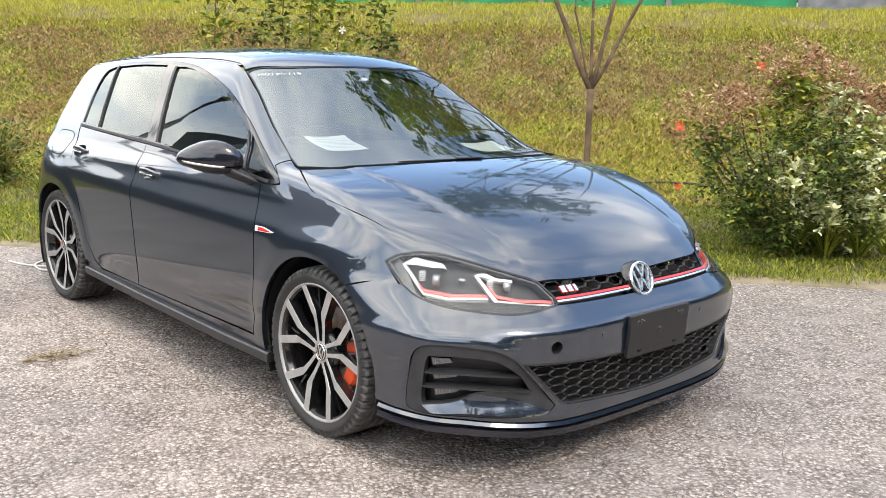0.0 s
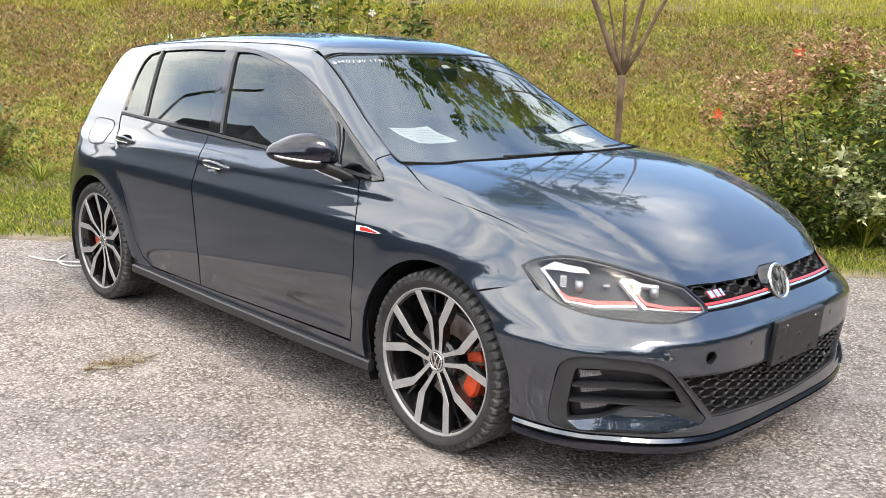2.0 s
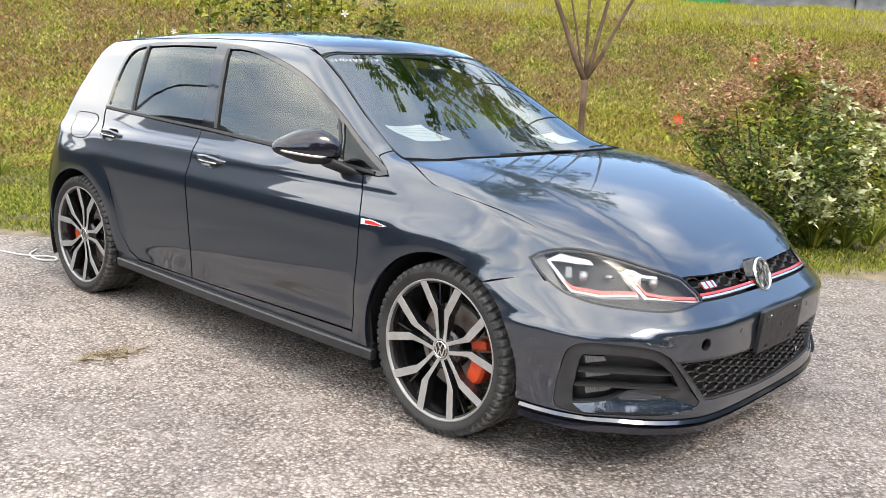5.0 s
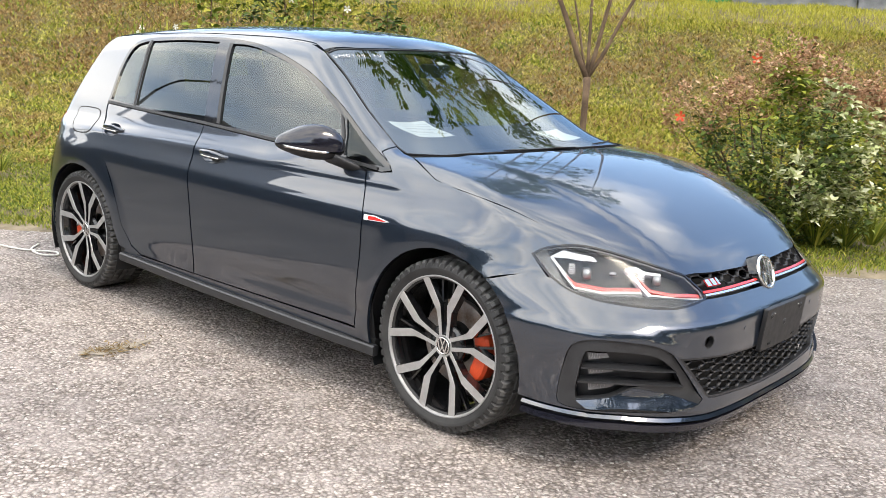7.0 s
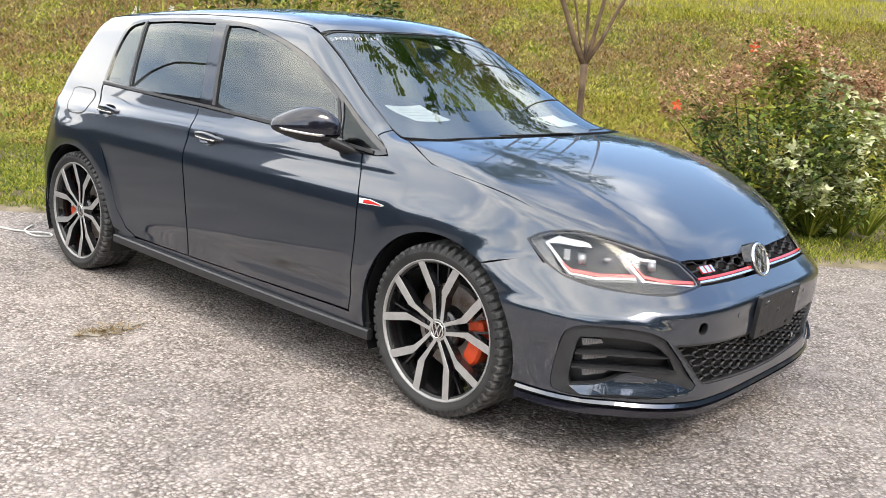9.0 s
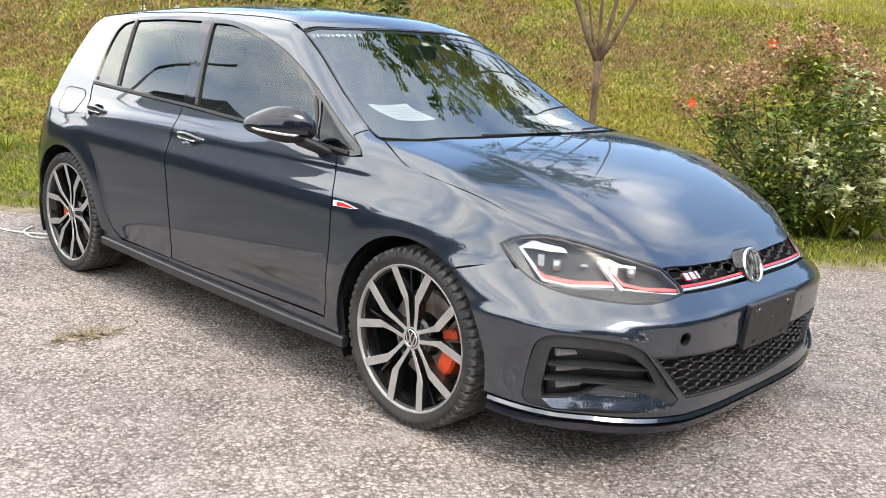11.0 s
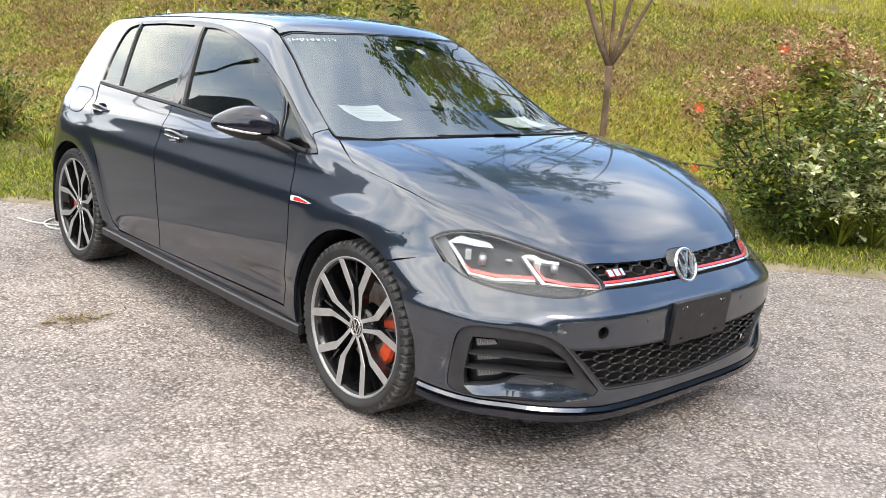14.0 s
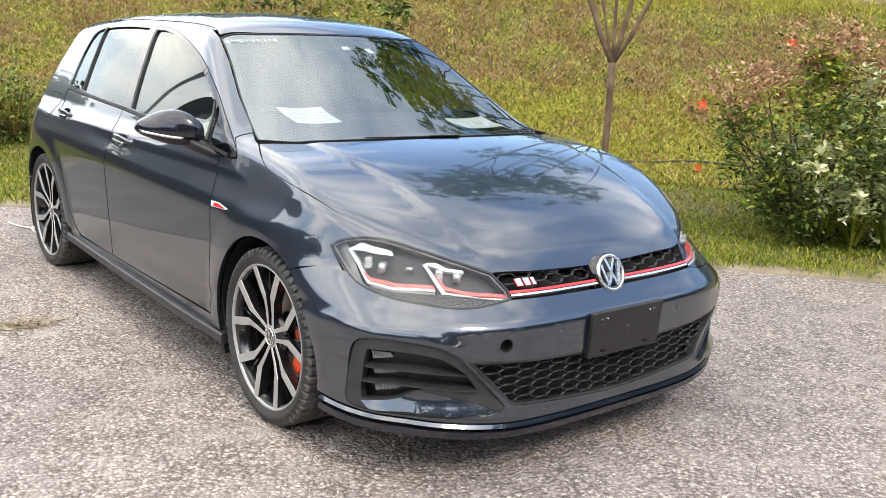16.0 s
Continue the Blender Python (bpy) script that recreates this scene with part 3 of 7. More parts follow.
def field(p):
    x, y, z = np.abs(p[..., 0]), p[..., 1], p[..., 2]
    # flanks
    zs = z - 0.016 * np.clip(y, -1.2, 1.4)
    w = side_z(zs) + side_y(y)
    d = np.minimum(np.hypot(y - AXLE_F, z - HUB_Z), np.hypot(y - AXLE_R, z - HUB_Z))
    w += 0.011 * (1 - ease(d, 0.385, 0.505)) * ease(z, 0.2, 0.35)
    w -= 0.007 * np.exp(-((z - 0.365) / 0.035) ** 2) * ease(-y, -0.3, 0.6) * ease(y, -0.93, -0.83)
    flank = x - w
    # nose, drawn back towards the corners
    wide = 0.86 - 0.070 * ease(z, 0.47, 0.68)
    r = x / wide
    yf = front_z(z) + 0.318 * r**4.4
    slope = 1.399 * r**3.4 / wide
    nose = (yf - y) / np.sqrt(1 + slope**2)
    tail = (y - rear_z(z) + 0.27 * (x / 0.8) ** 4) / np.sqrt(1 + (1.35 * (x / 0.8) ** 3) ** 2)
    back = 0.30 * np.minimum(r, 1.05) ** 5
    top = hood_y(np.minimum(y, -0.62) - 0.30 * back * ease(-y, 1.2, 1.9))
    top = top + (0.945 - top) * ease(y, -0.62, -0.15)
    hood = (z - top + 0.036 * (x / 0.75) ** 2.4
            - 0.006 * ease(0.62 - x + 0.10 * (y + 1.0), 0.0, 0.06)) * 0.92
    low = smax(smax(smax(flank, tail, 0.06), nose, 0.06), hood, 0.04)
    low = smax(low, 0.14 - z, 0.03)
    # cabin
    wc = cabin_z(z) - 0.03 * ease(y, 0.7, 1.9) - 0.012 * ease(-y, -0.1, 0.7)
    walls = (x - wc) * 0.88
    screen = (-1.10 + (z - 0.94) / 0.6 + (0.355 + 0.6 * (z - 0.974)) * x**2 - y) * 0.515
    hatch = (y - 1.90 + (z - 1.0) * 0.50 + 0.30 * x**2.5) * 0.82
    roof = (z - roof_y(y) + 0.050 * (x / 0.55) ** 2.2)
    high = smax(smax(walls, roof, 0.07), smax(screen, hatch, 0.02), 0.05)
    high = smax(smax(high, 0.87 - z, 0.02), tail, 0.03)
    return smin(low, high, 0.035)


def gradient(p, e=1.5e-3):
    g = np.stack([field(p + e * v) - field(p - e * v) for v in np.eye(3)], -1)
    return g / np.maximum(np.linalg.norm(g, axis=-1, keepdims=True), 1e-9)


def strike(start, way, far=3.0, step=0.012):
    """The first place where each ray enters the form, and whether it does."""
    start, way = np.broadcast_arrays(np.asarray(start, float), np.asarray(way, float))
    t, hit = np.zeros(len(start)), np.zeros(len(start), bool)
    lo = np.zeros(len(start))
    for _ in range(int(far / step)):
        live = ~hit & (t < far)
        if not live.any():
            break
        f = field(start[live] + t[live, None] * way[live])
        i = np.flatnonzero(live)
        inside = f < 0
        hit[i[inside]] = True
        lo[i] = np.where(inside, lo[i], t[i])
        t[i] = np.where(inside, t[i], t[i] + np.maximum(step, 0.5 * f))
    hi = t.copy()
    for _ in range(22):
        mid = (lo + hi) / 2
        ins = field(start + mid[:, None] * way) < 0
        hi, lo = np.where(ins, mid, hi), np.where(ins, lo, mid)
    return start + hi[:, None] * way, hit


# ---- the car: outer panels ----
car = thing("car", "dark blue-grey five-door hatchback with red trim parked on gravel", "car")


def both(name, data, material, parent, label=""):
    """A sheet on the near flank and its twin on the other."""
    a = part(name, data, material, parent, label)
    b = part(name, mirrored(data, name), None, parent, label)
    return a, b


def symmetric(half):
    """A closed line from the half with x <= 0, listed from its one end on the middle to the other."""
    return list(half) + [(-x, *rest) for x, *rest in reversed(half) if abs(x) > 1e-6]


def arc(cy, cz, r, a0, a1, n=26):
    return [(cy + r * math.cos(radians(a0 + (a1 - a0) * i / n)), cz + r * math.sin(radians(a0 + (a1 - a0) * i / n))) for i in range(n + 1)]


def on_front(x, z):
    p, _ = strike(np.array([(x, -3.0, z)]), np.array([(0.0, 1.0, 0.0)]), 3.0)
    return tuple(p[0])


def on_side(y, z):
    p, _ = strike(np.array([(-2.0, y, z)]), np.array([(1.0, 0.0, 0.0)]), 3.0)
    return tuple(p[0])


GAP = 0.0022
hood_edge = [(-0.745, -0.975, 0.967), (-0.789, -1.077, 0.940), (-0.812, -1.155, 0.912), (-0.822, -1.28, 0.893), (-0.822, -1.44, 0.868),
             (-0.786, -1.61, 0.822), (-0.725, -1.752, 0.768)]
lamp_top = [(-0.725, -1.752, 0.768), (-0.69, -1.790, 0.759), (-0.588, -1.896, 0.722), (-0.461, -1.991, 0.674)]
lamp_low = [(-0.434, -2.046, 0.627), (-0.441, -2.068, 0.602), (-0.52, -2.060, 0.590), (-0.605, -2.030, 0.585), (-0.690, -1.962, 0.592),
            (-0.765, -1.862, 0.603), (-0.805, -1.766, 0.624), (-0.817, -1.694, 0.657)]
lamp_out = [(-0.829, -1.617, 0.727), (-0.805, -1.652, 0.753), (-0.762, -1.710, 0.768)]

# bonnet
line = curve2([p[:2] for p in symmetric([(0, -1.172)] + [(-0.35, -1.150), (-0.58, -1.080), (-0.70, -1.005)] + [p[:2] for p in hood_edge + lamp_top[1:]]
                                        + [(-0.30, -2.018), (0, -2.030)])], step=0.02, sharp=(4, 13, len(hood_edge) * 2 + 12))
bonnet = part("bonnet", laid(TOP, inset(line, GAP), cell=0.028, name="bonnet"), PAINT, car)

# front wings
wing = [on_side(y, z) for y, z in arc(AXLE_F, HUB_Z, ARCH, -12, 124)]
wing += [(-0.854, -1.595, 0.6515), (-0.8195, -1.688, 0.6505), lamp_out[0], lamp_out[1], lamp_out[2], hood_edge[6], hood_edge[5], hood_edge[4], hood_edge[3],
         hood_edge[2], hood_edge[1], hood_edge[0], (-0.728, -0.912, 0.974), (-0.704, -0.846, 0.994), (-0.774, -0.836, 0.974), (-0.803, -0.910, 0.936), (-0.816, -0.936, 0.912), (-0.819, -0.884, 0.903), (-0.817, -0.805, 0.900), (-0.862, -0.838, 0.80),
         (-0.888, -0.860, 0.735), (-0.884, -0.852, 0.60), (-0.880, -0.836, 0.45), (-0.874, -0.825, 0.29), (-0.872, -0.828, 0.25), (-0.872, -0.91, 0.238)]
both("front_wing", laid(SLANT, inset(flat(SLANT, wing), GAP), cell=0.016, name="front_wing"), PAINT, car)

# doors
belt = [(-0.862, 0.906), (-0.55, 0.931), (-0.192, 0.950), (0.143, 0.967), (0.34, 0.976), (0.618, 0.985), (0.95, 0.997), (1.271, 1.008)]
front_door = [(-0.823, 0.292), (-0.834, 0.45), (-0.850, 0.60), (-0.858, 0.735), (-0.836, 0.80), (-0.803, 0.899)] + belt[1:5] \
    + [(0.334, 0.90), (0.322, 0.80), (0.305, 0.62), (0.292, 0.45), (0.285, 0.286), (-0.2, 0.288)]
rear_door = [(0.290, 0.286), (0.297, 0.45), (0.310, 0.62), (0.327, 0.80), (0.338, 0.90), belt[4]] + belt[5:] \
    + [(1.250, 0.96), (1.160, 0.85), (1.085, 0.745), (1.015, 0.64), (0.962, 0.52), (0.925, 0.41), (0.850, 0.325), (0.760, 0.292), (0.5, 0.287)]


def oval(cy, cz, ry, rz, tilt=0.04, n=36):
    return [(cy + ry * math.copysign(abs(math.cos(a)) ** 0.8, math.cos(a)), cz + tilt * ry * math.cos(a) + rz * math.copysign(abs(math.sin(a)) ** 0.8, math.sin(a)))
            for a in (2 * math.pi * i / n for i in range(n))]


GRIPS = ((0.170, 0.853), (1.085, 0.890))
bowls = [oval(y + 0.005, z - 0.004, 0.072, 0.030) for y, z in GRIPS]
doors = both("front_door", laid(SIDE, inset(front_door, GAP), (bowls[0],), cell=0.024, name="front_door"), PAINT, car)
rear_doors = both("rear_door", laid(SIDE, inset(rear_door, GAP), (bowls[1],), cell=0.024, name="rear_door"), PAINT, car)

# side windows in their black surround
dlo = curve2([(1.276, 1.012), (1.318, 1.209), (1.294, 1.322), (1.187, 1.358), (0.857, 1.374), (0.483, 1.376), (0.156, 1.348), (-0.195, 1.263),
              (-0.487, 1.141), (-0.725, 1.015), (-0.904, 0.938), (-0.932, 0.914), (-0.884, 0.904)] + belt[1:-1], step=0.02, sharp=(0, 11, 12))
front_pane = curve2([(0.222, 0.990), (0.405, 1.350), (0.30, 1.349), (0.150, 1.330), (-0.185, 1.247), (-0.455, 1.128), (-0.530, 1.088), (-0.628, 0.948),
                     (-0.192, 0.970), (0.05, 0.982)], step=0.02, sharp=(0, 1, 6, 7))
rear_pane = curve2([(0.352, 1.000), (0.525, 1.357), (0.857, 1.356), (1.128, 1.343), (0.983, 1.018), (0.618, 1.006)], step=0.02, sharp=(0, 1, 3, 4))
rear_light = curve2([(1.015, 1.021), (1.160, 1.340), (1.185, 1.339), (1.273, 1.307), (1.295, 1.209), (1.259, 1.030)], step=0.02, sharp=(0, 1, 5))
sail_light = curve2([(-0.578, 1.078), (-0.725, 0.998), (-0.893, 0.923), (-0.700, 0.934), (-0.660, 0.945)], step=0.02, sharp=(0, 2, 4))
trim = both("window_surround", laid(SIDE, inset(dlo, 0.001), (front_pane, rear_pane, rear_light, sail_light), cell=0.03, out=0.002, lip=0.014,
                                    name="window_surround"), PIANO, car, "black window surround")
for one, (out, name, glass, lab) in zip((front_pane, rear_pane, rear_light, sail_light),
                                        ((-0.005, "front_window", SIDE_GLASS, "tinted door glass"), (-0.005, "rear_window", DARK_GLASS, "dark tinted glass"),
                                         (-0.005, "quarter_window", DARK_GLASS, "dark tinted glass"), (-0.004, "sail_window", SAIL_GLASS, "dark tinted glass"))):
    for ob in both(name, laid(SIDE, inset(one, -0.004), cell=0.04, out=out, lip=0, name=name), glass, car, lab):
        ob.visible_shadow = False
# rubber along the waist and dividers
both("waist_strip", laid(SIDE, [(y, z + 0.001) for y, z in belt] + [(y, z + 0.013) for y, z in reversed(belt)], cell=0.04, out=0.007, lip=0.008,
                         name="waist_strip"), BLACK, car)
both("pillar_edge", laid(SIDE, [(0.224, 0.990), (0.407, 1.351), (0.430, 1.351), (0.247, 0.990)], cell=0.04, out=0.004, lip=0.006, name="pillar_edge"), BLACK, car)
both("window_divider", laid(SIDE, [(0.992, 1.016), (1.137, 1.346), (1.150, 1.346), (1.005, 1.016)], cell=0.04, out=0.005, lip=0.01, name="window_divider"), BLACK, car)
both("sail_divider", laid(SIDE, [(-0.636, 0.948), (-0.536, 1.094), (-0.560, 1.078), (-0.656, 0.944)], cell=0.04, out=0.006, lip=0.01, name="sail_divider"), BLACK, car)

# body side: pillars, roof rail and rear quarter
screen_edge = [(-0.702, -0.842, 0.995), (-0.652, -0.619, 1.117), (-0.594, -0.412, 1.242), (-0.556, -0.235, 1.338)]
dlo3, hit3 = strike(np.array([(-3.0, y, z) for y, z in dlo]), np.broadcast_to((1.0, 0, 0), (len(dlo), 3)), 6.0)
quarter = screen_edge + [(-0.530, -0.12, 1.365), (-0.525, 0.4, 1.395), (-0.515, 1.0, 1.375), (-0.495, 1.605, 1.350), (-0.545, 1.665, 1.30), (-0.61, 1.71, 1.18), (-0.68, 1.745, 1.05), (-0.735, 1.765, 0.96),
                         (-0.80, 1.775, 0.80), (-0.86, 1.74, 0.62), (-0.875, 1.70, 0.46)]
quarter += [on_side(y, z) for y, z in arc(AXLE_R, HUB_Z, ARCH, 24, 168)]
quarter += [(-0.878, 0.955, 0.30), (-0.878, 0.80, 0.285), (-0.877, 0.76, 0.290), (-0.877, 0.850, 0.322), (-0.881, 0.925, 0.41), (-0.889, 0.962, 0.52),
            (-0.905, 1.015, 0.64), (-0.880, 1.085, 0.745), (-0.852, 1.160, 0.85), (-0.80, 1.250, 0.96), (-0.780, 1.276, 1.010)]
start = int(np.argmin(np.abs(dlo[:, 0] - 1.276) + np.abs(dlo[:, 1] - 1.012)))
upper = np.roll(dlo3, -start, 0)
cut = int(np.argmin(np.abs(upper[:, 1] + 0.932) + np.abs(upper[:, 2] - 0.914)))
quarter += [tuple(v) for v in upper[1:cut:1]] + [(-0.800, -0.904, 0.938), (-0.772, -0.832, 0.976)]
both("body_side", laid(SLANT, inset(flat(SLANT, quarter), 0.0012), cell=0.017, name="body_side"), PAINT, car)

# roof, screens and tail
roof_front = [(0, -0.372), (-0.2, -0.352), (-0.38, -0.300), (-0.50, -0.234), (-0.546, -0.216), (-0.526, -0.12)]
line = curve2(symmetric(roof_front + [(-0.520, 0.4), (-0.510, 1.0), (-0.490, 1.61), (-0.30, 1.665), (0, 1.685)]), step=0.03, sharp=(4, 8, 12, 16))
part("roof", laid(TOP, inset(line, GAP), cell=0.04, name="roof"), PAINT, car)
both("roof_strip", laid(TOP, [(-0.534, -0.15), (-0.530, 0.4), (-0.520, 1.0), (-0.501, 1.60), (-0.485, 1.60), (-0.504, 1.0), (-0.513, 0.4), (-0.518, -0.15)], cell=0.05,
                        out=-0.0025, lip=0.006, name="roof_strip"), PAINT, car)
glass_edge = [(0, -0.380, 1.373), (-0.2, -0.360, 1.370), (-0.38, -0.308, 1.360), (-0.50, -0.240, 1.345), (-0.552, -0.242, 1.334), (-0.590, -0.416, 1.238), (-0.647, -0.622, 1.114),
              (-0.697, -0.842, 0.993), (-0.716, -0.915, 0.975), (-0.60, -1.03, 0.975), (-0.35, -1.10, 0.975), (0, -1.125, 0.975)]
outer = curve2(flat(SCREEN, symmetric(glass_edge)), step=0.03, sharp=(4, 8, 14, 18))
inner = inset(outer, 0.026)
inner[:, 1] = np.maximum(inner[:, 1], outer[:, 1].min() + 0.078)


def screen_facing(p):
    """The smooth glass by itself, only gently bowed across."""
    x, z = p[:, 0], p[:, 2]
    n = np.stack([0.84 * (0.355 + 0.6 * (z - 0.974)) * x, np.full(len(p), -1.0), 1 / 0.6 + 0.6 * x**2], -1)
    return n / np.linalg.norm(n, axis=1, keepdims=True)


screen = part("windscreen", laid(SCREEN, inset(outer, 0.003), cell=0.03, out=-0.003, lip=0, name="windscreen", facing=screen_facing), SCREEN_GLASS, car, "clear laminated windscreen")
screen.visible_shadow = False
part("screen_border", laid(SCREEN, inset(outer, 0.004), (inner,), cell=0.05, out=-0.006, lip=0, name="screen_border"), BLACK, screen, "black screen border")
part("screen_seal", laid(SCREEN, inset(outer, -0.002), (inset(outer, 0.0035),), cell=0.05, out=0.0, lip=0.01, name="screen_seal"), BLACK, screen, "rubber seal")
# scuttle below the screen
line = curve2(symmetric([(0, -1.150), (-0.35, -1.128), (-0.58, -1.055), (-0.71, -0.955), (-0.745, -0.968), (-0.70, -1.015), (-0.58, -1.092), (-0.35, -1.162), (0, -1.184)]),
              step=0.03, sharp=(3, 4))
part("scuttle", laid(TOP, line, cell=0.05, out=-0.022, lip=0.0, name="scuttle"), BLACK, car)
tail = curve2(symmetric([(0, 1.39), (-0.30, 1.38), (-0.49, 1.345), (-0.62, 1.12), (-0.70, 0.95), (-0.66, 0.70), (-0.60, 0.56), (0, 0.55)]), step=0.04, sharp=(2, 4))
back_pane = curve2(symmetric([(0, 1.30), (-0.40, 1.29), (-0.52, 1.12), (-0.56, 1.03), (-0.40, 1.01), (0, 1.0)]), step=0.04, sharp=(1, 3))
tail_flat = [(-x, z) for x, z in tail]
part("tailgate", laid(BACK, inset(tail_flat, GAP), ([(-x, z) for x, z in back_pane],), cell=0.04, name="tailgate"), PAINT, car)
part("rear_screen", laid(BACK, inset([(-x, z) for x, z in back_pane], -0.004), cell=0.06, out=-0.004, lip=0, name="rear_screen"), DARK_GLASS, car, "dark rear glass")
rear_bumper = [(0, 0.545), (-0.605, 0.555), (-0.664, 0.69), (-0.80, 0.72), (-0.85, 0.60), (-0.855, 0.25), (-0.5, 0.2), (0, 0.2)]
part("rear_bumper", laid(BACK, inset([(-x, z) for x, z in symmetric(rear_bumper)], GAP), cell=0.03, name="rear_bumper"), PAINT, car)
tail_lamp = [(-0.745, 1.665, 0.935), (-0.70, 1.80, 0.940), (-0.655, 1.97, 0.90), (-0.62, 2.02, 0.79), (-0.665, 2.0, 0.715), (-0.78, 1.87, 0.745), (-0.815, 1.70, 0.80)]
_k = Vector((0.75, -0.66, 0)).normalized()
REAR_CORNER = (_k, Vector((_k.y, -_k.x, 0)), Vector((0, 0, 1)))
both("tail_lamp", laid(REAR_CORNER, flat(REAR_CORNER, tail_lamp), cell=0.03, out=0.001, name="tail_lamp"), TAIL_RED, car, "red tail lamp")
corner = [(-0.80, 1.80, 0.79), (-0.668, 1.99, 0.705), (-0.664, 2.02, 0.68), (-0.70, 2.06, 0.4), (-0.70, 2.02, 0.2), (-0.86, 1.70, 0.25), (-0.878, 1.695, 0.46), (-0.862, 1.74, 0.62)]
both("bumper_corner", laid(REAR_CORNER, inset(flat(REAR_CORNER, corner), GAP), cell=0.03, name="bumper_corner"), PAINT, car)

# sills
both("sill", laid(SIDE, [(-0.905, 0.246), (0.94, 0.258), (0.90, 0.30), (0.80, 0.282), (-0.82, 0.284), (-0.90, 0.284)], cell=0.04, out=-0.003, name="sill"), PAINT, car)


def rail(points, half_w, half_h, bevel=0.004):
    """A bevelled bar along a line of places."""
    bm = bmesh.new()
    rings = []
    for i, p in enumerate(points):
        a, b = Vector(points[max(i - 1, 0)]), Vector(points[min(i + 1, len(points) - 1)])
        t = (b - a).normalized()
        s = t.cross(Vector((0, 0, 1))).normalized()
        u = s.cross(t)
        w, h, c = half_w, half_h, min(bevel, half_w * 0.6, half_h * 0.6)
        rings.append([bm.verts.new(Vector(p) + s * x + u * z) for x, z in
                      ((-w, -h + c), (-w, h - c), (-w + c, h), (w - c, h), (w, h - c), (w, -h + c), (w - c, -h), (-w + c, -h))])
    for r, q in zip(rings, rings[1:]):
        for k in range(8):
            bm.faces.new((r[k], r[(k + 1) % 8], q[(k + 1) % 8], q[k]))
    bm.faces.new(rings[0][::-1])
    bm.faces.new(rings[-1])
    bmesh.ops.recalc_face_normals(bm, faces=bm.faces)
    return bm


for s in (-1, 1):
    part("side_skirt", rail([(s * 0.872, -0.945, 0.221), (s * 0.882, -0.6, 0.226), (s * 0.884, 0.2, 0.238), (s * 0.880, 0.935, 0.252)], 0.016, 0.021, 0.006), SATIN, car,
         "satin grey side skirt", smooth=False)
    # near-black bar puts in the shade between sill and skirt
    part("skirt_gap_shade", rail([(s * 0.850, -0.93, 0.232), (s * 0.850, 0.93, 0.25)], 0.012, 0.03), VOID, car, smooth=False)

# near-black sheets give gaps and floor their shade; black linings in the arches
lining = [(-0.93, 0.22), (0.98, 0.24)] + [(1.0, 0.5), (1.08, 0.7), (1.25, 0.95), (0.3, 0.955), (-0.80, 0.885), (-0.86, 0.6), (-0.90, 0.5)]
both("gap_shade_panel", laid(SIDE, lining, cell=0.08, out=-0.022, lip=0, name="gap_shade_panel"), VOID, car)
part("gap_shade_bonnet", laid(TOP, [(-0.79, -1.60), (-0.70, -1.80), (-0.45, -1.95), (0.45, -1.95), (0.70, -1.80), (0.79, -1.60), (0.80, -1.1), (-0.80, -1.1)], cell=0.06, out=-0.022, lip=0,
                           name="gap_shade_bonnet"), VOID, car)


def lathe(profile, axis_y, axis_z, a0, a1, n, side):
    """Turns a line of (x, r) about an axis along x."""
    bm = bmesh.new()
    rows = []
    for i in range(n + 1):
        a = radians(a0 + (a1 - a0) * i / n)
        rows.append([bm.verts.new((side * x, axis_y + r * math.cos(a), axis_z + r * math.sin(a))) for x, r in profile])
    for p, q in zip(rows, rows[1:]):
        for k in range(len(profile) - 1):
            bm.faces.new((p[k], p[k + 1], q[k + 1], q[k]))
    bmesh.ops.recalc_face_normals(bm, faces=bm.faces)
    return bm


for s in (-1, 1):
    for y in (AXLE_F, AXLE_R):
        part("wheel_arch_liner", lathe([(0.868, ARCH + 0.004), (0.80, ARCH + 0.012), (0.52, ARCH + 0.01), (0.52, 0.1)], y, HUB_Z, -25, 205, 40, s), BLACK, car, "black plastic arch liner")
bm = bmesh.new()
bmesh.ops.create_cube(bm, size=1.0, matrix=Matrix.LocRotScale((0, 0.0, 0.235), None, (1.5, 1.7, 0.09)))
bmesh.ops.create_cube(bm, size=1.0, matrix=Matrix.LocRotScale((0, 0.0, 0.235), None, (1.02, 3.9, 0.085)))
part("underbody", bm, VOID, car, smooth=False)

# fuel flap, wing badges
flap = curve2([(1.565, 0.958), (1.40, 0.972), (1.315, 0.955), (1.295, 0.875), (1.330, 0.852), (1.45, 0.850), (1.49, 0.868)], step=0.01)
part("flap_gap", laid(SIDE, inset(flap, -0.004), (inset(flap, 0.0005),), cell=0.03, out=0.0008, lip=0, name="flap_gap"), VOID, car)
part("fuel_flap", laid(SIDE, inset(flap, 0.002), cell=0.03, out=0.0015, lip=0.004, name="fuel_flap"), PAINT, car, "body-coloured fuel flap")
badge = [(-0.868, 0.746), (-0.925, 0.748), (-1.005, 0.736), (-0.985, 0.731), (-0.870, 0.726)]
for a in both("wing_badge", laid(SIDE, badge, cell=0.02, out=0.004, lip=0.006, name="wing_badge"), LAMP_WHITE, car, "chrome and red wing badge"):
    pass
both("badge_insert", laid(SIDE, [(-0.893, 0.7425), (-0.925, 0.7440), (-0.992, 0.7355), (-0.980, 0.7330), (-0.893, 0.7300)], cell=0.02, out=0.0055, lip=0.002, name="badge_insert"), RED_TRIM, car,
     "red badge insert")


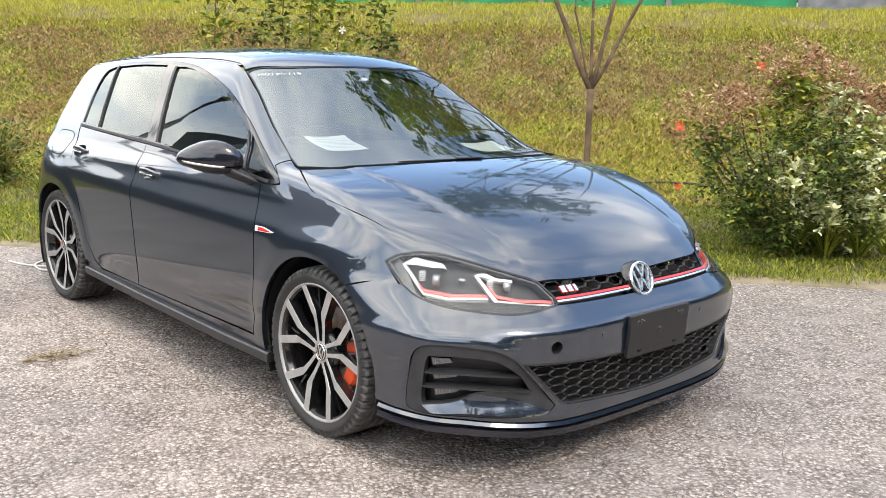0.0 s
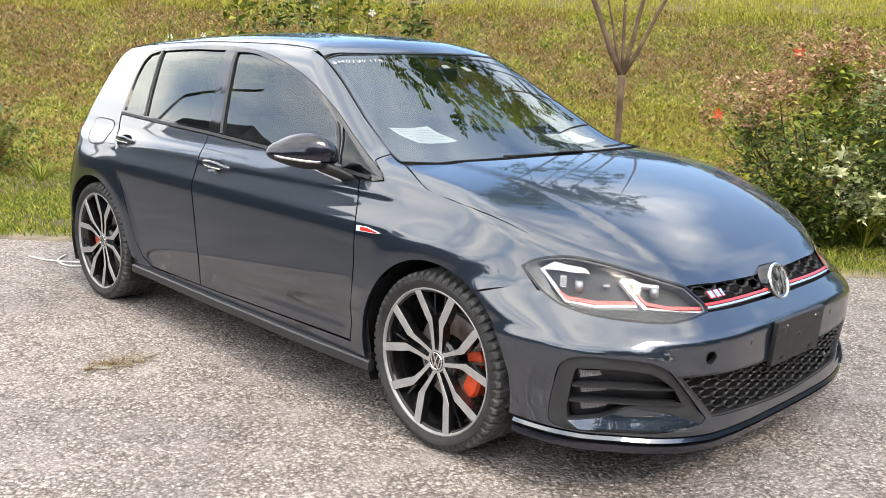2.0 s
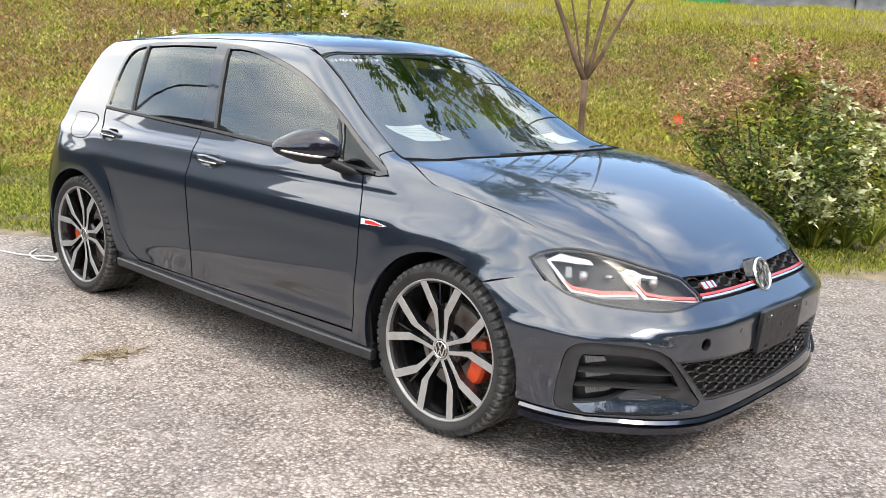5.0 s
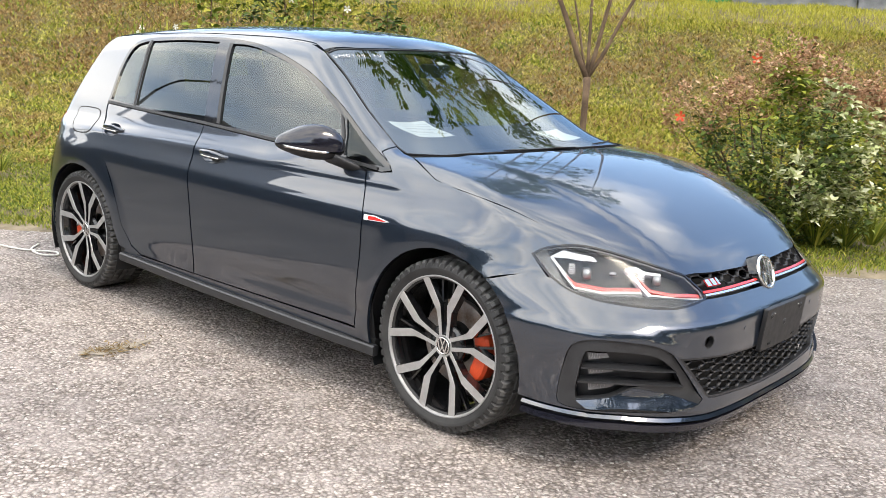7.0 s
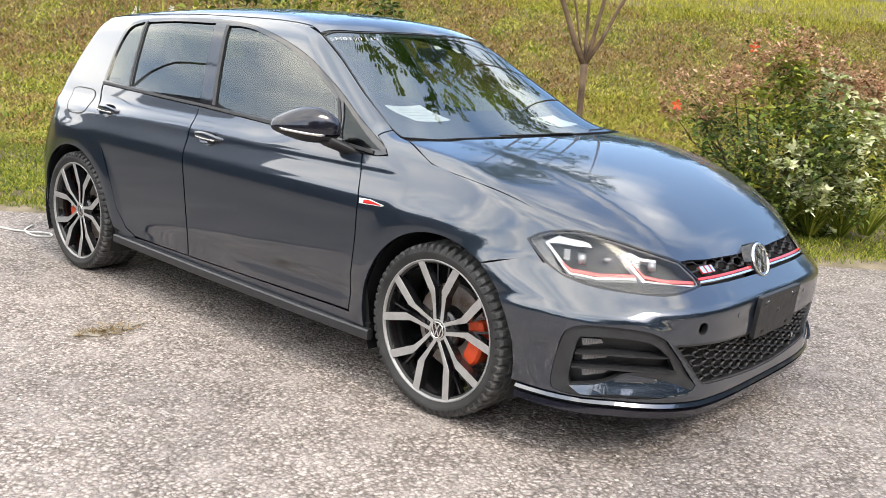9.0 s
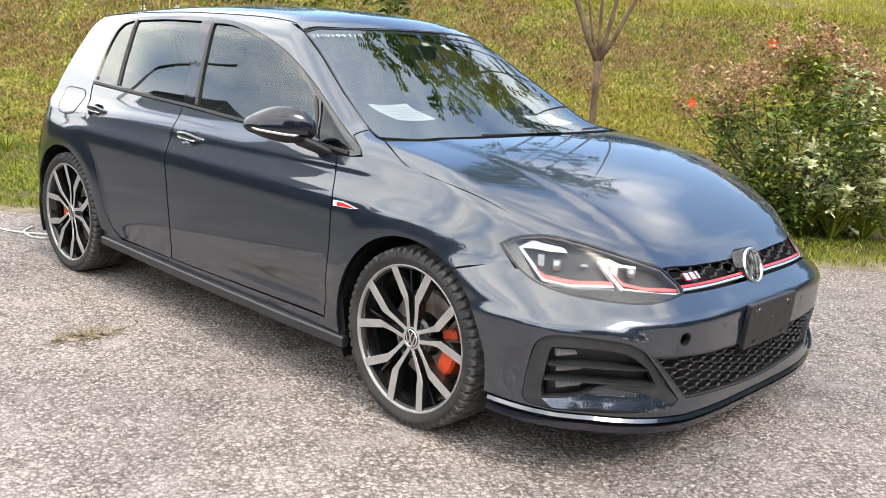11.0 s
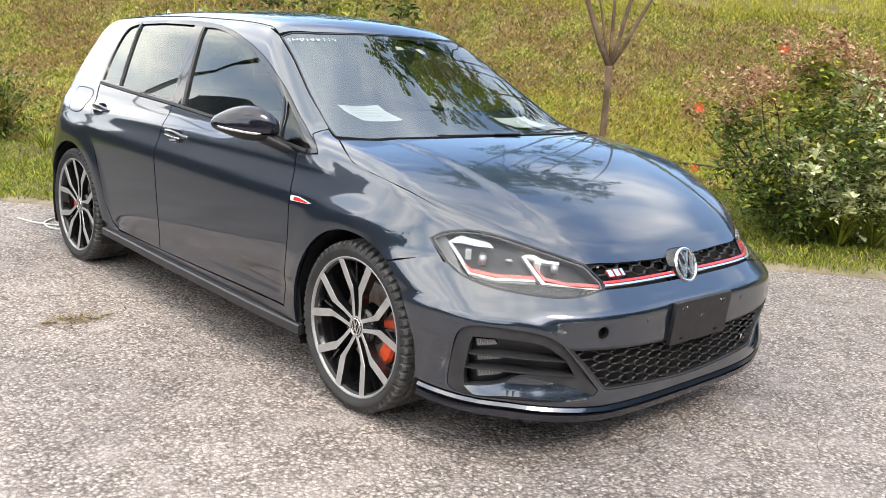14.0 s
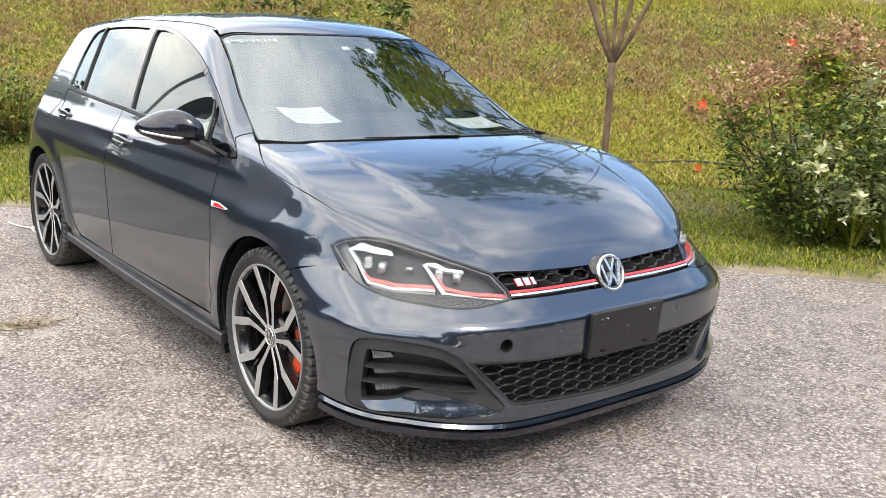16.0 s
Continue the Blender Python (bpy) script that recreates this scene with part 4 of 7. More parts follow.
# ---- the car: nose ----
def twin(points):
    return [(-x, y, z) for x, y, z in points]


arch_front = [on_side(y, z) for y, z in arc(AXLE_F, HUB_Z, ARCH, 124, 191, 14)]
low_edge = [(-0.840, -1.855, 0.243), (-0.764, -1.974, 0.241), (-0.62, -2.075, 0.228), (-0.46, -2.120, 0.216), (-0.2, -2.132, 0.212), (0, -2.134, 0.211)]
half = [(0, -2.088, 0.596), (-0.27, -2.082, 0.599)] + lamp_low[1:] + [(-0.8195, -1.688, 0.655), (-0.854, -1.595, 0.656)] + arch_front + low_edge
fog_zone = [(-0.642, -2.074, 0.446), (-0.690, -2.050, 0.474), (-0.746, -1.999, 0.487), (-0.825, -1.902, 0.492), (-0.848, -1.854, 0.484), (-0.859, -1.822, 0.462), (-0.862, -1.801, 0.403),
            (-0.860, -1.781, 0.300), (-0.856, -1.785, 0.262), (-0.845, -1.835, 0.250), (-0.764, -1.972, 0.250), (-0.62, -2.073, 0.246), (-0.50, -2.115, 0.258), (-0.484, -2.117, 0.272)]
grille_zone = [(0, -2.145, 0.406), (-0.16, -2.144, 0.410), (-0.36, -2.141, 0.418), (-0.53, -2.122, 0.427), (-0.622, -2.086, 0.431), (-0.468, -2.119, 0.280), (-0.452, -2.122, 0.270),
               (-0.34, -2.132, 0.262), (-0.1, -2.138, 0.247), (0, -2.138, 0.245)]
fog_flat = curve2(flat(WRAP, fog_zone), step=0.02, sharp=(0, 13))
fog_flat_twin = [(-u, v) for u, v in fog_flat]
grille_flat = curve2(flat(WRAP, symmetric(grille_zone)), step=0.02, sharp=(4, 5, 13, 14))
tow = [(u, v) for u, v in flat(WRAP, [on_front(-0.497 + 0.0225 * math.cos(a), 0.476 + 0.0225 * math.sin(a)) for a in (2 * math.pi * i / 24 for i in range(24))])]
bumper = flat(WRAP, symmetric(half))


def bumper_relief(uv, p):
    """The raised brow over the corner inlets and the crease under the lamps."""
    x = np.abs(p[:, 0])
    line = 0.512 - 0.040 * ease(0.76 - x, 0.0, 0.15)
    return 0.009 * ease(line + 0.030 - p[:, 2], 0.0, 0.032) * ease(x, 0.56, 0.68) * ease(p[:, 2], 0.36, 0.45)


front_bumper = part("front_bumper", laid(WRAP, inset(bumper, GAP), (fog_flat, fog_flat_twin, grille_flat, tow), cell=0.013, relief=bumper_relief, name="front_bumper"), PAINT, car)
part("tow_eye_hole", laid(WRAP, inset(tow, -0.004), cell=0.02, out=-0.03, lip=0, name="tow_eye_hole"), VOID, front_bumper, "open towing eye hole")
ring_out, ring_in = inset(tow, -0.002), inset(tow, 0.0025)
part("tow_eye_ring", laid(WRAP, ring_out, (ring_in,), cell=0.02, out=-0.001, lip=0.02, name="tow_eye_ring"), BLACK, front_bumper)
for x, z in ((-0.762, 0.528), (-0.29, 0.492), (0.29, 0.492), (0.762, 0.528)):
    c = on_front(x, z)
    disc = flat(WRAP, [(c[0], c[1], c[2])])[0]
    part("parking_sensor", laid(WRAP, [(disc[0] + 0.0085 * math.cos(a), disc[1] + 0.0085 * math.sin(a)) for a in (2 * math.pi * i / 16 for i in range(16))], cell=0.01, out=0.002, lip=0.004,
                                name="parking_sensor"), PAINT, front_bumper)

# corner inlets
inlet = [(-0.835, -1.862, 0.449), (-0.794, -1.924, 0.453), (-0.736, -1.988, 0.451), (-0.683, -2.032, 0.439), (-0.649, -2.054, 0.416), (-0.610, -2.072, 0.383), (-0.570, -2.081, 0.330), (-0.644, -2.045, 0.337), (-0.723, -1.985, 0.335), (-0.773, -1.933, 0.302), (-0.836, -1.840, 0.283), (-0.838, -1.835, 0.308), (-0.838, -1.843, 0.366), (-0.839, -1.853, 0.421)]
inlet_flat = curve2(flat(WRAP, inlet), step=0.02, sharp=(0, 5, 6, 10))
surround_relief = lambda uv, p: -0.010 * ease(0.70 - np.abs(p[:, 0]), 0.0, 0.12) * ease(p[:, 2], 0.26, 0.32)
surround = both("inlet_surround", laid(WRAP, inset(fog_flat, 0.0015), (inlet_flat,), cell=0.02, out=-0.001, lip=0.03, relief=surround_relief, name="inlet_surround"), SATIN, car,
                "satin grey inlet surround")
both("inlet_floor", laid(WRAP, inset(inlet_flat, -0.02), cell=0.04, out=-0.050, lip=0, name="inlet_floor"), DARK_PANEL, car)
blade_a = [(-0.837, -1.852, 0.393), (-0.780, -1.937, 0.398), (-0.706, -2.010, 0.395), (-0.609, -2.073, 0.383), (-0.706, -2.010, 0.389), (-0.780, -1.937, 0.393), (-0.837, -1.852, 0.388)]
blade_b = [(-0.837, -1.842, 0.344), (-0.776, -1.934, 0.349), (-0.701, -2.006, 0.345), (-0.568, -2.082, 0.328), (-0.700, -2.006, 0.339), (-0.776, -1.933, 0.343), (-0.837, -1.841, 0.338)]
for b in (blade_a, blade_b):
    both("inlet_blade", laid(WRAP, flat(WRAP, b), cell=0.02, out=0.001, lip=0.05, name="inlet_blade"), SATIN, car)
fog_shapes = ([(-0.833, -1.866, 0.439), (-0.796, -1.921, 0.442), (-0.790, -1.928, 0.428), (-0.829, -1.871, 0.414)],
              [(-0.828, -1.870, 0.390), (-0.811, -1.897, 0.390), (-0.775, -1.942, 0.386), (-0.779, -1.936, 0.377), (-0.823, -1.873, 0.364)],
              [(-0.823, -1.870, 0.343), (-0.804, -1.898, 0.343), (-0.758, -1.953, 0.342), (-0.774, -1.932, 0.324), (-0.818, -1.875, 0.310)])
for shape in fog_shapes:
    q = flat(WRAP, shape)
    both("fog_lamp", laid(WRAP, q, cell=0.02, out=-0.020, lip=0.02, name="fog_lamp"), FOG_CLEAR, car, "clear stacked fog lamp")
    u0, u1, v0, v1 = q[:, 0].min(), q[:, 0].max(), q[:, 1].min(), q[:, 1].max()
    for k in range(5):
        u = u0 + (u1 - u0) * (0.10 + 0.11 * k)
        both("fog_rib", laid(WRAP, [(u, v0 + 0.35 * (v1 - v0)), (u + 0.0016, v0 + 0.35 * (v1 - v0)), (u + 0.0030, v1 - 0.003), (u + 0.0014, v1 - 0.003)], cell=0.02, out=-0.017, lip=0.004,
                             name="fog_rib"), LAMP_CLEAR, car)
wedge = [(-0.835, -1.842, 0.280), (-0.773, -1.933, 0.300), (-0.723, -1.985, 0.332), (-0.610, -2.062, 0.303), (-0.476, -2.114, 0.247), (-0.544, -2.096, 0.244), (-0.642, -2.049, 0.255), (-0.750, -1.962, 0.265), (-0.821, -1.875, 0.258), (-0.829, -1.858, 0.269)]
both("bumper_wedge", laid(WRAP, curve2(flat(WRAP, wedge), step=0.02, sharp=(0, 2, 4)), cell=0.014, out=0.002, lip=0.012,
                          relief=lambda uv, p: 0.016 * (1 - ease(p[:, 2], 0.250, 0.315)), name="bumper_wedge"), PAINT, car)


# honeycomb
def honeycomb(name, outline, w, h, bar, out, depth, x_off=0.0):
    """Bars along the sides of flat-topped hexagons within an outline seen from the front."""
    line = np.asarray(outline, float)
    lo, hi = line.min(0), line.max(0)
    edges = {}
    col = 0.75 * w
    for i in range(int((lo[0] - x_off) / col) - 2, int((hi[0] - x_off) / col) + 3):
        for j in range(int(lo[1] / h) - 2, int(hi[1] / h) + 3):
            cx, cz = x_off + i * col, j * h + (h / 2 if i % 2 else 0)
            c = [(cx + dx * w, cz + dz * h) for dx, dz in ((0.5, 0), (0.25, 0.5), (-0.25, 0.5), (-0.5, 0), (-0.25, -0.5), (0.25, -0.5))]
            for a, b in zip(c, c[1:] + c[:1]):
                key = tuple(sorted(((round(a[0], 4), round(a[1], 4)), (round(b[0], 4), round(b[1], 4)))))
                edges[key] = True
    keys = np.array([[*a, *b] for a, b in edges])
    keys = keys[within((keys[:, :2] + keys[:, 2:]) / 2, line)]
    a, b = keys[:, :2], keys[:, 2:]
    t = b - a
    t /= np.linalg.norm(t, axis=1, keepdims=True)
    s = np.stack([-t[:, 1], t[:, 0]], -1) * bar / 2
    ends = np.stack([a - s, b - s, b + s, a + s], 1).reshape(-1, 2)
    p, hit = strike(np.stack([ends[:, 0], np.full(len(ends), -3.0), ends[:, 1]], -1), np.broadcast_to((0.0, 1.0, 0.0), (len(ends), 3)), 3.0)
    front = p + (0, -out, 0)
    back = front + (0, depth, 0)
    n = len(keys)
    verts = np.concatenate([front.reshape(n, 4, 3), back.reshape(n, 4, 3)], 1).reshape(-1, 3)
    base = (np.arange(n) * 8)[:, None]
    sides = np.concatenate([base + np.array(f) for f in ((0, 1, 2, 3), (0, 4, 5, 1), (2, 6, 7, 3), (1, 5, 6, 2), (3, 7, 4, 0))])
    return tagged(part(name, arrays(name, verts, sides), BLACK, car, "black honeycomb mesh"), kind="stuff")


low_view = [(x, z) for x, y, z in symmetric(grille_zone)]
honeycomb("lower_grille_mesh", low_view, 0.088, 0.0305, 0.0029, -0.012, 0.011)
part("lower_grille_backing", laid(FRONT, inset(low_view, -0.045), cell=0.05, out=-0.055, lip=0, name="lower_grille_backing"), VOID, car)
frame_out, frame_in = inset(grille_flat, 0.001), inset(grille_flat, 0.008)
part("lower_grille_frame", laid(WRAP, frame_out, (frame_in,), cell=0.03, out=-0.002, lip=0.03, name="lower_grille_frame"), SATIN, car)

# chin: a painted strip, a dark groove and the lower lip
def chin(name, top, bottom, out, material, label, slope=0.0):
    a = [(x, y, z - top) for x, y, z in [on_side(-1.655, 0.243)] + low_edge]
    b = [(x, y, z - bottom) for x, y, z in [on_side(-1.655, 0.243)] + low_edge]
    line = np.concatenate([flat(WRAP, a + twin(a)[::-1][1:]), flat(WRAP, b + twin(b)[::-1][1:])[::-1]])
    low = flat(WRAP, a)
    us, vs = low[:, 0], low[:, 1]
    tilt = (lambda uv, p: slope * np.clip((np.interp(-np.abs(uv[:, 0]), us, vs) - uv[:, 1]) / (bottom - top), 0, 1)) if slope else None
    return part(name, laid(WRAP, line, cell=0.012, out=out, lip=0.02, name=name, relief=tilt), material, car, label)


chin("chin_strip", 0.003, 0.013, 0.002, PAINT, "painted chin strip", 0.008)
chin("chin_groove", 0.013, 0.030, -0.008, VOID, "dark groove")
chin("chin_lip", 0.027, 0.046, 0.008, CAP, "dark lower lip spoiler", 0.006)

# upper grille
up_half = [(0, 0.661), (-0.30, 0.667), (-0.461, 0.674), (-0.434, 0.627), (-0.440, 0.602), (-0.27, 0.600), (0, 0.597)]
up_view = symmetric(up_half)
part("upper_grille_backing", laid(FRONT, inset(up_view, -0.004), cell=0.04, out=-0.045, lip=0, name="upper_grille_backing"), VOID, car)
honeycomb("upper_grille_mesh", symmetric([(0, 0.664), (-0.30, 0.670), (-0.461, 0.677), (-0.434, 0.619), (0, 0.616)]), 0.080, 0.0265, 0.0028, -0.010, 0.011, 0.012)
for s in (0, 1):
    for name, z0, z1, m, lab in (("red_strip", 0.6130, 0.6195, RED_TRIM, "red grille strip"), ("chrome_strip", 0.6055, 0.6108, CHROME, "chrome grille strip")):
        q = [(-0.437, z0 + 0.002), (-0.25, z0 + 0.0005), (-0.066, z0), (-0.066, z1), (-0.25, z1 + 0.0005), (-0.434, z1 + 0.002)]
        q = [(-x, z) for x, z in q] if s else q
        part(name, laid(FRONT, q, cell=0.03, out=0.004, lip=0.012, name=name), m, car, lab)
for k in range(3):
    x0 = -0.400 + 0.030 * k
    w = (0.023, 0.023, 0.014)[k]
    q = [(x0, 0.629), (x0 + w, 0.629), (x0 + w, 0.649), (x0, 0.649)]
    part("grille_mark", laid(FRONT, q, cell=0.02, out=0.007, lip=0.003, name="grille_mark"), RED_TRIM, car, "red-edged plain mark")
    part("mark_insert", laid(FRONT, inset(q, 0.0008), cell=0.02, out=0.009, lip=0.002, name="mark_insert"), CHROME, car, "chrome insert")


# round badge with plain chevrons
def bar2(bm, a, b, w, y0, y1):
    d = Vector((b[0] - a[0], b[1] - a[1])).normalized()
    n = Vector((-d.y, d.x)) * w / 2
    pts = [(a[0] - n.x, a[1] - n.y), (b[0] - n.x, b[1] - n.y), (b[0] + n.x, b[1] + n.y), (a[0] + n.x, a[1] + n.y)]
    f = [bm.verts.new((x, y0, z)) for x, z in pts]
    g = [bm.verts.new((x, y1, z)) for x, z in pts]
    bm.faces.new(f)
    bm.faces.new(g[::-1])
    for i in range(4):
        bm.faces.new((f[i], g[i], g[(i + 1) % 4], f[(i + 1) % 4]))
    bmesh.ops.recalc_face_normals(bm, faces=bm.faces)


def disc(r0, r1, y0, y1, n=48):
    bm = bmesh.new()
    rows = []
    for r, y in ((r1, y1), (r1, y0 + 0.003), (r1 - 0.003, y0), (r0 + 0.002, y0), (r0, y0 + 0.002), (r0, y1)):
        rows.append([bm.verts.new((r * math.cos(2 * math.pi * i / n), y, r * math.sin(2 * math.pi * i / n))) for i in range(n)] if r > 1e-6 else [bm.verts.new((0, y, 0))] * n)
    for p, q in zip(rows, rows[1:]):
        for i in range(n):
            vs = [p[i], p[(i + 1) % n], q[(i + 1) % n], q[i]]
            vs = [v for k, v in enumerate(vs) if v not in vs[:k]]
            if len(vs) > 2:
                bm.faces.new(vs)
    bmesh.ops.recalc_face_normals(bm, faces=bm.faces)
    return bm


badge_at = pose(0, -2.070, 0.634, -22, 0, 0)
emblem = part("front_badge", disc(0.0, 0.070, -0.006, 0.05), GLOSS, car, "round black and chrome badge")
emblem.matrix_basis = badge_at
part("badge_ring", disc(0.0535, 0.0645, -0.013, 0.0), CHROME, emblem)
for pts in (((-0.021, 0.049), (0.0, 0.004), (0.021, 0.049)), ((-0.043, 0.030), (-0.021, -0.043), (0.0, 0.0), (0.021, -0.043), (0.043, 0.030))):
    bm = bmesh.new()
    for a, b in zip(pts, pts[1:]):
        bar2(bm, a, b, 0.0105, -0.011, 0.0)
    part("badge_chevron", bm, CHROME, emblem, smooth=False)


# plate holder
def slab(w, h, d, r, n=6):
    """A rounded board facing -y, with a softened rim."""
    bm = bmesh.new()
    def ring(inset_by, y):
        out = []
        for cx, cz, a0 in ((w / 2 - r, h / 2 - r, 0), (-w / 2 + r, h / 2 - r, 90), (-w / 2 + r, -h / 2 + r, 180), (w / 2 - r, -h / 2 + r, 270)):
            for i in range(n + 1):
                a = radians(a0 + 90 * i / n)
                out.append(bm.verts.new((cx + (r - inset_by) * math.cos(a), y, cz + (r - inset_by) * math.sin(a))))
        return out
    rows = [ring(0, d), ring(0, 0.002), ring(0.002, 0)]
    for p, q in zip(rows, rows[1:]):
        for i in range(len(p)):
            bm.faces.new((p[i], p[(i + 1) % len(p)], q[(i + 1) % len(p)], q[i]))
    bm.faces.new(rows[-1])
    bm.faces.new(rows[0][::-1])
    bmesh.ops.recalc_face_normals(bm, faces=bm.faces)
    return bm


holder = part("plate_holder", slab(0.345, 0.158, 0.016, 0.006), BLACK, car, "empty black plate holder", smooth=False)
holder.matrix_basis = pose(0.002, -2.166, 0.462, 5, 0, 0)
for x, z in ((-0.128, 0.048), (0.128, 0.048), (0.0, 0.006)):
    part("screw_boss", disc(0.0, 0.0125, -0.0025, 0.004, 20), SATIN, holder).matrix_basis = Matrix.Translation((x, 0, z))
    part("boss_hole", disc(0.0, 0.007, -0.0032, 0.002, 16), VOID, holder).matrix_basis = Matrix.Translation((x, 0, z))
for x in (-0.108, 0.104):
    part("screw", disc(0.0, 0.0045, -0.003, 0.003, 12), CHROME, holder, "small bright screw").matrix_basis = Matrix.Translation((x, 0, 0.056))
for x in (-0.105, 0.105):
    part("holder_slot", slab(0.026, 0.011, 0.004, 0.001, 2), VOID, holder).matrix_basis = Matrix.Translation((x, -0.0015, -0.058))

# head lamps
lamp_line = lamp_out + lamp_top + lamp_low
lamp_flat = curve2(flat(LAMP, lamp_line), step=0.012, sharp=(0, 6, 7, 8, 14))
for ob in both("lamp_lens", laid(LAMP, inset(lamp_flat, 0.004), cell=0.022, out=-0.001, lip=0, name="lamp_lens"), LAMP_GLASS, car, "clear lamp lens"):
    ob.visible_shadow = False
both("lamp_border", laid(LAMP, inset(lamp_flat, 0.0012), (inset(lamp_flat, 0.0075),), cell=0.03, out=0.0008, lip=0.006, name="lamp_border"), GLOSS, car, "black lamp edge")
both("lamp_rim", laid(LAMP, inset(lamp_flat, 0.0085), (inset(lamp_flat, 0.0125),), cell=0.03, out=-0.005, lip=0.004, name="lamp_rim"), LAMP_CLEAR, car, "pale lamp rim")
both("lamp_wall", laid(LAMP, inset(lamp_flat, 0.0030), (inset(lamp_flat, 0.0045),), cell=0.03, out=-0.006, lip=0.040, name="lamp_wall"), LAMP_GREY, car, "grey lamp wall")
both("lamp_housing", laid(LAMP, inset(lamp_flat, 0.004), cell=0.03, out=-0.045, lip=0, name="lamp_housing"), LAMP_GREY, car, "grey lamp housing")
pieces = (
    ("lamp_side_wall", LAMP_CLEAR, -0.026, "pale clear side wall of the lamp", [(-0.818, -1.620, 0.730), (-0.800, -1.646, 0.741), (-0.795, -1.665, 0.724), (-0.794, -1.750, 0.632), (-0.811, -1.720, 0.633)]),
    ("lamp_blade", LAMP_WHITE, -0.018, "white daytime light blade", [(-0.796, -1.667, 0.719), (-0.767, -1.702, 0.745), (-0.749, -1.733, 0.738), (-0.712, -1.784, 0.732), (-0.708, -1.800, 0.716), (-0.742, -1.756, 0.715), (-0.768, -1.715, 0.720), (-0.785, -1.686, 0.718)]),
    ("lamp_limb", LAMP_WHITE, -0.018, "white daytime light limb", [(-0.796, -1.667, 0.719), (-0.790, -1.678, 0.718), (-0.774, -1.777, 0.636), (-0.783, -1.768, 0.632)]),
    ("lamp_red_line", RED_LAMP, -0.014, "red lamp line", [(-0.783, -1.721, 0.672), (-0.772, -1.763, 0.649), (-0.724, -1.842, 0.642), (-0.639, -1.927, 0.644), (-0.641, -1.935, 0.635), (-0.728, -1.848, 0.633), (-0.778, -1.766, 0.640)]),
    ("lamp_silver_line", LAMP_CREAM, -0.012, "silver lamp line", [(-0.783, -1.768, 0.632), (-0.774, -1.776, 0.638), (-0.734, -1.842, 0.631), (-0.641, -1.936, 0.634), (-0.644, -1.941, 0.628), (-0.738, -1.848, 0.623)]),
    ("lamp_pale_ledge", LAMP_CLEAR, -0.014, "pale ledge under the lamp line", [(-0.780, -1.777, 0.630), (-0.732, -1.854, 0.624), (-0.645, -1.942, 0.627), (-0.650, -1.948, 0.618), (-0.736, -1.861, 0.616), (-0.776, -1.796, 0.621)]),
    ("lamp_blade", LAMP_WHITE, -0.018, "white daytime light blade", [(-0.646, -1.874, 0.699), (-0.631, -1.880, 0.706), (-0.608, -1.893, 0.708), (-0.587, -1.919, 0.693), (-0.537, -1.948, 0.687), (-0.540, -1.954, 0.679), (-0.591, -1.924, 0.684), (-0.619, -1.897, 0.696)]),
    ("lamp_limb", LAMP_WHITE, -0.018, "white daytime light limb", [(-0.646, -1.874, 0.699), (-0.637, -1.880, 0.700), (-0.616, -1.963, 0.628), (-0.628, -1.959, 0.623)]),
    ("lamp_red_line", RED_LAMP, -0.014, "red lamp line", [(-0.626, -1.908, 0.676), (-0.610, -1.951, 0.642), (-0.556, -1.996, 0.630), (-0.442, -2.046, 0.620), (-0.446, -2.053, 0.611), (-0.561, -2.003, 0.622), (-0.618, -1.954, 0.635)]),
    ("lamp_silver_line", LAMP_CREAM, -0.012, "silver lamp line", [(-0.628, -1.959, 0.623), (-0.616, -1.963, 0.628), (-0.531, -2.023, 0.615), (-0.450, -2.055, 0.608), (-0.451, -2.059, 0.604), (-0.535, -2.027, 0.610)]),
)
for name, m, out, lab, pts in pieces:
    both(name, laid(LAMP, flat(LAMP, pts), cell=0.02, out=out, lip=0.02, name=name), m, car, lab)
comb = [(-0.812, -1.730, 0.625), (-0.787, -1.775, 0.623), (-0.736, -1.861, 0.616), (-0.650, -1.948, 0.618), (-0.623, -1.971, 0.617), (-0.502, -2.043, 0.606), (-0.443, -2.067, 0.598), (-0.515, -2.060, 0.584), (-0.630, -2.009, 0.577), (-0.694, -1.953, 0.581), (-0.752, -1.885, 0.584), (-0.799, -1.801, 0.595), (-0.815, -1.744, 0.614)]
both("lamp_floor", laid(LAMP, flat(LAMP, comb), cell=0.02, out=-0.004, lip=0.02, name="lamp_floor"), LAMP_COMB, car, "dark lamp base")
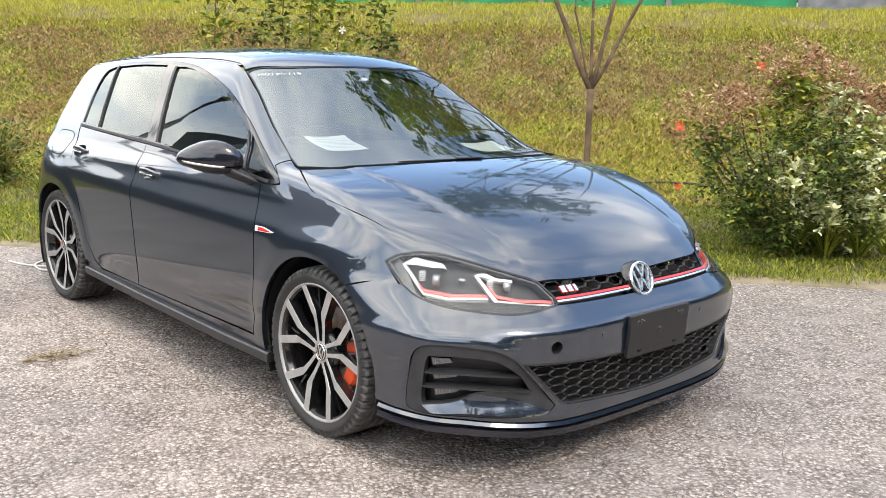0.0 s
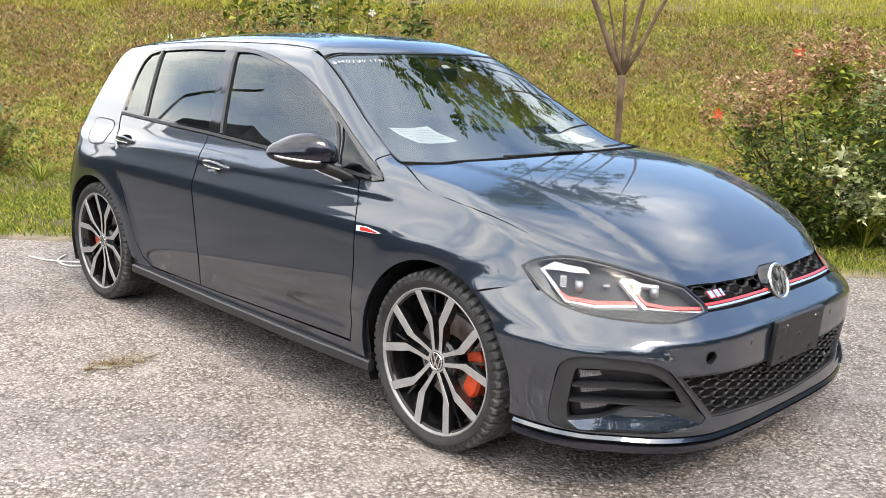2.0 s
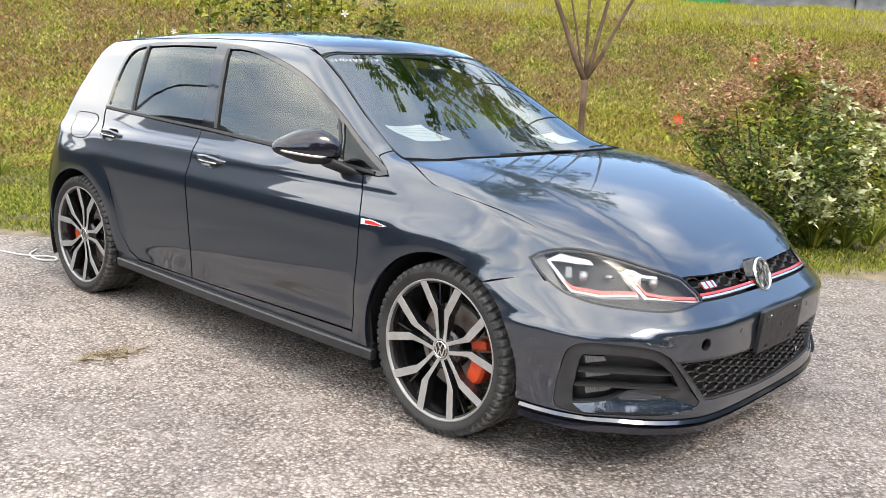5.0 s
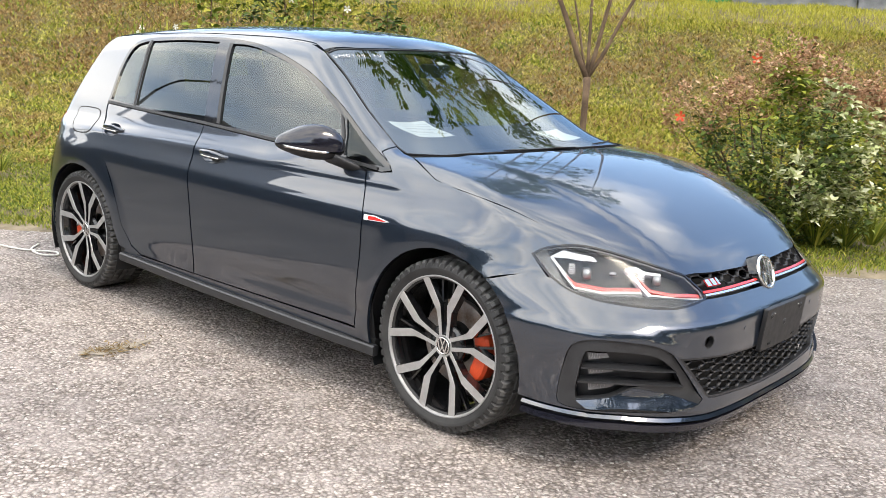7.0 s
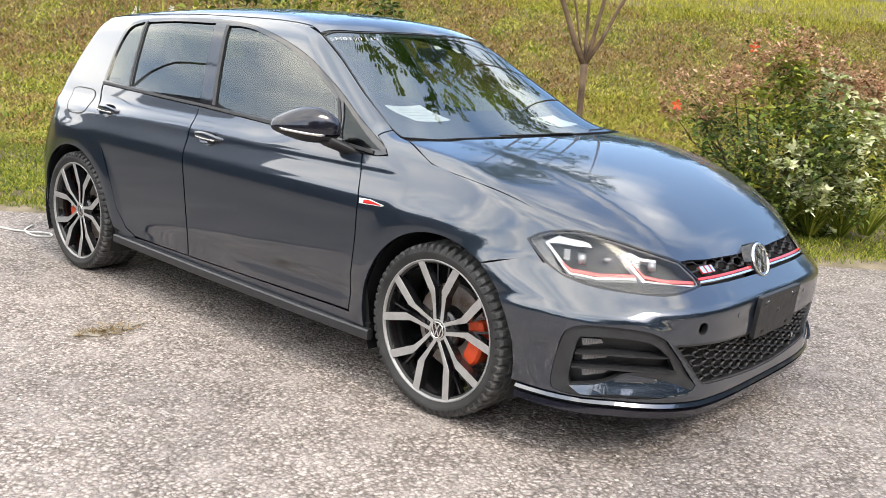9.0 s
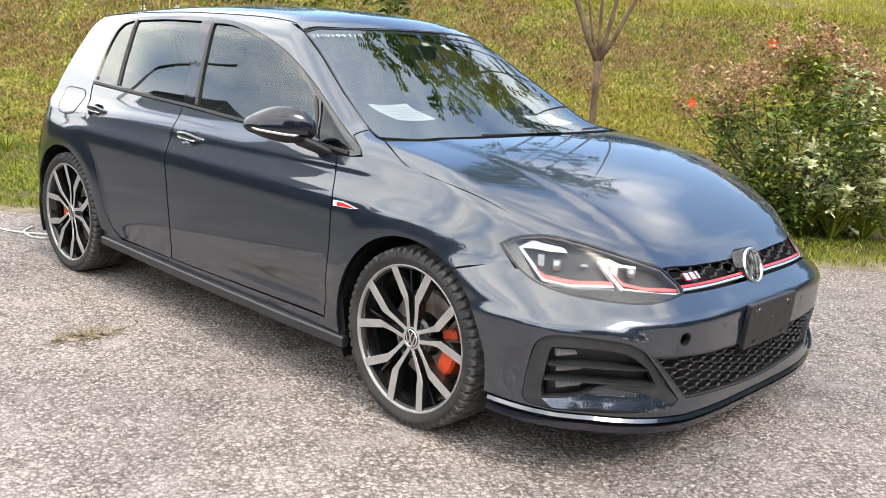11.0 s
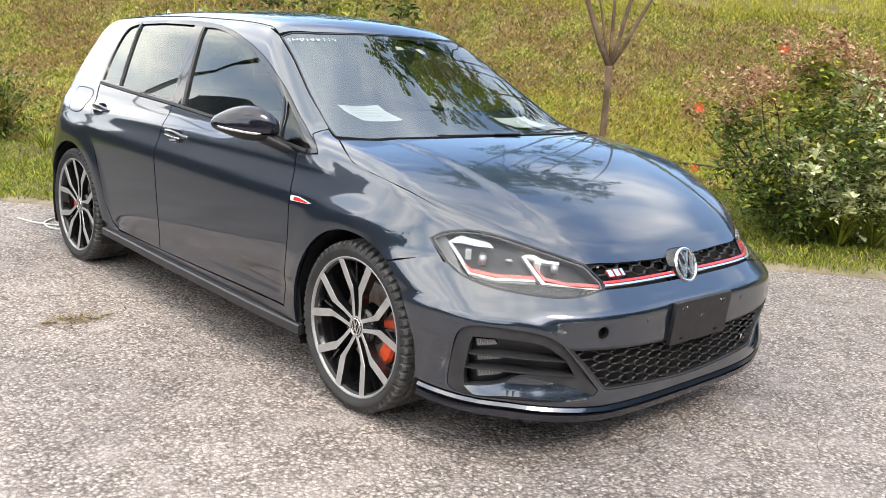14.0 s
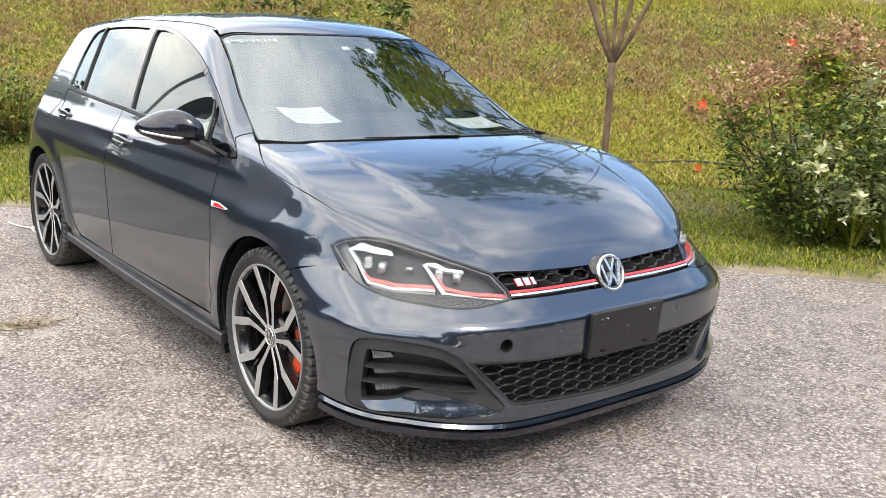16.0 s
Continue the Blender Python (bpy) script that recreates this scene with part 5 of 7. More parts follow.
for s in (-1, 1):
    for (x, y, z), r in (((-0.722, -1.769, 0.670), 0.019), ((-0.554, -1.935, 0.655), 0.017), ((-0.666, -1.835, 0.673), 0.007)):
        bm = bmesh.new()
        frame_at = Matrix.LocRotScale((x * -s, y, z), Euler((0, 0, radians(42 * -s))), None)
        bmesh.ops.create_cube(bm, size=1.0, matrix=frame_at @ Matrix.Diagonal((r * 2.0, 0.024, r * 1.7, 1)))
        bmesh.ops.bevel(bm, geom=bm.edges[:], offset=0.003, segments=2, affect="EDGES")
        module = part("lamp_projector", bm, LAMP_SILVER, car, "silver projector module")
        bm = bmesh.new()
        bmesh.ops.create_cube(bm, size=1.0, matrix=frame_at @ Matrix.Translation((0, -0.0085, 0)) @ Matrix.Diagonal((r * 1.4, 0.010, r * 1.1, 1)))
        bmesh.ops.bevel(bm, geom=bm.edges[:], offset=0.002, segments=2, affect="EDGES")
        part("projector_lens", bm, FOG_CLEAR, module, "clear projector lens")
    for cx, cy, cz in ((-0.747, -1.726, 0.680), (-0.601, -1.903, 0.659)):
        for k in range(5):
            bm = bmesh.new()
            bmesh.ops.create_cube(bm, size=1.0, matrix=Matrix.LocRotScale((cx * -s, cy, cz - 0.013 + 0.007 * k), Euler((0, 0, radians(40 * -s))), (0.030, 0.02, 0.002)))
            part("lamp_fin", bm, LAMP_WHITE, car, smooth=False)


# ---- the car: mirrors, handles, wipers, wheels, cabin ----
def loft(rings, closed=True):
    bm = bmesh.new()
    rows = [[bm.verts.new(p) for p in r] for r in rings]
    for p, q in zip(rows, rows[1:]):
        n = len(p)
        for i in range(n if closed else n - 1):
            bm.faces.new((p[i], p[(i + 1) % n], q[(i + 1) % n], q[i]))
    if closed:
        bm.faces.new(rows[0][::-1])
        bm.faces.new(rows[-1])
    bmesh.ops.recalc_face_normals(bm, faces=bm.faces)
    return bm


mirror_h = spline((0, 0.12, 0.35, 0.6, 0.85, 0.96, 1.0), (0.048, 0.068, 0.085, 0.075, 0.044, 0.020, 0.003))
mirror_d = spline((0, 0.12, 0.35, 0.6, 0.85, 0.96, 1.0), (0.040, 0.062, 0.072, 0.070, 0.050, 0.026, 0.004))


def mirror_rings(s, a0, a1, grow=0.0, n=20, m=18):
    out = []
    for i in range(-2, m + 1):
        t = max(i, 0) / m
        t = 1 - (1 - t) ** 1.4
        c = Vector((s * (-0.846 - 0.206 * t), -0.665 + 0.125 * t**1.2, 0.976 + 0.010 * t))
        h, d = float(mirror_h(t)) + grow, float(mirror_d(t)) + grow
        if i < 0:  # rounded inner end
            c, h, d = c + Vector((s * 0.007 * (1 - i / 2), 0, 0)), h * (0.02 if i < -1 else 0.8), d * (0.02 if i < -1 else 0.8)
        r = []
        for k in range(n + 1):
            a = radians(a0 + (a1 - a0) * k / n)
            ca, sa = math.cos(a), math.sin(a)
            sh = 1.0 if sa > 0 else 0.62
            r.append(c + Vector((0, -d * math.copysign(abs(ca) ** 0.8, ca), h * sh * math.copysign(abs(sa) ** 0.9, sa))))
        out.append(r)
    return out


for s in (1, -1):
    mirror = part("door_mirror", loft(mirror_rings(s, -14, 150), closed=False), CAP, car, "black door mirror cap")
    part("mirror_shell", loft(mirror_rings(s, -22, -205, -0.002), closed=False), BLACK, mirror, "black lower mirror shell")
    line = [r[0] for r in mirror_rings(s, -18, 90, 0.0)]
    part("mirror_indicator", rail([tuple(p + Vector((0, -0.001, 0))) for p in line[7:19]], 0.004, 0.0045, 0.0015), CHROME, mirror, "clear indicator strip")
    bm = bmesh.new()
    rings = []
    for i in range(9):
        t = i / 8
        c = Vector((s * (-0.795 - 0.100 * t), -0.725 + 0.055 * t, 0.893 + 0.050 * t))
        w, h = 0.062 - 0.018 * t, 0.016 + 0.008 * t
        rings.append([c + Vector((0, w * math.cos(a), h * math.sin(a))) for a in (2 * math.pi * k / 14 for k in range(14))])
    bm.free()
    part("mirror_foot", loft(rings), BLACK, mirror)
    g = [(s * (-0.856), -0.600, 0.945), (s * (-1.01), -0.510, 0.960), (s * (-1.01), -0.510, 1.010), (s * (-0.856), -0.600, 1.035)]
    part("mirror_glass", raw("mirror_glass", g, [(0, 1, 2, 3)]), CHROME, mirror)
    if s < 0:  # folded in on the far flank
        mirror.matrix_basis = Matrix.Translation((0.80, -0.50, -0.03)) @ pose(0, 0, 0, 0, 0, 92) @ Matrix.Translation((-0.86, 0.66, 0))

for (gy, gz), bowl in zip(GRIPS, bowls):
    c = np.array((gy + 0.005, gz - 0.004))
    hollow = lambda uv, p: -0.026 * np.clip(1 - ((uv[:, 0] - c[0]) / 0.074) ** 2 - ((uv[:, 1] - c[1]) / 0.032) ** 2, 0, 1) ** 0.7
    both("handle_bowl", laid(SIDE, bowl, cell=0.008, out=-0.0005, lip=0, relief=hollow, name="handle_bowl"), PAINT, car)
    for s in (-1, 1):
        rings = []
        for i in range(21):
            t = i / 20
            y = gy - 0.108 + 0.216 * t
            z = gz + 0.005 + 0.04 * (y - gy) + 0.005 * math.sin(math.pi * t)
            x = on_side(y, z)[0]
            stand = 0.030 * math.sin(math.pi * t) ** 0.5 + 0.001
            w = 0.0155 * max(math.sin(math.pi * min(max(t, 0.02), 0.98)) ** 0.35, 0.2)
            d = 0.0085
            cen = Vector((s * (abs(x) + stand - 0.006), y, z))
            rings.append([cen + Vector((s * d * math.cos(a), 0, w * math.sin(a))) for a in (2 * math.pi * k / 12 for k in range(12))])
        part("door_handle", loft(rings), PAINT, car, "body-coloured door handle")
        ys = [gy - 0.07 + 0.02 * i for i in range(8)]
        part("handle_trim", rail([(s * (abs(on_side(y, gz)[0]) + 0.031 * math.sin(math.pi * (y - gy + 0.108) / 0.216) ** 0.5), y, gz - 0.004 + 0.04 * (y - gy)) for y in ys], 0.0025, 0.003, 0.001), CHROME, car)

# wipers
for pts in ([(0.06, -1.150), (-0.08, -1.146), (-0.22, -1.135), (-0.36, -1.105)], [(0.64, -0.950), (0.56, -1.005), (0.44, -1.055), (0.30, -1.095)]):
    p3, _ = strike(np.array([(x, y, 3.0) for x, y in pts]), np.broadcast_to((0, 0, -1.0), (len(pts), 3)), 4.0)
    wiper = part("wiper", rail([(x, y, z + 0.003) for x, y, z in p3], 0.0030, 0.0028, 0.0012), BLACK, car, "black wiper blade")
    part("wiper_arm", rail([(p3[0][0], p3[0][1] - 0.012, p3[0][2] + 0.006), tuple(p3[0] * 0.7 + p3[1] * 0.3 + (0, -0.008, 0.006)), tuple(p3[1] + (0, -0.004, 0.006))], 0.004, 0.0026, 0.0012), BLACK, wiper)

# wheels: built about their own middle, the outer face towards -x
N_SEG = 360
RIM_GROW = 1.042
tyre_profile = [(0.088, 0.236), (0.100, 0.246), (0.112, 0.270), (0.1135, 0.290), (0.108, 0.307), (0.098, 0.3165), (0.082, 0.3190), (0.060, 0.3200), (0.0585, 0.313), (0.0505, 0.313), (0.049, 0.3205),
                (0.020, 0.3210), (0.0185, 0.313), (0.0100, 0.313), (0.0085, 0.3210)]
tyre_profile = [(x, r / RIM_GROW if r > 0.28 else r) for x, r in tyre_profile]
tyre_profile = [(-x, r) for x, r in tyre_profile] + [(1.22 * x, r) for x, r in reversed(tyre_profile)]


def tyre_mesh(tread):
    """The tread between the shoulders, or the side walls beside it."""
    verts, faces, n = [], [], len(tyre_profile)
    for i in range(N_SEG):
        for x, r in tyre_profile:
            cut = (i % 6 < 2 and 0.060 < abs(x) < 0.1125 and r > 0.279) or (i % 12 in (4, 5) and 0.019 < abs(x) < 0.05 and r > 0.302)
            skew = 0.012 * abs(x) / 0.1 / 0.32
            a = 2 * math.pi * i / N_SEG + skew
            rr = r - (0.011 if cut else 0.0)
            verts.append((x, rr * math.cos(a), rr * math.sin(a)))
    for i in range(N_SEG):
        j = (i + 1) % N_SEG
        for k in range(n - 1):
            if (4 <= k < n - 5) == tread:
                faces.append((i * n + k, i * n + k + 1, j * n + k + 1, j * n + k))
    return raw("tyre", verts, faces)


def wheel_arm(side, top):
    """One kinked arm of a pair: its bright face or the dark bar beneath."""
    line = [(0.028, side * 0.0150, 0.0070), (0.085, side * 0.0205, 0.0074), (0.125, side * 0.0250, 0.0102), (0.148, side * 0.0330, 0.0168), (0.2345, side * 0.0830, 0.0172)]
    depth = spline((0.04, 0.09, 0.15, 0.25), (-0.083, -0.086, -0.094, -0.1035))
    bm = bmesh.new()
    rows = []
    for i, (r, o, w) in enumerate(line):
        x = float(depth(r))
        if top:
            rows.append([bm.verts.new(v) for v in ((x + 0.0015, o - w, r), (x, o - w + 0.0006, r), (x, o + w - 0.0006, r), (x + 0.0015, o + w, r))])
        else:
            rows.append([bm.verts.new(v) for v in ((x + 0.032, o - w - 0.003, r), (x + 0.0012, o - w - 0.0006, r), (x + 0.0012, o + w + 0.0006, r), (x + 0.032, o + w + 0.003, r))])
    for p, q in zip(rows, rows[1:]):
        for k in range(3):
            bm.faces.new((p[k], p[k + 1], q[k + 1], q[k]))
        if not top:
            bm.faces.new((p[3], p[0], q[0], q[3]))
    bmesh.ops.recalc_face_normals(bm, faces=bm.faces)
    return bm


def ring_x(profile, n=96):
    """A full turn of (x, r) about the x axis."""
    bm = bmesh.new()
    rows = [[bm.verts.new((x, r * math.cos(2 * math.pi * i / n), r * math.sin(2 * math.pi * i / n))) for i in range(n)] for x, r in profile]
    for p, q in zip(rows, rows[1:]):
        for i in range(n):
            bm.faces.new((p[i], p[(i + 1) % n], q[(i + 1) % n], q[i]))
    bmesh.ops.recalc_face_normals(bm, faces=bm.faces)
    return bm


def build_wheel(y, turn):
    rim = part("wheel", ring_x([(-0.1020, 0.2465), (-0.085, 0.237), (-0.03, 0.222), (0.09, 0.226)]), WHEEL_BLACK, car, "black and machined alloy wheel")
    part("tyre", tyre_mesh(False), RUBBER, rim, "low-profile black tyre", smooth=False)
    part("tread", tyre_mesh(True), TREAD, rim, "dusty grooved tread", smooth=False)
    part("rim_edge", ring_x([(-0.096, 0.2425), (-0.1025, 0.2455), (-0.1045, 0.2475), (-0.1050, 0.2508), (-0.102, 0.2530), (-0.092, 0.2525)]), RIM_EDGE, rim, "machined rim edge")
    hub = part("wheel_hub", ring_x([(-0.050, 0.078), (-0.068, 0.074), (-0.070, 0.060), (-0.074, 0.046), (-0.0825, 0.0395), (-0.078, 0.033)], 60), WHEEL_BLACK, rim)
    face_l, face_r, bar_l, bar_r = wheel_arm(-1, True), wheel_arm(1, True), wheel_arm(-1, False), wheel_arm(1, False)
    first = [part("spoke_face", face_l, ALLOY, rim, smooth=False), part("spoke_face", face_r, ALLOY, rim, smooth=False),
             part("spoke", bar_l, WHEEL_BLACK, rim, smooth=False), part("spoke", bar_r, WHEEL_BLACK, rim, smooth=False)]
    rib = bmesh.new()
    for o in (-0.020, 0.020):
        bmesh.ops.create_cube(rib, size=1.0, matrix=Matrix.LocRotScale((-0.062, o, 0.155), Euler((radians(-o * 260), 0, 0)), (0.022, 0.0075, 0.17)))
    first.append(part("spoke_rib", rib, WHEEL_BLACK, rim, smooth=False))
    bolt = part("wheel_bolt", ring_x([(-0.060, 0.0), (-0.060, 0.0115), (-0.074, 0.0105), (-0.074, 0.0)], 12), WHEEL_BLACK, rim, smooth=False)
    bolt.matrix_basis = pose(0, 0, 0, 36, 0, 0) @ Matrix.Translation((0, 0, 0.056))
    for k in range(5):
        turned = pose(0, 0, 0, 72 * k, 0, 0)
        for o in first:
            if k:
                c = o.copy()
                scene.collection.objects.link(c)
                c.matrix_basis = turned if o.name.split(".")[0] != "spoke_rib" else turned
            else:
                c = o
        if k:
            c = bolt.copy()
            scene.collection.objects.link(c)
            c.matrix_basis = turned @ bolt.matrix_basis
    part("hub_face", ring_x([(-0.080, 0.0390), (-0.0838, 0.0385), (-0.0842, 0.0375), (-0.0842, 0.033), (-0.080, 0.031)], 50), ALLOY, rim, "machined hub face")
    cap = part("hub_cap", ring_x([(-0.080, 0.033), (-0.0855, 0.032), (-0.087, 0.030), (-0.086, 0.0)], 40), GLOSS, rim, "black and chrome hub cap")
    part("cap_ring", ring_x([(-0.086, 0.0310), (-0.0885, 0.0300), (-0.0885, 0.0270), (-0.086, 0.0255)], 40), CHROME, rim)
    bm = bmesh.new()
    for a, b in (((-0.011, 0.025), (0, 0.002)), ((0, 0.002), (0.011, 0.025)), ((-0.022, 0.014), (-0.010, -0.023)), ((-0.010, -0.023), (0, 0.0)), ((0, 0.0), (0.010, -0.023)), ((0.010, -0.023), (0.022, 0.014))):
        bar2(bm, a, b, 0.005, 0.0, 0.002)
    bmesh.ops.transform(bm, matrix=Matrix.Translation((-0.088, 0, 0)) @ Matrix.Rotation(radians(-90), 4, "Z"), verts=bm.verts)
    part("cap_mark", bm, CHROME, rim, smooth=False)
    rim.matrix_basis = pose(-0.769, y, 0.3205, 0, 0, turn) @ pose(0, 0, 0, 0 if y < 0 else 14, 0, 0) @ Matrix.Diagonal((1, RIM_GROW, RIM_GROW, 1))
    return rim


STEER = 0.0
wheel_f = build_wheel(AXLE_F, STEER)
wheel_r = build_wheel(AXLE_R, 0.0)


def other_side(w):
    m = pose(0.769, w.location.y, 0.3205, 0, 0, 180) @ pose(0, 0, 0, 20, 0, 0)
    c = copy_thing(w, m @ Matrix.Diagonal((1, RIM_GROW, RIM_GROW, 1)))
    c.parent = car
    return c


other_side(wheel_f)
other_side(wheel_r)
for s in (-1, 1):
    for y, red in ((AXLE_F, 1), (AXLE_R, 1)):
        bm = ring_x([(0.0, 0.08), (0.0, 0.160), (0.022, 0.160), (0.022, 0.08)], 60)
        bmesh.ops.transform(bm, matrix=Matrix.Translation((s * 0.775 + (0 if s < 0 else -0.02), y, 0.3205)), verts=bm.verts)
        part("brake_disc", bm, DISC, car, "worn steel brake disc", smooth=False)
        rings = []
        lean = -1 if y < 0 else 1
        for i in range(13):
            a = radians(-38 + 62 * i / 12)
            rr = 0.148
            c = Vector((s * 0.79, y + lean * rr * math.cos(a), 0.3205 + rr * math.sin(a)))
            o = Vector((0, lean * math.cos(a), math.sin(a)))
            w = 0.034 if 0 < i < 12 else 0.026
            rings.append([c + o * (w * u) + Vector((s * v, 0, 0)) for u, v in ((-1, -0.03), (-1, 0.018), (-0.7, 0.028), (0.7, 0.028), (1, 0.018), (1, -0.03))])
        caliper = part("brake_caliper", loft(rings), RED_CALIPER, car, "red painted brake caliper", smooth=False)
        bm = bmesh.new()
        bmesh.ops.create_cone(bm, cap_ends=True, segments=14, radius1=0.013, radius2=0.011, depth=0.012, matrix=pose(s * 0.822, y + lean * 0.146, 0.325, 0, 90, 0))
        part("caliper_pin", bm, CHROME, caliper)

# cabin
def soft_box(sx, sy, sz, r=0.03, seg=3):
    bm = bmesh.new()
    bmesh.ops.create_cube(bm, size=1.0, matrix=Matrix.Diagonal((sx, sy, sz, 1)))
    bmesh.ops.bevel(bm, geom=bm.edges[:], offset=r, segments=seg, affect="EDGES", profile=0.6)
    return bm


for x in (-0.36, 0.36):
    seat = part("front_seat", soft_box(0.50, 0.50, 0.16, 0.05), CABIN, car, "dark cloth front seat")
    seat.matrix_basis = pose(x, 0.10, 0.48, -8, 0, 0)
    b = part("seat_back", soft_box(0.48, 0.13, 0.62, 0.055), CABIN, seat)
    b.matrix_basis = pose(0, 0.27, 0.30, -14, 0, 0)
    h = part("headrest", soft_box(0.25, 0.09, 0.17, 0.04), CABIN, seat)
    h.matrix_basis = pose(0, 0.36, 0.69, -8, 0, 0)
bench = part("rear_seat", soft_box(1.25, 0.48, 0.16, 0.05), CABIN, car, "dark cloth rear bench")
bench.matrix_basis = pose(0, 0.98, 0.48)
b = part("seat_back", soft_box(1.22, 0.14, 0.60, 0.05), CABIN, bench)
b.matrix_basis = pose(0, 0.26, 0.30, -18, 0, 0)
for x in (-0.38, 0.38):
    part("headrest", soft_box(0.24, 0.08, 0.15, 0.035), CABIN, bench).matrix_basis = pose(x, 0.36, 0.66, -10, 0, 0)
dash_rings = []
for i in range(15):
    x = -0.70 + 1.40 * i / 14
    e = abs(x) / 0.70
    dash_rings.append([(x, y + 0.16 * e * e, z) for y, z in ((-1.03, 0.950), (-0.87, 0.972), (-0.73, 0.996), (-0.53, 1.030 - 0.01 * e), (-0.47, 1.010 - 0.01 * e), (-0.44, 0.88), (-0.46, 0.70), (-0.6, 0.55), (-1.0, 0.5))])
part("dashboard", loft(dash_rings), CABIN, car, "dark soft dashboard")
bm = bmesh.new()
ring = [[Vector(((0.185 + 0.015 * math.cos(b)) * math.cos(a), 0.015 * math.sin(b), (0.185 + 0.015 * math.cos(b)) * math.sin(a))) for b in (2 * math.pi * k / 10 for k in range(10))]
        for a in (2 * math.pi * i / 40 for i in range(41))]
bm.free()
steer = part("steering_wheel", loft(ring, closed=True), CABIN, car, "black steering wheel")
steer.matrix_basis = pose(-0.36, -0.38, 0.86, -24, 0, 0)
part("wheel_boss", soft_box(0.17, 0.05, 0.12, 0.02), CABIN, steer)
part("wheel_spokes", soft_box(0.36, 0.02, 0.05, 0.008), CABIN, steer)
part("roof_lining", laid(TOP, [(-0.49, -0.20), (-0.49, 1.45), (0.49, 1.45), (0.49, -0.20), (0.0, -0.32)], cell=0.08, out=-0.03, lip=0, name="roof_lining"), LINING, car, "pale roof lining")
part("rear_view_mirror", soft_box(0.22, 0.03, 0.065, 0.012), BLACK, car, "dark inner mirror").matrix_basis = pose(0.02, -0.36, 1.275, 12, 0, 8)
bm = bmesh.new()
bmesh.ops.create_cube(bm, size=1.0, matrix=Matrix.LocRotScale((0, 0.25, 0.33), None, (1.5, 2.6, 0.03)))
part("cabin_floor", bm, VOID, car, smooth=False)


def sheet(cx, cy, z, w, h, turn, lines, tip):
    """A sheet of paper, slightly curled, with bars for its print."""
    vs, fs, n = [], [], 8
    for i in range(n + 1):
        for j in range(n + 1):
            u, v = i / n - 0.5, j / n - 0.5
            vs.append((u * w, v * h, 0.006 * (2 * u) ** 2 + 0.012 * max(v, 0) ** 2 * 4))
    for i in range(n):
        for j in range(n):
            k = i * (n + 1) + j
            fs.append((k, k + n + 1, k + n + 2, k + 1))
    ob = part("paper_sheet", raw("paper_sheet", vs, fs, True), PAPER)
    ob.matrix_basis = pose(cx, cy, z, tip, 0, turn)
    tagged(ob, "white printed paper sheet lying on the dashboard", "paper", "papers on the dashboard")
    for k in range(lines):
        y = h * (0.38 - 0.76 * k / max(lines - 1, 1))
        ww = w * (0.80 if k % 3 else 0.5)
        bar = [(-w * 0.4, y - 0.002, 0.0085), (-w * 0.4 + ww, y - 0.002, 0.0085), (-w * 0.4 + ww, y + 0.002, 0.0085), (-w * 0.4, y + 0.002, 0.0085)]
        part("print_bar", raw("print_bar", [(x, q, z2 + 0.012 * max(q / h, 0) ** 2 * 4) for x, q, z2 in bar], [(0, 1, 2, 3)]), INK, ob)
    return ob


sheet(-0.325, -0.615, 1.024, 0.215, 0.205, -3, 8, 10)
sheet(0.45, -0.79, 0.994, 0.27, 0.14, 10, 0, 8)


# written lot number in white marker on the top corner of the screen
corner_a, corner_b, rise = Vector((-0.556, -0.294, 1.313)), Vector((-0.356, -0.384, 1.324)), Vector((0.008, 0.022, 0.013))
way = np.array(SCREEN[0])
for word, start, stop in (("SH0199", 0.0, 0.655), ("119", 0.71, 1.0)):
    writing = bpy.data.curves.new("writing", "FONT")
    writing.body, writing.size, writing.space_character = word, 1.0, 1.1
    writing.offset = -0.022
    sample = bpy.data.objects.new("writing", writing)
    flat_text = bpy.data.meshes.new_from_object(sample)
    bpy.data.objects.remove(sample)
    wide = max(v.co.x for v in flat_text.vertices)
    for v in flat_text.vertices:
        u = start + (stop - start) * v.co.x / wide
        v.co = corner_a.lerp(corner_b, u) + rise * (v.co.y * 1.25 + 0.12 * math.sin(9.0 * u))
    on_glass, _ = strike(np.array([tuple(v.co) for v in flat_text.vertices]) - 0.6 * way, np.broadcast_to(way, (len(flat_text.vertices), 3)), 2.0)
    for v, p in zip(flat_text.vertices, on_glass - 0.0012 * way):
        v.co = p
    flat_text.name = "marker_writing"
    part("marker_writing", flat_text, CHALK, screen, "handwritten white marker number")
for shape in ([(-0.070, -0.454, 1.326), (-0.038, -0.454, 1.327), (-0.029, -0.473, 1.316), (-0.073, -0.477, 1.312)], [(0.043, -0.466, 1.320), (0.076, -0.462, 1.321), (0.091, -0.492, 1.302), (0.058, -0.496, 1.301)]):
    part("screen_sticker", laid(SCREEN, flat(SCREEN, shape), cell=0.03, out=-0.008, lip=0, name="screen_sticker"), PAPER, screen, "small white sticker")


# ---- the ground, the bank and what grows on it ----
rnd = np.random.default_rng(7)
N_B, T_B = np.array((0.758, 0.652, 0.0)), np.array((-0.652, 0.758, 0.0))
bank_h = spline((1.4, 1.72, 3.0, 4.0, 5.0, 6.5, 7.8, 9.0, 9.8, 10.6, 11.4, 12.4, 14.0), (-0.02, 0.004, 0.035, 0.10, 0.18, 0.38, 0.72, 1.25, 1.69, 2.10, 2.37, 2.52, 2.55))


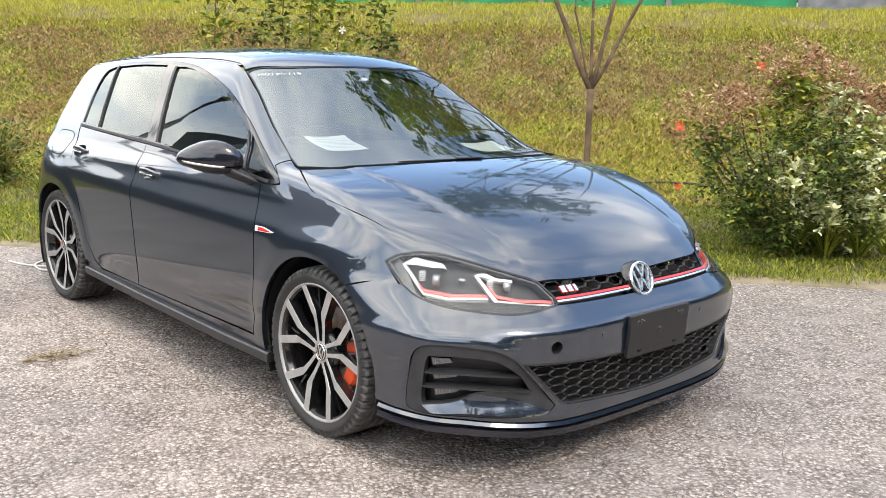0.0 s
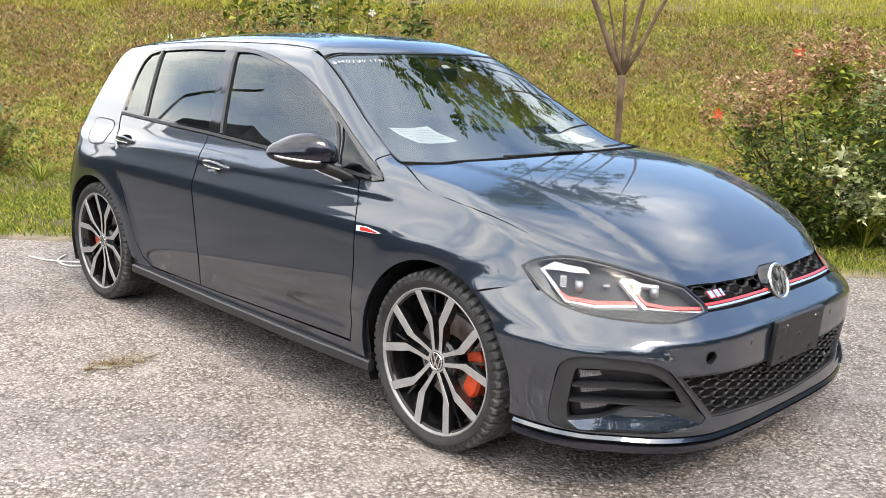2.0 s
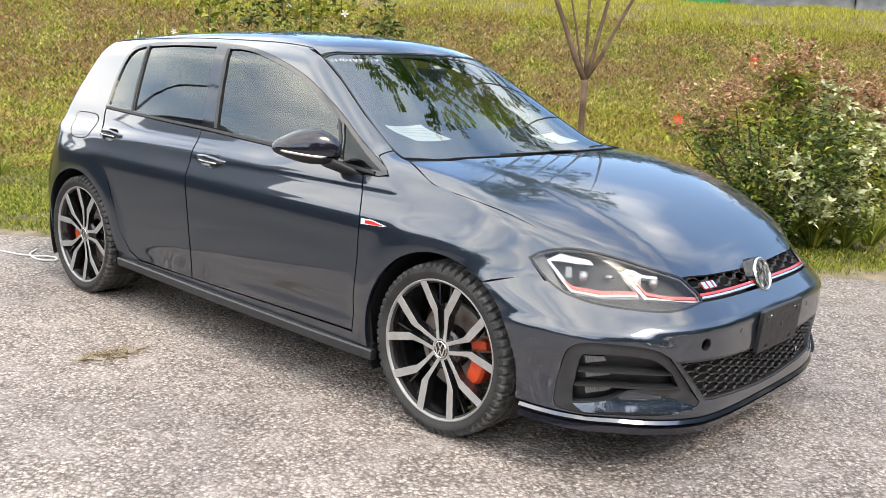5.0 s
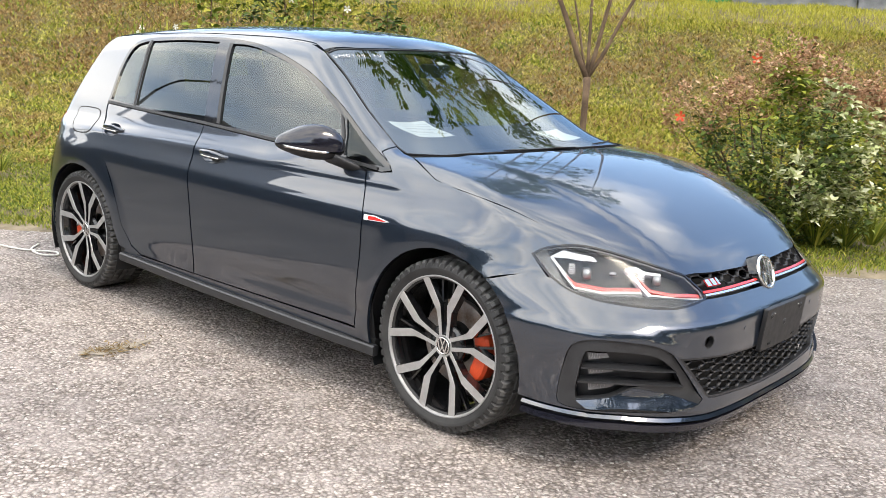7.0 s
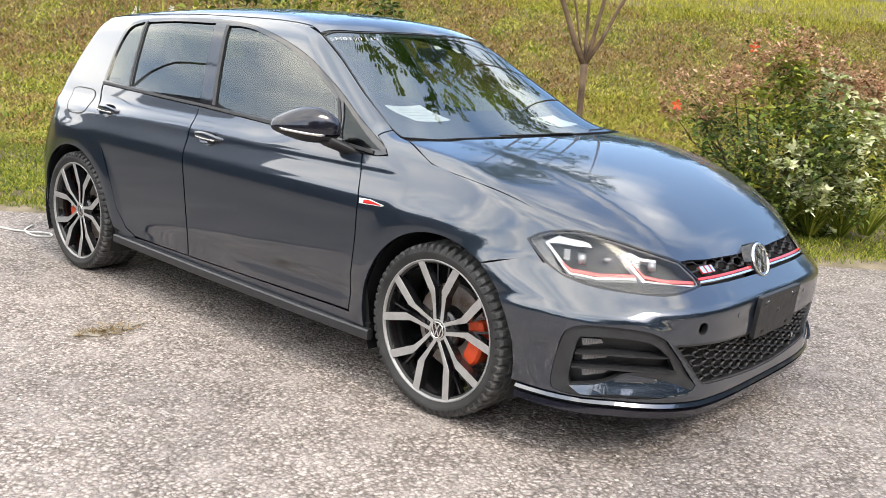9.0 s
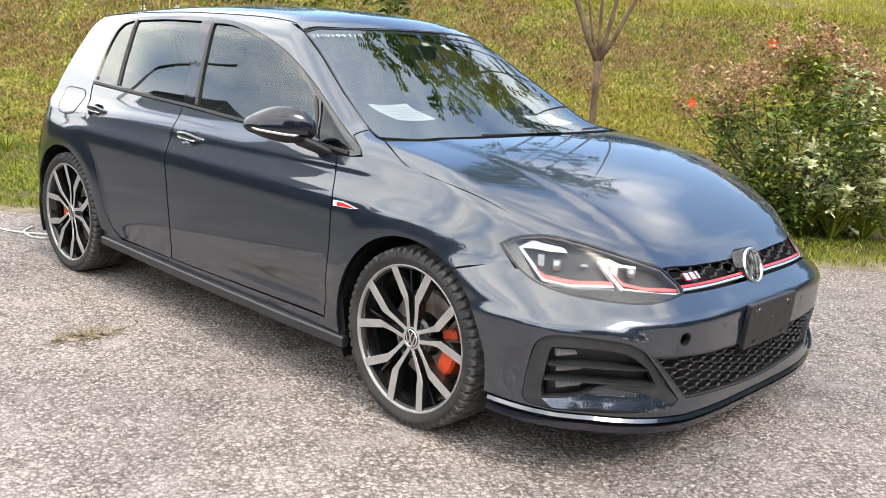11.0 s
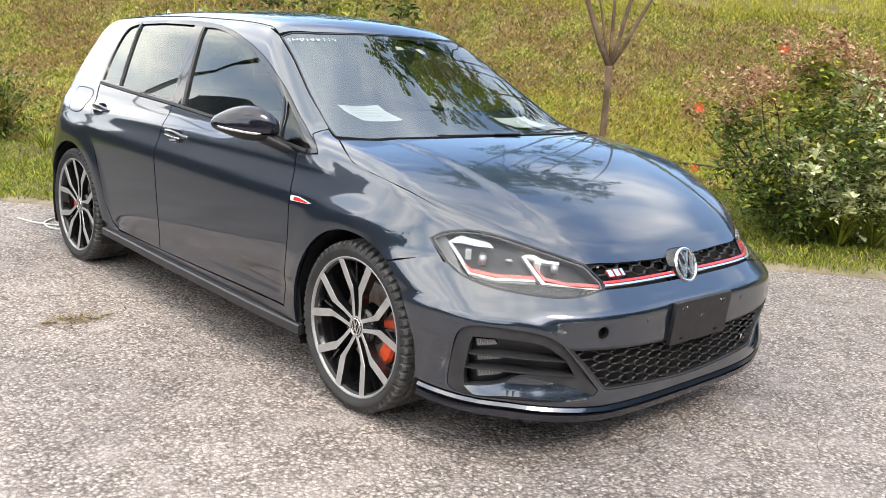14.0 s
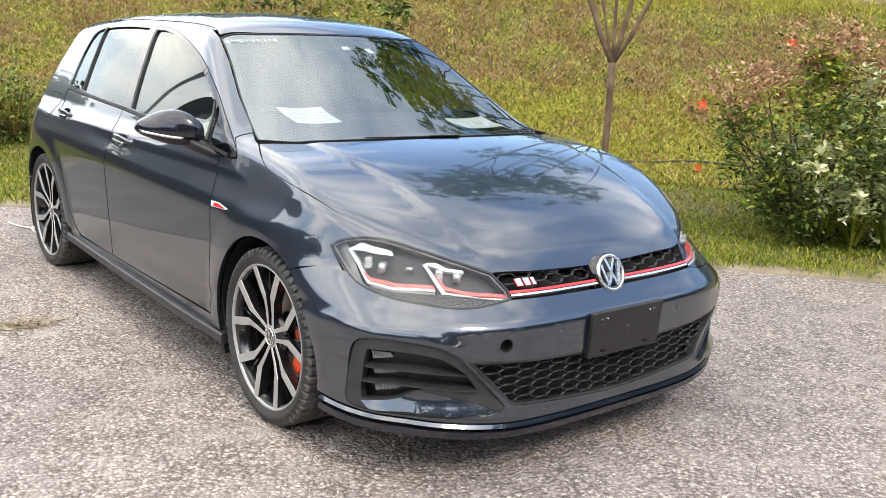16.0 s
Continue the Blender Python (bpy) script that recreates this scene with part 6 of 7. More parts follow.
def lumps(n, t):
    """Unevenness of the bank."""
    return (0.030 * np.sin(1.9 * t + 0.7 * n) * np.sin(1.3 * n + 0.4 * t) + 0.018 * np.sin(4.3 * t - 1.2 * n) * np.sin(3.7 * n + 1.0)) * ease(n, 2.0, 5.0)


def on_bank(n, t):
    n, t = np.asarray(n, float), np.asarray(t, float)
    return n[..., None] * N_B + t[..., None] * T_B + (bank_h(np.minimum(n, 12.7)) + lumps(n, t))[..., None] * np.array((0, 0, 1.0))


def edge_n(t):
    """Where the grass begins, ragged."""
    return 1.74 + 0.06 * np.sin(1.7 * t + 0.5) + 0.035 * np.sin(5.1 * t) + 0.02 * np.sin(11.3 * t + 1.0)


ground_data = raw("ground", [(-400, -400, 0), (400, -400, 0), (400, 400, 0), (-400, 400, 0)], [(0, 1, 2, 3)])
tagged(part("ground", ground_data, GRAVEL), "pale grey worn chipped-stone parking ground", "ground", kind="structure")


def sheet_between(name, n0, n1, t0, t1, cn, ct, material, lift=0.0, label="", category=""):
    us = np.linspace(0, 1, cn)
    ts = np.linspace(t0, t1, ct)
    a = n0(ts) if callable(n0) else np.full(ct, n0)
    b = n1(ts) if callable(n1) else np.full(ct, n1)
    nn = a[None] + us[:, None] * (b - a)[None]
    tt = np.broadcast_to(ts[None], nn.shape)
    p = on_bank(nn, tt) + (0, 0, lift)
    i, j = np.meshgrid(np.arange(cn - 1), np.arange(ct - 1), indexing="ij")
    k = (i * ct + j).ravel()
    return tagged(part(name, arrays(name, p.reshape(-1, 3), np.stack([k, k + 1, k + ct + 1, k + ct], -1), True), material), label, category, kind="structure")


sheet_between("grass_bank", edge_n, 12.6, -60, 60, 90, 400, SOIL, 0.0, "sloping grass bank above the parking ground", "bank")
sheet_between("verge", lambda t: edge_n(t) - 0.22 - 0.03 * np.sin(3.1 * t) - 0.02 * np.sin(9.7 * t), lambda t: edge_n(t) + 0.16, -30, 30, 10, 500, VERGE, 0.004, "strip of dry sandy soil along the grass", "verge")
sheet_between("upper_road", 12.6, 60.0, -60, 60, 6, 40, ROAD, -0.05, "grey road on top of the bank", "road")


def blades(name, n, t, height, width, material, label, lean=0.5, lift=0.0, kind_label="grass"):
    """Single bent blades, each a two-step strip."""
    m = len(n)
    base = on_bank(n, t) + (0, 0, lift)
    a = rnd.uniform(0, 2 * np.pi, m)
    side = np.stack([np.cos(a), np.sin(a), 0 * a], -1)
    b = rnd.uniform(0, 2 * np.pi, m)
    bend = np.stack([np.cos(b), np.sin(b), 0 * b], -1) * (lean * height * rnd.uniform(0.2, 1.3, m))[:, None]
    up = np.array((0, 0, 1.0)) * height[:, None]
    w = side * width[:, None] / 2
    v = np.stack([base - w, base + w, base + 0.55 * up + 0.35 * bend + 0.8 * w, base + 0.55 * up + 0.35 * bend - 0.8 * w, base + up * 0.9 + bend], 1).reshape(-1, 3)
    k = np.arange(m) * 5
    f = np.concatenate([np.stack([k, k + 1, k + 2], -1), np.stack([k, k + 2, k + 3], -1), np.stack([k + 3, k + 2, k + 4], -1)])
    return tagged(part(name, arrays(name, v, f), material), label, kind_label, kind="stuff")


def spread(count, n0, n1, t0, t1, clump=0.0):
    n = n0 + (n1 - n0) * rnd.uniform(0, 1, count)
    t = t0 + (t1 - t0) * rnd.uniform(0, 1, count)
    if clump:
        keep = (np.sin(3.1 * t + 1.3 * n) + np.sin(5.3 * n - 2.2 * t) + np.sin(9.1 * t + 7.7 * n) * 0.6 + rnd.uniform(-2, 2, count)) > clump - 1.0
        n, t = n[keep], t[keep]
    return n, t


n, t = spread(190000, 1.72, 4.8, -6.5, 8.5, -0.2)
ok = n > edge_n(t) + rnd.uniform(-0.05, 0.10, len(n))
n, t = n[ok], t[ok]
blades("near_grass", n, t, rnd.uniform(0.016, 0.045, len(n)) * (0.7 + 0.9 * rnd.uniform(0, 1, len(n)) ** 4), rnd.uniform(0.006, 0.013, len(n)), LUSH, "short green grass at the foot of the bank", 1.2)
n, t = spread(330000, 4.2, 10.6, -11, 12, 0.0)
blades("bank_grass", n, t, rnd.uniform(0.015, 0.055, len(n)), rnd.uniform(0.010, 0.024, len(n)), BLADES, "patchy green and brown grass on the bank", 1.6)
n, t = spread(30000, 4.2, 10.6, -11, 12, 0.8)
blades("bank_weeds", n, t, rnd.uniform(0.04, 0.10, len(n)), rnd.uniform(0.014, 0.034, len(n)), LUSH, "low green weeds on the bank", 1.3)
n = 1.66 + 0.30 * rnd.uniform(0, 1, 26000) ** 1.4
t = rnd.uniform(-6.5, 8.5, 26000)
ok = np.sin(2.3 * t) + np.sin(5.9 * t + 1.0) + rnd.uniform(-2.2, 2.2, 26000) > (1.78 - n) * 14
n, t = n[ok], t[ok]
blades("edge_grass", n, t, rnd.uniform(0.02, 0.07, len(n)), rnd.uniform(0.004, 0.009, len(n)), LUSH, "ragged grass creeping over the gravel edge", 0.9)
n, t = spread(120000, 4.2, 8.0, -9, 10, 0.3)
ok = t < 0.5 + 3.0 * rnd.uniform(0, 1, len(t)) ** 2
n, t = n[ok], t[ok]
blades("slope_grass", n, t, rnd.uniform(0.03, 0.075, len(n)), rnd.uniform(0.008, 0.016, len(n)), UPPER, "yellow-green grass on the lower bank", 1.2)
n, t = spread(85000, 10.2, 12.6, -13, 13, -0.2)
blades("upper_grass", n, t, rnd.uniform(0.04, 0.11, len(n)), rnd.uniform(0.007, 0.013, len(n)), UPPER, "yellow-green grass along the top of the bank", 0.8)


# loose stones
def stones(name, count, place, size):
    v, f = [], []
    bm = bmesh.new()
    bmesh.ops.create_icosphere(bm, subdivisions=1, radius=1.0)
    base = np.array([tuple(x.co) for x in bm.verts])
    tri = np.array([[q.index for q in x.verts] for x in bm.faces])
    bm.free()
    p = place(count)
    s = size(len(p))
    a = rnd.uniform(0, 2 * np.pi, len(p))
    shape = base[None] * (1 + 0.35 * rnd.normal(0, 1, (len(p), len(base), 1)).clip(-1, 1)) * s[:, None, None] * np.array((1.0, 0.75, 0.45))
    c, q = np.cos(a)[:, None], np.sin(a)[:, None]
    out = np.stack([shape[..., 0] * c - shape[..., 1] * q, shape[..., 0] * q + shape[..., 1] * c, shape[..., 2]], -1) + p[:, None]
    faces = (tri[None] + (np.arange(len(p)) * len(base))[:, None, None]).reshape(-1, 3)
    return arrays(name, out.reshape(-1, 3), faces)


STONE = leaf_material("loose_stone", (0.0, (0.26, 0.245, 0.225)), (0.5, (0.44, 0.42, 0.39)), (1.0, (0.56, 0.54, 0.515)), rough=0.95, through=0)


def on_lot(count):
    p = np.stack([rnd.uniform(-3.4, 3.6, count), rnd.uniform(-3.6, 3.4, count), 0 * rnd.uniform(0, 1, count)], -1)
    return p[(p @ N_B < 1.7) & (np.sin(2.1 * p[:, 0] + 1.0) + np.sin(2.7 * p[:, 1] - p[:, 0]) + rnd.uniform(-1.5, 1.5, count) > -0.4)]


tagged(part("loose_gravel", stones("loose_gravel", 40000, on_lot, lambda m: 0.0028 + 0.0062 * rnd.uniform(0, 1, m) ** 2.2), STONE), "loose pale chippings scattered over the ground", "gravel", kind="stuff")
LITTER = leaf_material("leaf_litter", (0.0, (0.09, 0.06, 0.03)), (1.0, (0.30, 0.22, 0.11)), rough=0.9, through=0)


# cracks in the surface
def crack(points, w):
    pts = [Vector(p) for p in points]
    line = []
    for a, b in zip(pts, pts[1:]):
        m = max(2, int((b - a).length / 0.05))
        line += [a.lerp(b, i / m) + Vector((random.uniform(-1, 1), random.uniform(-1, 1))) * 0.013 for i in range(m)]
    line.append(pts[-1])
    v, f = [], []
    for i, p in enumerate(line):
        d = (line[min(i + 1, len(line) - 1)] - line[max(i - 1, 0)]).normalized()
        nn = Vector((-d.y, d.x)) * w * random.uniform(0.3, 1.0)
        v += [(p.x - nn.x, p.y - nn.y, 0.004), (p.x + nn.x, p.y + nn.y, 0.004)]
        if i:
            f.append((2 * i - 2, 2 * i, 2 * i + 1, 2 * i - 1))
    return raw("ground_crack", v, f)


CRACK = mottled(mat("crack_dirt", (0.12, 0.11, 0.10), 0.95), (0.09, 0.082, 0.072), (0.22, 0.20, 0.18), 12)
for pts in ([(-1.95, -1.02), (-1.32, -0.89), (-1.05, -0.82), (-0.6, -0.79)], [(0.25, -2.55), (0.62, -2.38), (1.2, -2.2), (1.9, -1.9)]):
    tagged(part("ground_crack", crack(pts, 0.0022), CRACK), "thin dark crack across the gravel surface", "crack", kind="structure")

# patch of sand under the dead leaves
SAND = mottled(mat("pale_sand", (0.36, 0.30, 0.22), 0.95), (0.26, 0.225, 0.18), (0.36, 0.32, 0.26), 14.0, relief=0.002)
rim = [(-1.31 + (0.15 + 0.045 * math.sin(3 * a + 1.0) + 0.03 * math.sin(7 * a)) * math.cos(a), 0.27 + (0.055 + 0.018 * math.sin(4 * a) + 0.015 * math.sin(9 * a)) * math.sin(a))
       for a in (2 * math.pi * k / 48 for k in range(48))]
tagged(part("sand_patch", raw("sand_patch", [(x, y, 0.0045) for x, y in rim], [tuple(range(48))]), SAND), "small patch of pale sand on the ground", "sand", kind="structure")

# dark hose on the lower bank
hose = [(n1, t1) for n1, t1 in ((5.22, -0.9), (5.2, -1.6), (5.3, -2.2), (5.12, -2.75), (5.3, -3.0), (5.2, -3.9), (5.4, -4.6))]
hose_line = curve2(hose, closed=False, step=0.06)
HOSE = mottled(mat("hose_rubber", (0.03, 0.03, 0.03), 0.6), (0.02, 0.02, 0.02), (0.05, 0.048, 0.045), 10)
tagged(part("garden_hose", rail([tuple(p) for p in on_bank(hose_line[:, 0], hose_line[:, 1]) + (0, 0, 0.035)], 0.011, 0.011, 0.005), HOSE), "thin dark hose lying in the grass", "hose")

# white cord lying behind the car
cord = [(-0.80, 2.60), (-0.76, 2.44), (-0.70, 2.33), (-0.62, 2.22), (-0.655, 2.13), (-0.72, 2.20), (-0.70, 2.38), (-0.60, 2.50)]
cord_line = curve2(cord, closed=False, step=0.02)
tagged(part("cord", rail([(x, y, 0.008) for x, y in cord_line], 0.006, 0.005, 0.002), CORD), "white frayed cord lying on the gravel", "cord")


# ---- leaves and stems ----
def leaves(centres, length, width, up=0.3, droop=0.2, spread_dir=None):
    """Folded four-sided leaves about the given places."""
    m = len(centres)
    a = rnd.uniform(0, 2 * np.pi, m)
    if spread_dir is None:
        d = np.stack([np.cos(a), np.sin(a), rnd.normal(up, 0.45, m)], -1)
    else:
        d = spread_dir + rnd.normal(0, 0.55, (m, 3)) + (0, 0, up)
    d /= np.linalg.norm(d, axis=1, keepdims=True)
    s = np.cross(d, rnd.normal(0, 0.35, (m, 3)) + (0, 0, 1.0))
    s /= np.maximum(np.linalg.norm(s, axis=1, keepdims=True), 1e-6)
    nrm = np.cross(s, d)
    l, w = length[:, None], width[:, None] / 2
    mid = centres + d * l * 0.45
    tip = centres + d * l - np.array((0, 0, 1.0)) * l * droop
    v = np.stack([centres, mid + s * w + nrm * w * 0.35, tip, mid - s * w + nrm * w * 0.35, mid], 1).reshape(-1, 3)
    k = np.arange(m) * 5
    f = np.concatenate([np.stack(c, -1) for c in ((k, k + 1, k + 4), (k + 1, k + 2, k + 4), (k + 4, k + 2, k + 3), (k, k + 4, k + 3))])
    return v, f


def tube(points, radii, n=8):
    rings = []
    for i, p in enumerate(points):
        a, b = Vector(points[max(i - 1, 0)]), Vector(points[min(i + 1, len(points) - 1)])
        d = (b - a).normalized()
        s = d.cross(Vector((0.3, 0.9, 0.2))).normalized()
        u = d.cross(s)
        rings.append([Vector(p) + (s * math.cos(2 * math.pi * k / n) + u * math.sin(2 * math.pi * k / n)) * radii[i] for k in range(n)])
    return loft(rings)


def bent(a, b, sag, n=7, wob=0.02):
    a, b = Vector(a), Vector(b)
    out = []
    for i in range(n + 1):
        s = i / n
        w = Vector((random.uniform(-1, 1), random.uniform(-1, 1), random.uniform(-1, 1))) * wob * (0 if i in (0, n) else 1)
        out.append(tuple(a.lerp(b, s) + Vector((0, 0, sag * math.sin(math.pi * s))) + w))
    return out


def flower(parent, at, r, material, name="flower"):
    bm = bmesh.new()
    c = bm.verts.new((0, 0, 0))
    for k in range(5):
        a = 2 * math.pi * k / 5
        q = [bm.verts.new((r * f * math.cos(a + o), -0.35 * r * g, r * f * math.sin(a + o))) for f, o, g in ((0.55, -0.45, 0.5), (1.0, -0.25, 1.0), (1.05, 0.2, 0.9), (0.55, 0.45, 0.5))]
        bm.faces.new([c] + q)
    ob = part(name, bm, material, parent, smooth=False)
    ob.matrix_basis = look(tuple(at), (-2.5, -3.5, 1.5)) @ pose(0, 0, 0, 90, 0, random.uniform(0, 70))
    return ob


# flowering shrub by the nose of the car
SH = np.array((4.29, -0.40, 0.0))
R_B = np.array((0.75, -0.66, 0.0))
shrub = thing("flowering_shrub", "tall hibiscus shrub with red flowers and dry brown tops", "shrub")
bush_top = spline((-1.1, -0.8, -0.47, -0.1, 0.12, 0.35, 0.6, 0.85, 1.1), (1.02, 1.2, 1.43, 1.58, 1.46, 1.32, 1.25, 1.0, 0.7))


def in_shrub(count, lo, hi, a0, a1, shell=0.55, edge_bias=0.0):
    """Places in the shrub: across (metres along the bank), and between two parts of its height."""
    a = rnd.uniform(a0, a1, count)
    z = rnd.uniform(lo, hi, count) * bush_top(a)
    half = 0.62 * np.sqrt(np.clip(1 - ((a - 0.05) / 1.12) ** 2, 0.03, 1)) * (0.55 + 0.75 * np.sin(np.pi * np.clip(z / bush_top(a), 0, 1) ** 0.8)) 
    b = half * np.where(rnd.uniform(0, 1, count) < shell, -rnd.uniform(0.65, 1.05, count), rnd.uniform(-1, 1, count))
    squeeze = 0.34 + 0.66 * ease(z, 0.0, 0.8)
    return SH + a[:, None] * squeeze[:, None] * R_B + b[:, None] * N_B + z[:, None] * np.array((0, 0, 1.0))


def clumped(p, every, r):
    return np.repeat(p, every, 0) + rnd.normal(0, r, (len(p) * every, 3))


def foliage(parent, name, centres, l0, l1, ratio, material, up=0.2, droop=0.15, label=""):
    ln = rnd.uniform(l0, l1, len(centres))
    v, f = leaves(centres, ln, ln * ratio * rnd.uniform(0.8, 1.2, len(ln)), up, droop)
    v[:, 2] = np.maximum(v[:, 2], 0.01)
    return tagged(part(name, arrays(name, v, f), material, parent, label), kind="stuff")


foliage(shrub, "green_foliage", clumped(clumped(in_shrub(95, 0.05, 0.76, -0.95, 0.95, 0.6), 9, 0.075), 9, 0.035), 0.04, 0.08, 0.42, LEAF_GREEN, label="dark green leaves")
foliage(shrub, "light_foliage", clumped(clumped(np.concatenate([in_shrub(14, 0.30, 0.86, -0.7, 0.75, 0.95), in_shrub(10, 0.62, 0.88, -0.34, 0.02, 1.0)]), 7, 0.06), 9, 0.035), 0.04, 0.085, 0.45, LUSH, label="light green leaves")
foliage(shrub, "variegated_foliage", clumped(clumped(in_shrub(15, 0.22, 0.80, -0.05, 0.75, 1.0), 7, 0.065), 10, 0.03), 0.036, 0.07, 0.5, LEAF_PALE, label="white-green variegated leaves")
stars = np.concatenate([in_shrub(44, 0.24, 0.86, 0.02, 0.66, 1.0), in_shrub(14, 0.36, 0.60, -0.42, 0.0, 1.0), in_shrub(10, 0.70, 0.90, 0.28, 0.62, 1.0)])
foliage(shrub, "pale_foliage", clumped(clumped(stars, 2, 0.045), 8, 0.008) - 0.06 * N_B, 0.055, 0.095, 0.46, LEAF_PALE, 0.25, 0.12, label="white-edged leaves in star-shaped tufts")
foliage(shrub, "pale_low_foliage", clumped(clumped(in_shrub(9, 0.22, 0.50, -0.5, 0.4, 0.97), 6, 0.06), 8, 0.03), 0.035, 0.065, 0.5, LEAF_PALE)
foliage(shrub, "dry_foliage", clumped(clumped(in_shrub(40, 0.76, 1.0, -1.05, 0.92, 0.85), 10, 0.065), 16, 0.028), 0.022, 0.052, 0.5, LEAF_DRY, 0.5, 0.05, label="brown withered leaves and seed heads")
foliage(shrub, "sparse_foliage", clumped(in_shrub(190, 0.05, 1.0, -1.0, 1.05, 0.5), 7, 0.05), 0.03, 0.06, 0.4, LEAF_GREEN)
for i in range(34):
    a, h = random.uniform(-0.95, 1.0), random.uniform(0.75, 1.04)
    top = SH + a * R_B + random.uniform(-0.4, 0.3) * N_B + np.array((0, 0, 1.0)) * float(bush_top(a)) * h
    foot = SH + a * 0.18 * R_B + random.uniform(-0.1, 0.1) * N_B
    part("stem", tube(bent(foot, top, 0.05, 8, 0.025), [0.013 * (1 - 0.75 * i2 / 8) for i2 in range(9)], 6), BARK, shrub)
for at, r in (((3.96, -0.20, 1.46), 0.042), ((3.395, 0.115, 0.985), 0.042), ((4.26, -0.84, 1.18), 0.036), ((3.40, 0.10, 0.52), 0.030), ((4.05, -0.42, 0.36), 0.026)):
    flower(shrub, at, r, PETAL_RED)

# strap-leaved clump before the shrub
strap_leaves = thing("strap_leaf_plant", "arching narrow-leaved plant below the flowering shrub", "plant")


def straps(parent, at, count, length, width, material, rise=0.8, arch=0.7):
    v, f = [], []
    for k in range(count):
        a = random.uniform(0, 2 * math.pi)
        l, w = length * random.uniform(0.6, 1.15), width * random.uniform(0.7, 1.2)
        d = Vector((math.cos(a), math.sin(a), 0))
        s = Vector((-d.y, d.x, 0)) * w / 2
        o = Vector(at) + d * random.uniform(0, 0.05)
        b = len(v)
        for i in range(6):
            u = i / 5
            p = o + d * (arch * l * u) + Vector((0, 0, l * (rise * u - arch * 0.75 * u * u * random.uniform(0.9, 1.1))))
            p.z = max(p.z, at[2] - 0.05 + 0.01)
            ww = s * (1 - u**2 * 0.95)
            v += [tuple(p - ww), tuple(p + ww)]
            if i:
                f.append((b + 2 * i - 2, b + 2 * i - 1, b + 2 * i + 1, b + 2 * i))
    return tagged(part("strap_leaves", raw("strap_leaves", v, f), material, parent), kind="stuff")


for at in ((4.02, -0.82, 0.06), (4.18, -1.00, 0.06), (3.92, -0.62, 0.06), (4.32, -1.15, 0.08)):
    straps(strap_leaves, at, 60, 0.52, 0.014, LUSH, 1.15, 0.75)

# young tree with a forked stem
tree = thing("young_tree", "young tree with a forked grey stem and a feathery crown", "tree")
foot, fork = (3.345, 0.985, 0.02), (3.326, 0.960, 1.228)
part("trunk", tube([foot, (3.343, 0.975, 0.3), (3.337, 0.97, 0.7), (3.330, 0.962, 1.05), (3.326, 0.960, 1.24)], [0.044, 0.032, 0.027, 0.027, 0.031], 12), BARK, tree)
ACROSS, AWAY = Vector((0.531, -0.847, 0.0)), Vector((0.847, 0.531, 0.0))


def in_crown(a, z, b=0.0):
    """A place in the crown by its distance across, height and depth."""
    return Vector((3.326, 0.960, z)) + a * ACROSS + b * AWAY


boughs = (((3.12, 1.20, 1.95), 0.030, (-0.62, 4.5, 0.1)), ((3.23, 1.08, 1.87), 0.013, (-0.16, 3.6, -0.2)), ((3.32, 0.97, 1.95), 0.018, (0.0, 5.2, 0.1)),
          ((3.43, 0.84, 1.95), 0.023, (0.38, 4.5, -0.1)), ((3.57, 0.68, 1.96), 0.021, (0.92, 3.6, 0.1)))
for tip, r, (a, z, b) in boughs:
    end = in_crown(a, z, b)
    mid = Vector(tip).lerp(end, 0.5) + Vector((random.uniform(-0.06, 0.06), random.uniform(-0.06, 0.06), 0.1))
    line = [fork, tuple(Vector(fork).lerp(Vector(tip), 0.3) + Vector((0, 0, -0.03))), tuple(Vector(fork).lerp(Vector(tip), 0.65)), tip, tuple(mid), tuple(end)]
    part("limb", tube(line, [r * 0.85, r * 0.78, r * 0.72, r * 0.62, r * 0.45, r * 0.2], 9), BARK, tree)


def fronds(places, count, length):
    """Drooping stalks with pairs of narrow leaflets, as places and faces."""
    a = rnd.uniform(0, 2 * np.pi, len(places))
    way = np.stack([np.cos(a), np.sin(a), rnd.uniform(-0.45, 0.35, len(places))], -1)
    side = np.stack([-np.sin(a), np.cos(a), 0 * a], -1)
    ln = length * rnd.uniform(0.7, 1.2, len(places))
    v, f, at = [], [], 0
    for k in range(count):
        u = (k + 1) / count
        root = places + way * (ln * u)[:, None] + np.array((0, 0, -0.12)) * (ln * u * u)[:, None]
        for s in (-1, 1):
            d = s * side * 0.8 + way * 0.5 + rnd.normal(0, 0.16, way.shape) + (0, 0, -0.12)
            d /= np.linalg.norm(d, axis=1, keepdims=True)
            w = np.cross(d, rnd.normal(0, 0.3, d.shape) + (0, 0, 1.0))
            w /= np.maximum(np.linalg.norm(w, axis=1, keepdims=True), 1e-6)
            size = (0.078 * rnd.uniform(0.75, 1.2, len(d)))[:, None]
            q = np.stack([root, root + d * size * 0.45 + w * size * 0.22, root + d * size, root + d * size * 0.45 - w * size * 0.22], 1).reshape(-1, 3)
            v.append(q)
            f.append(np.arange(len(d) * 4).reshape(-1, 4) + at)
            at += len(q)
    return np.concatenate(v), np.concatenate(f)


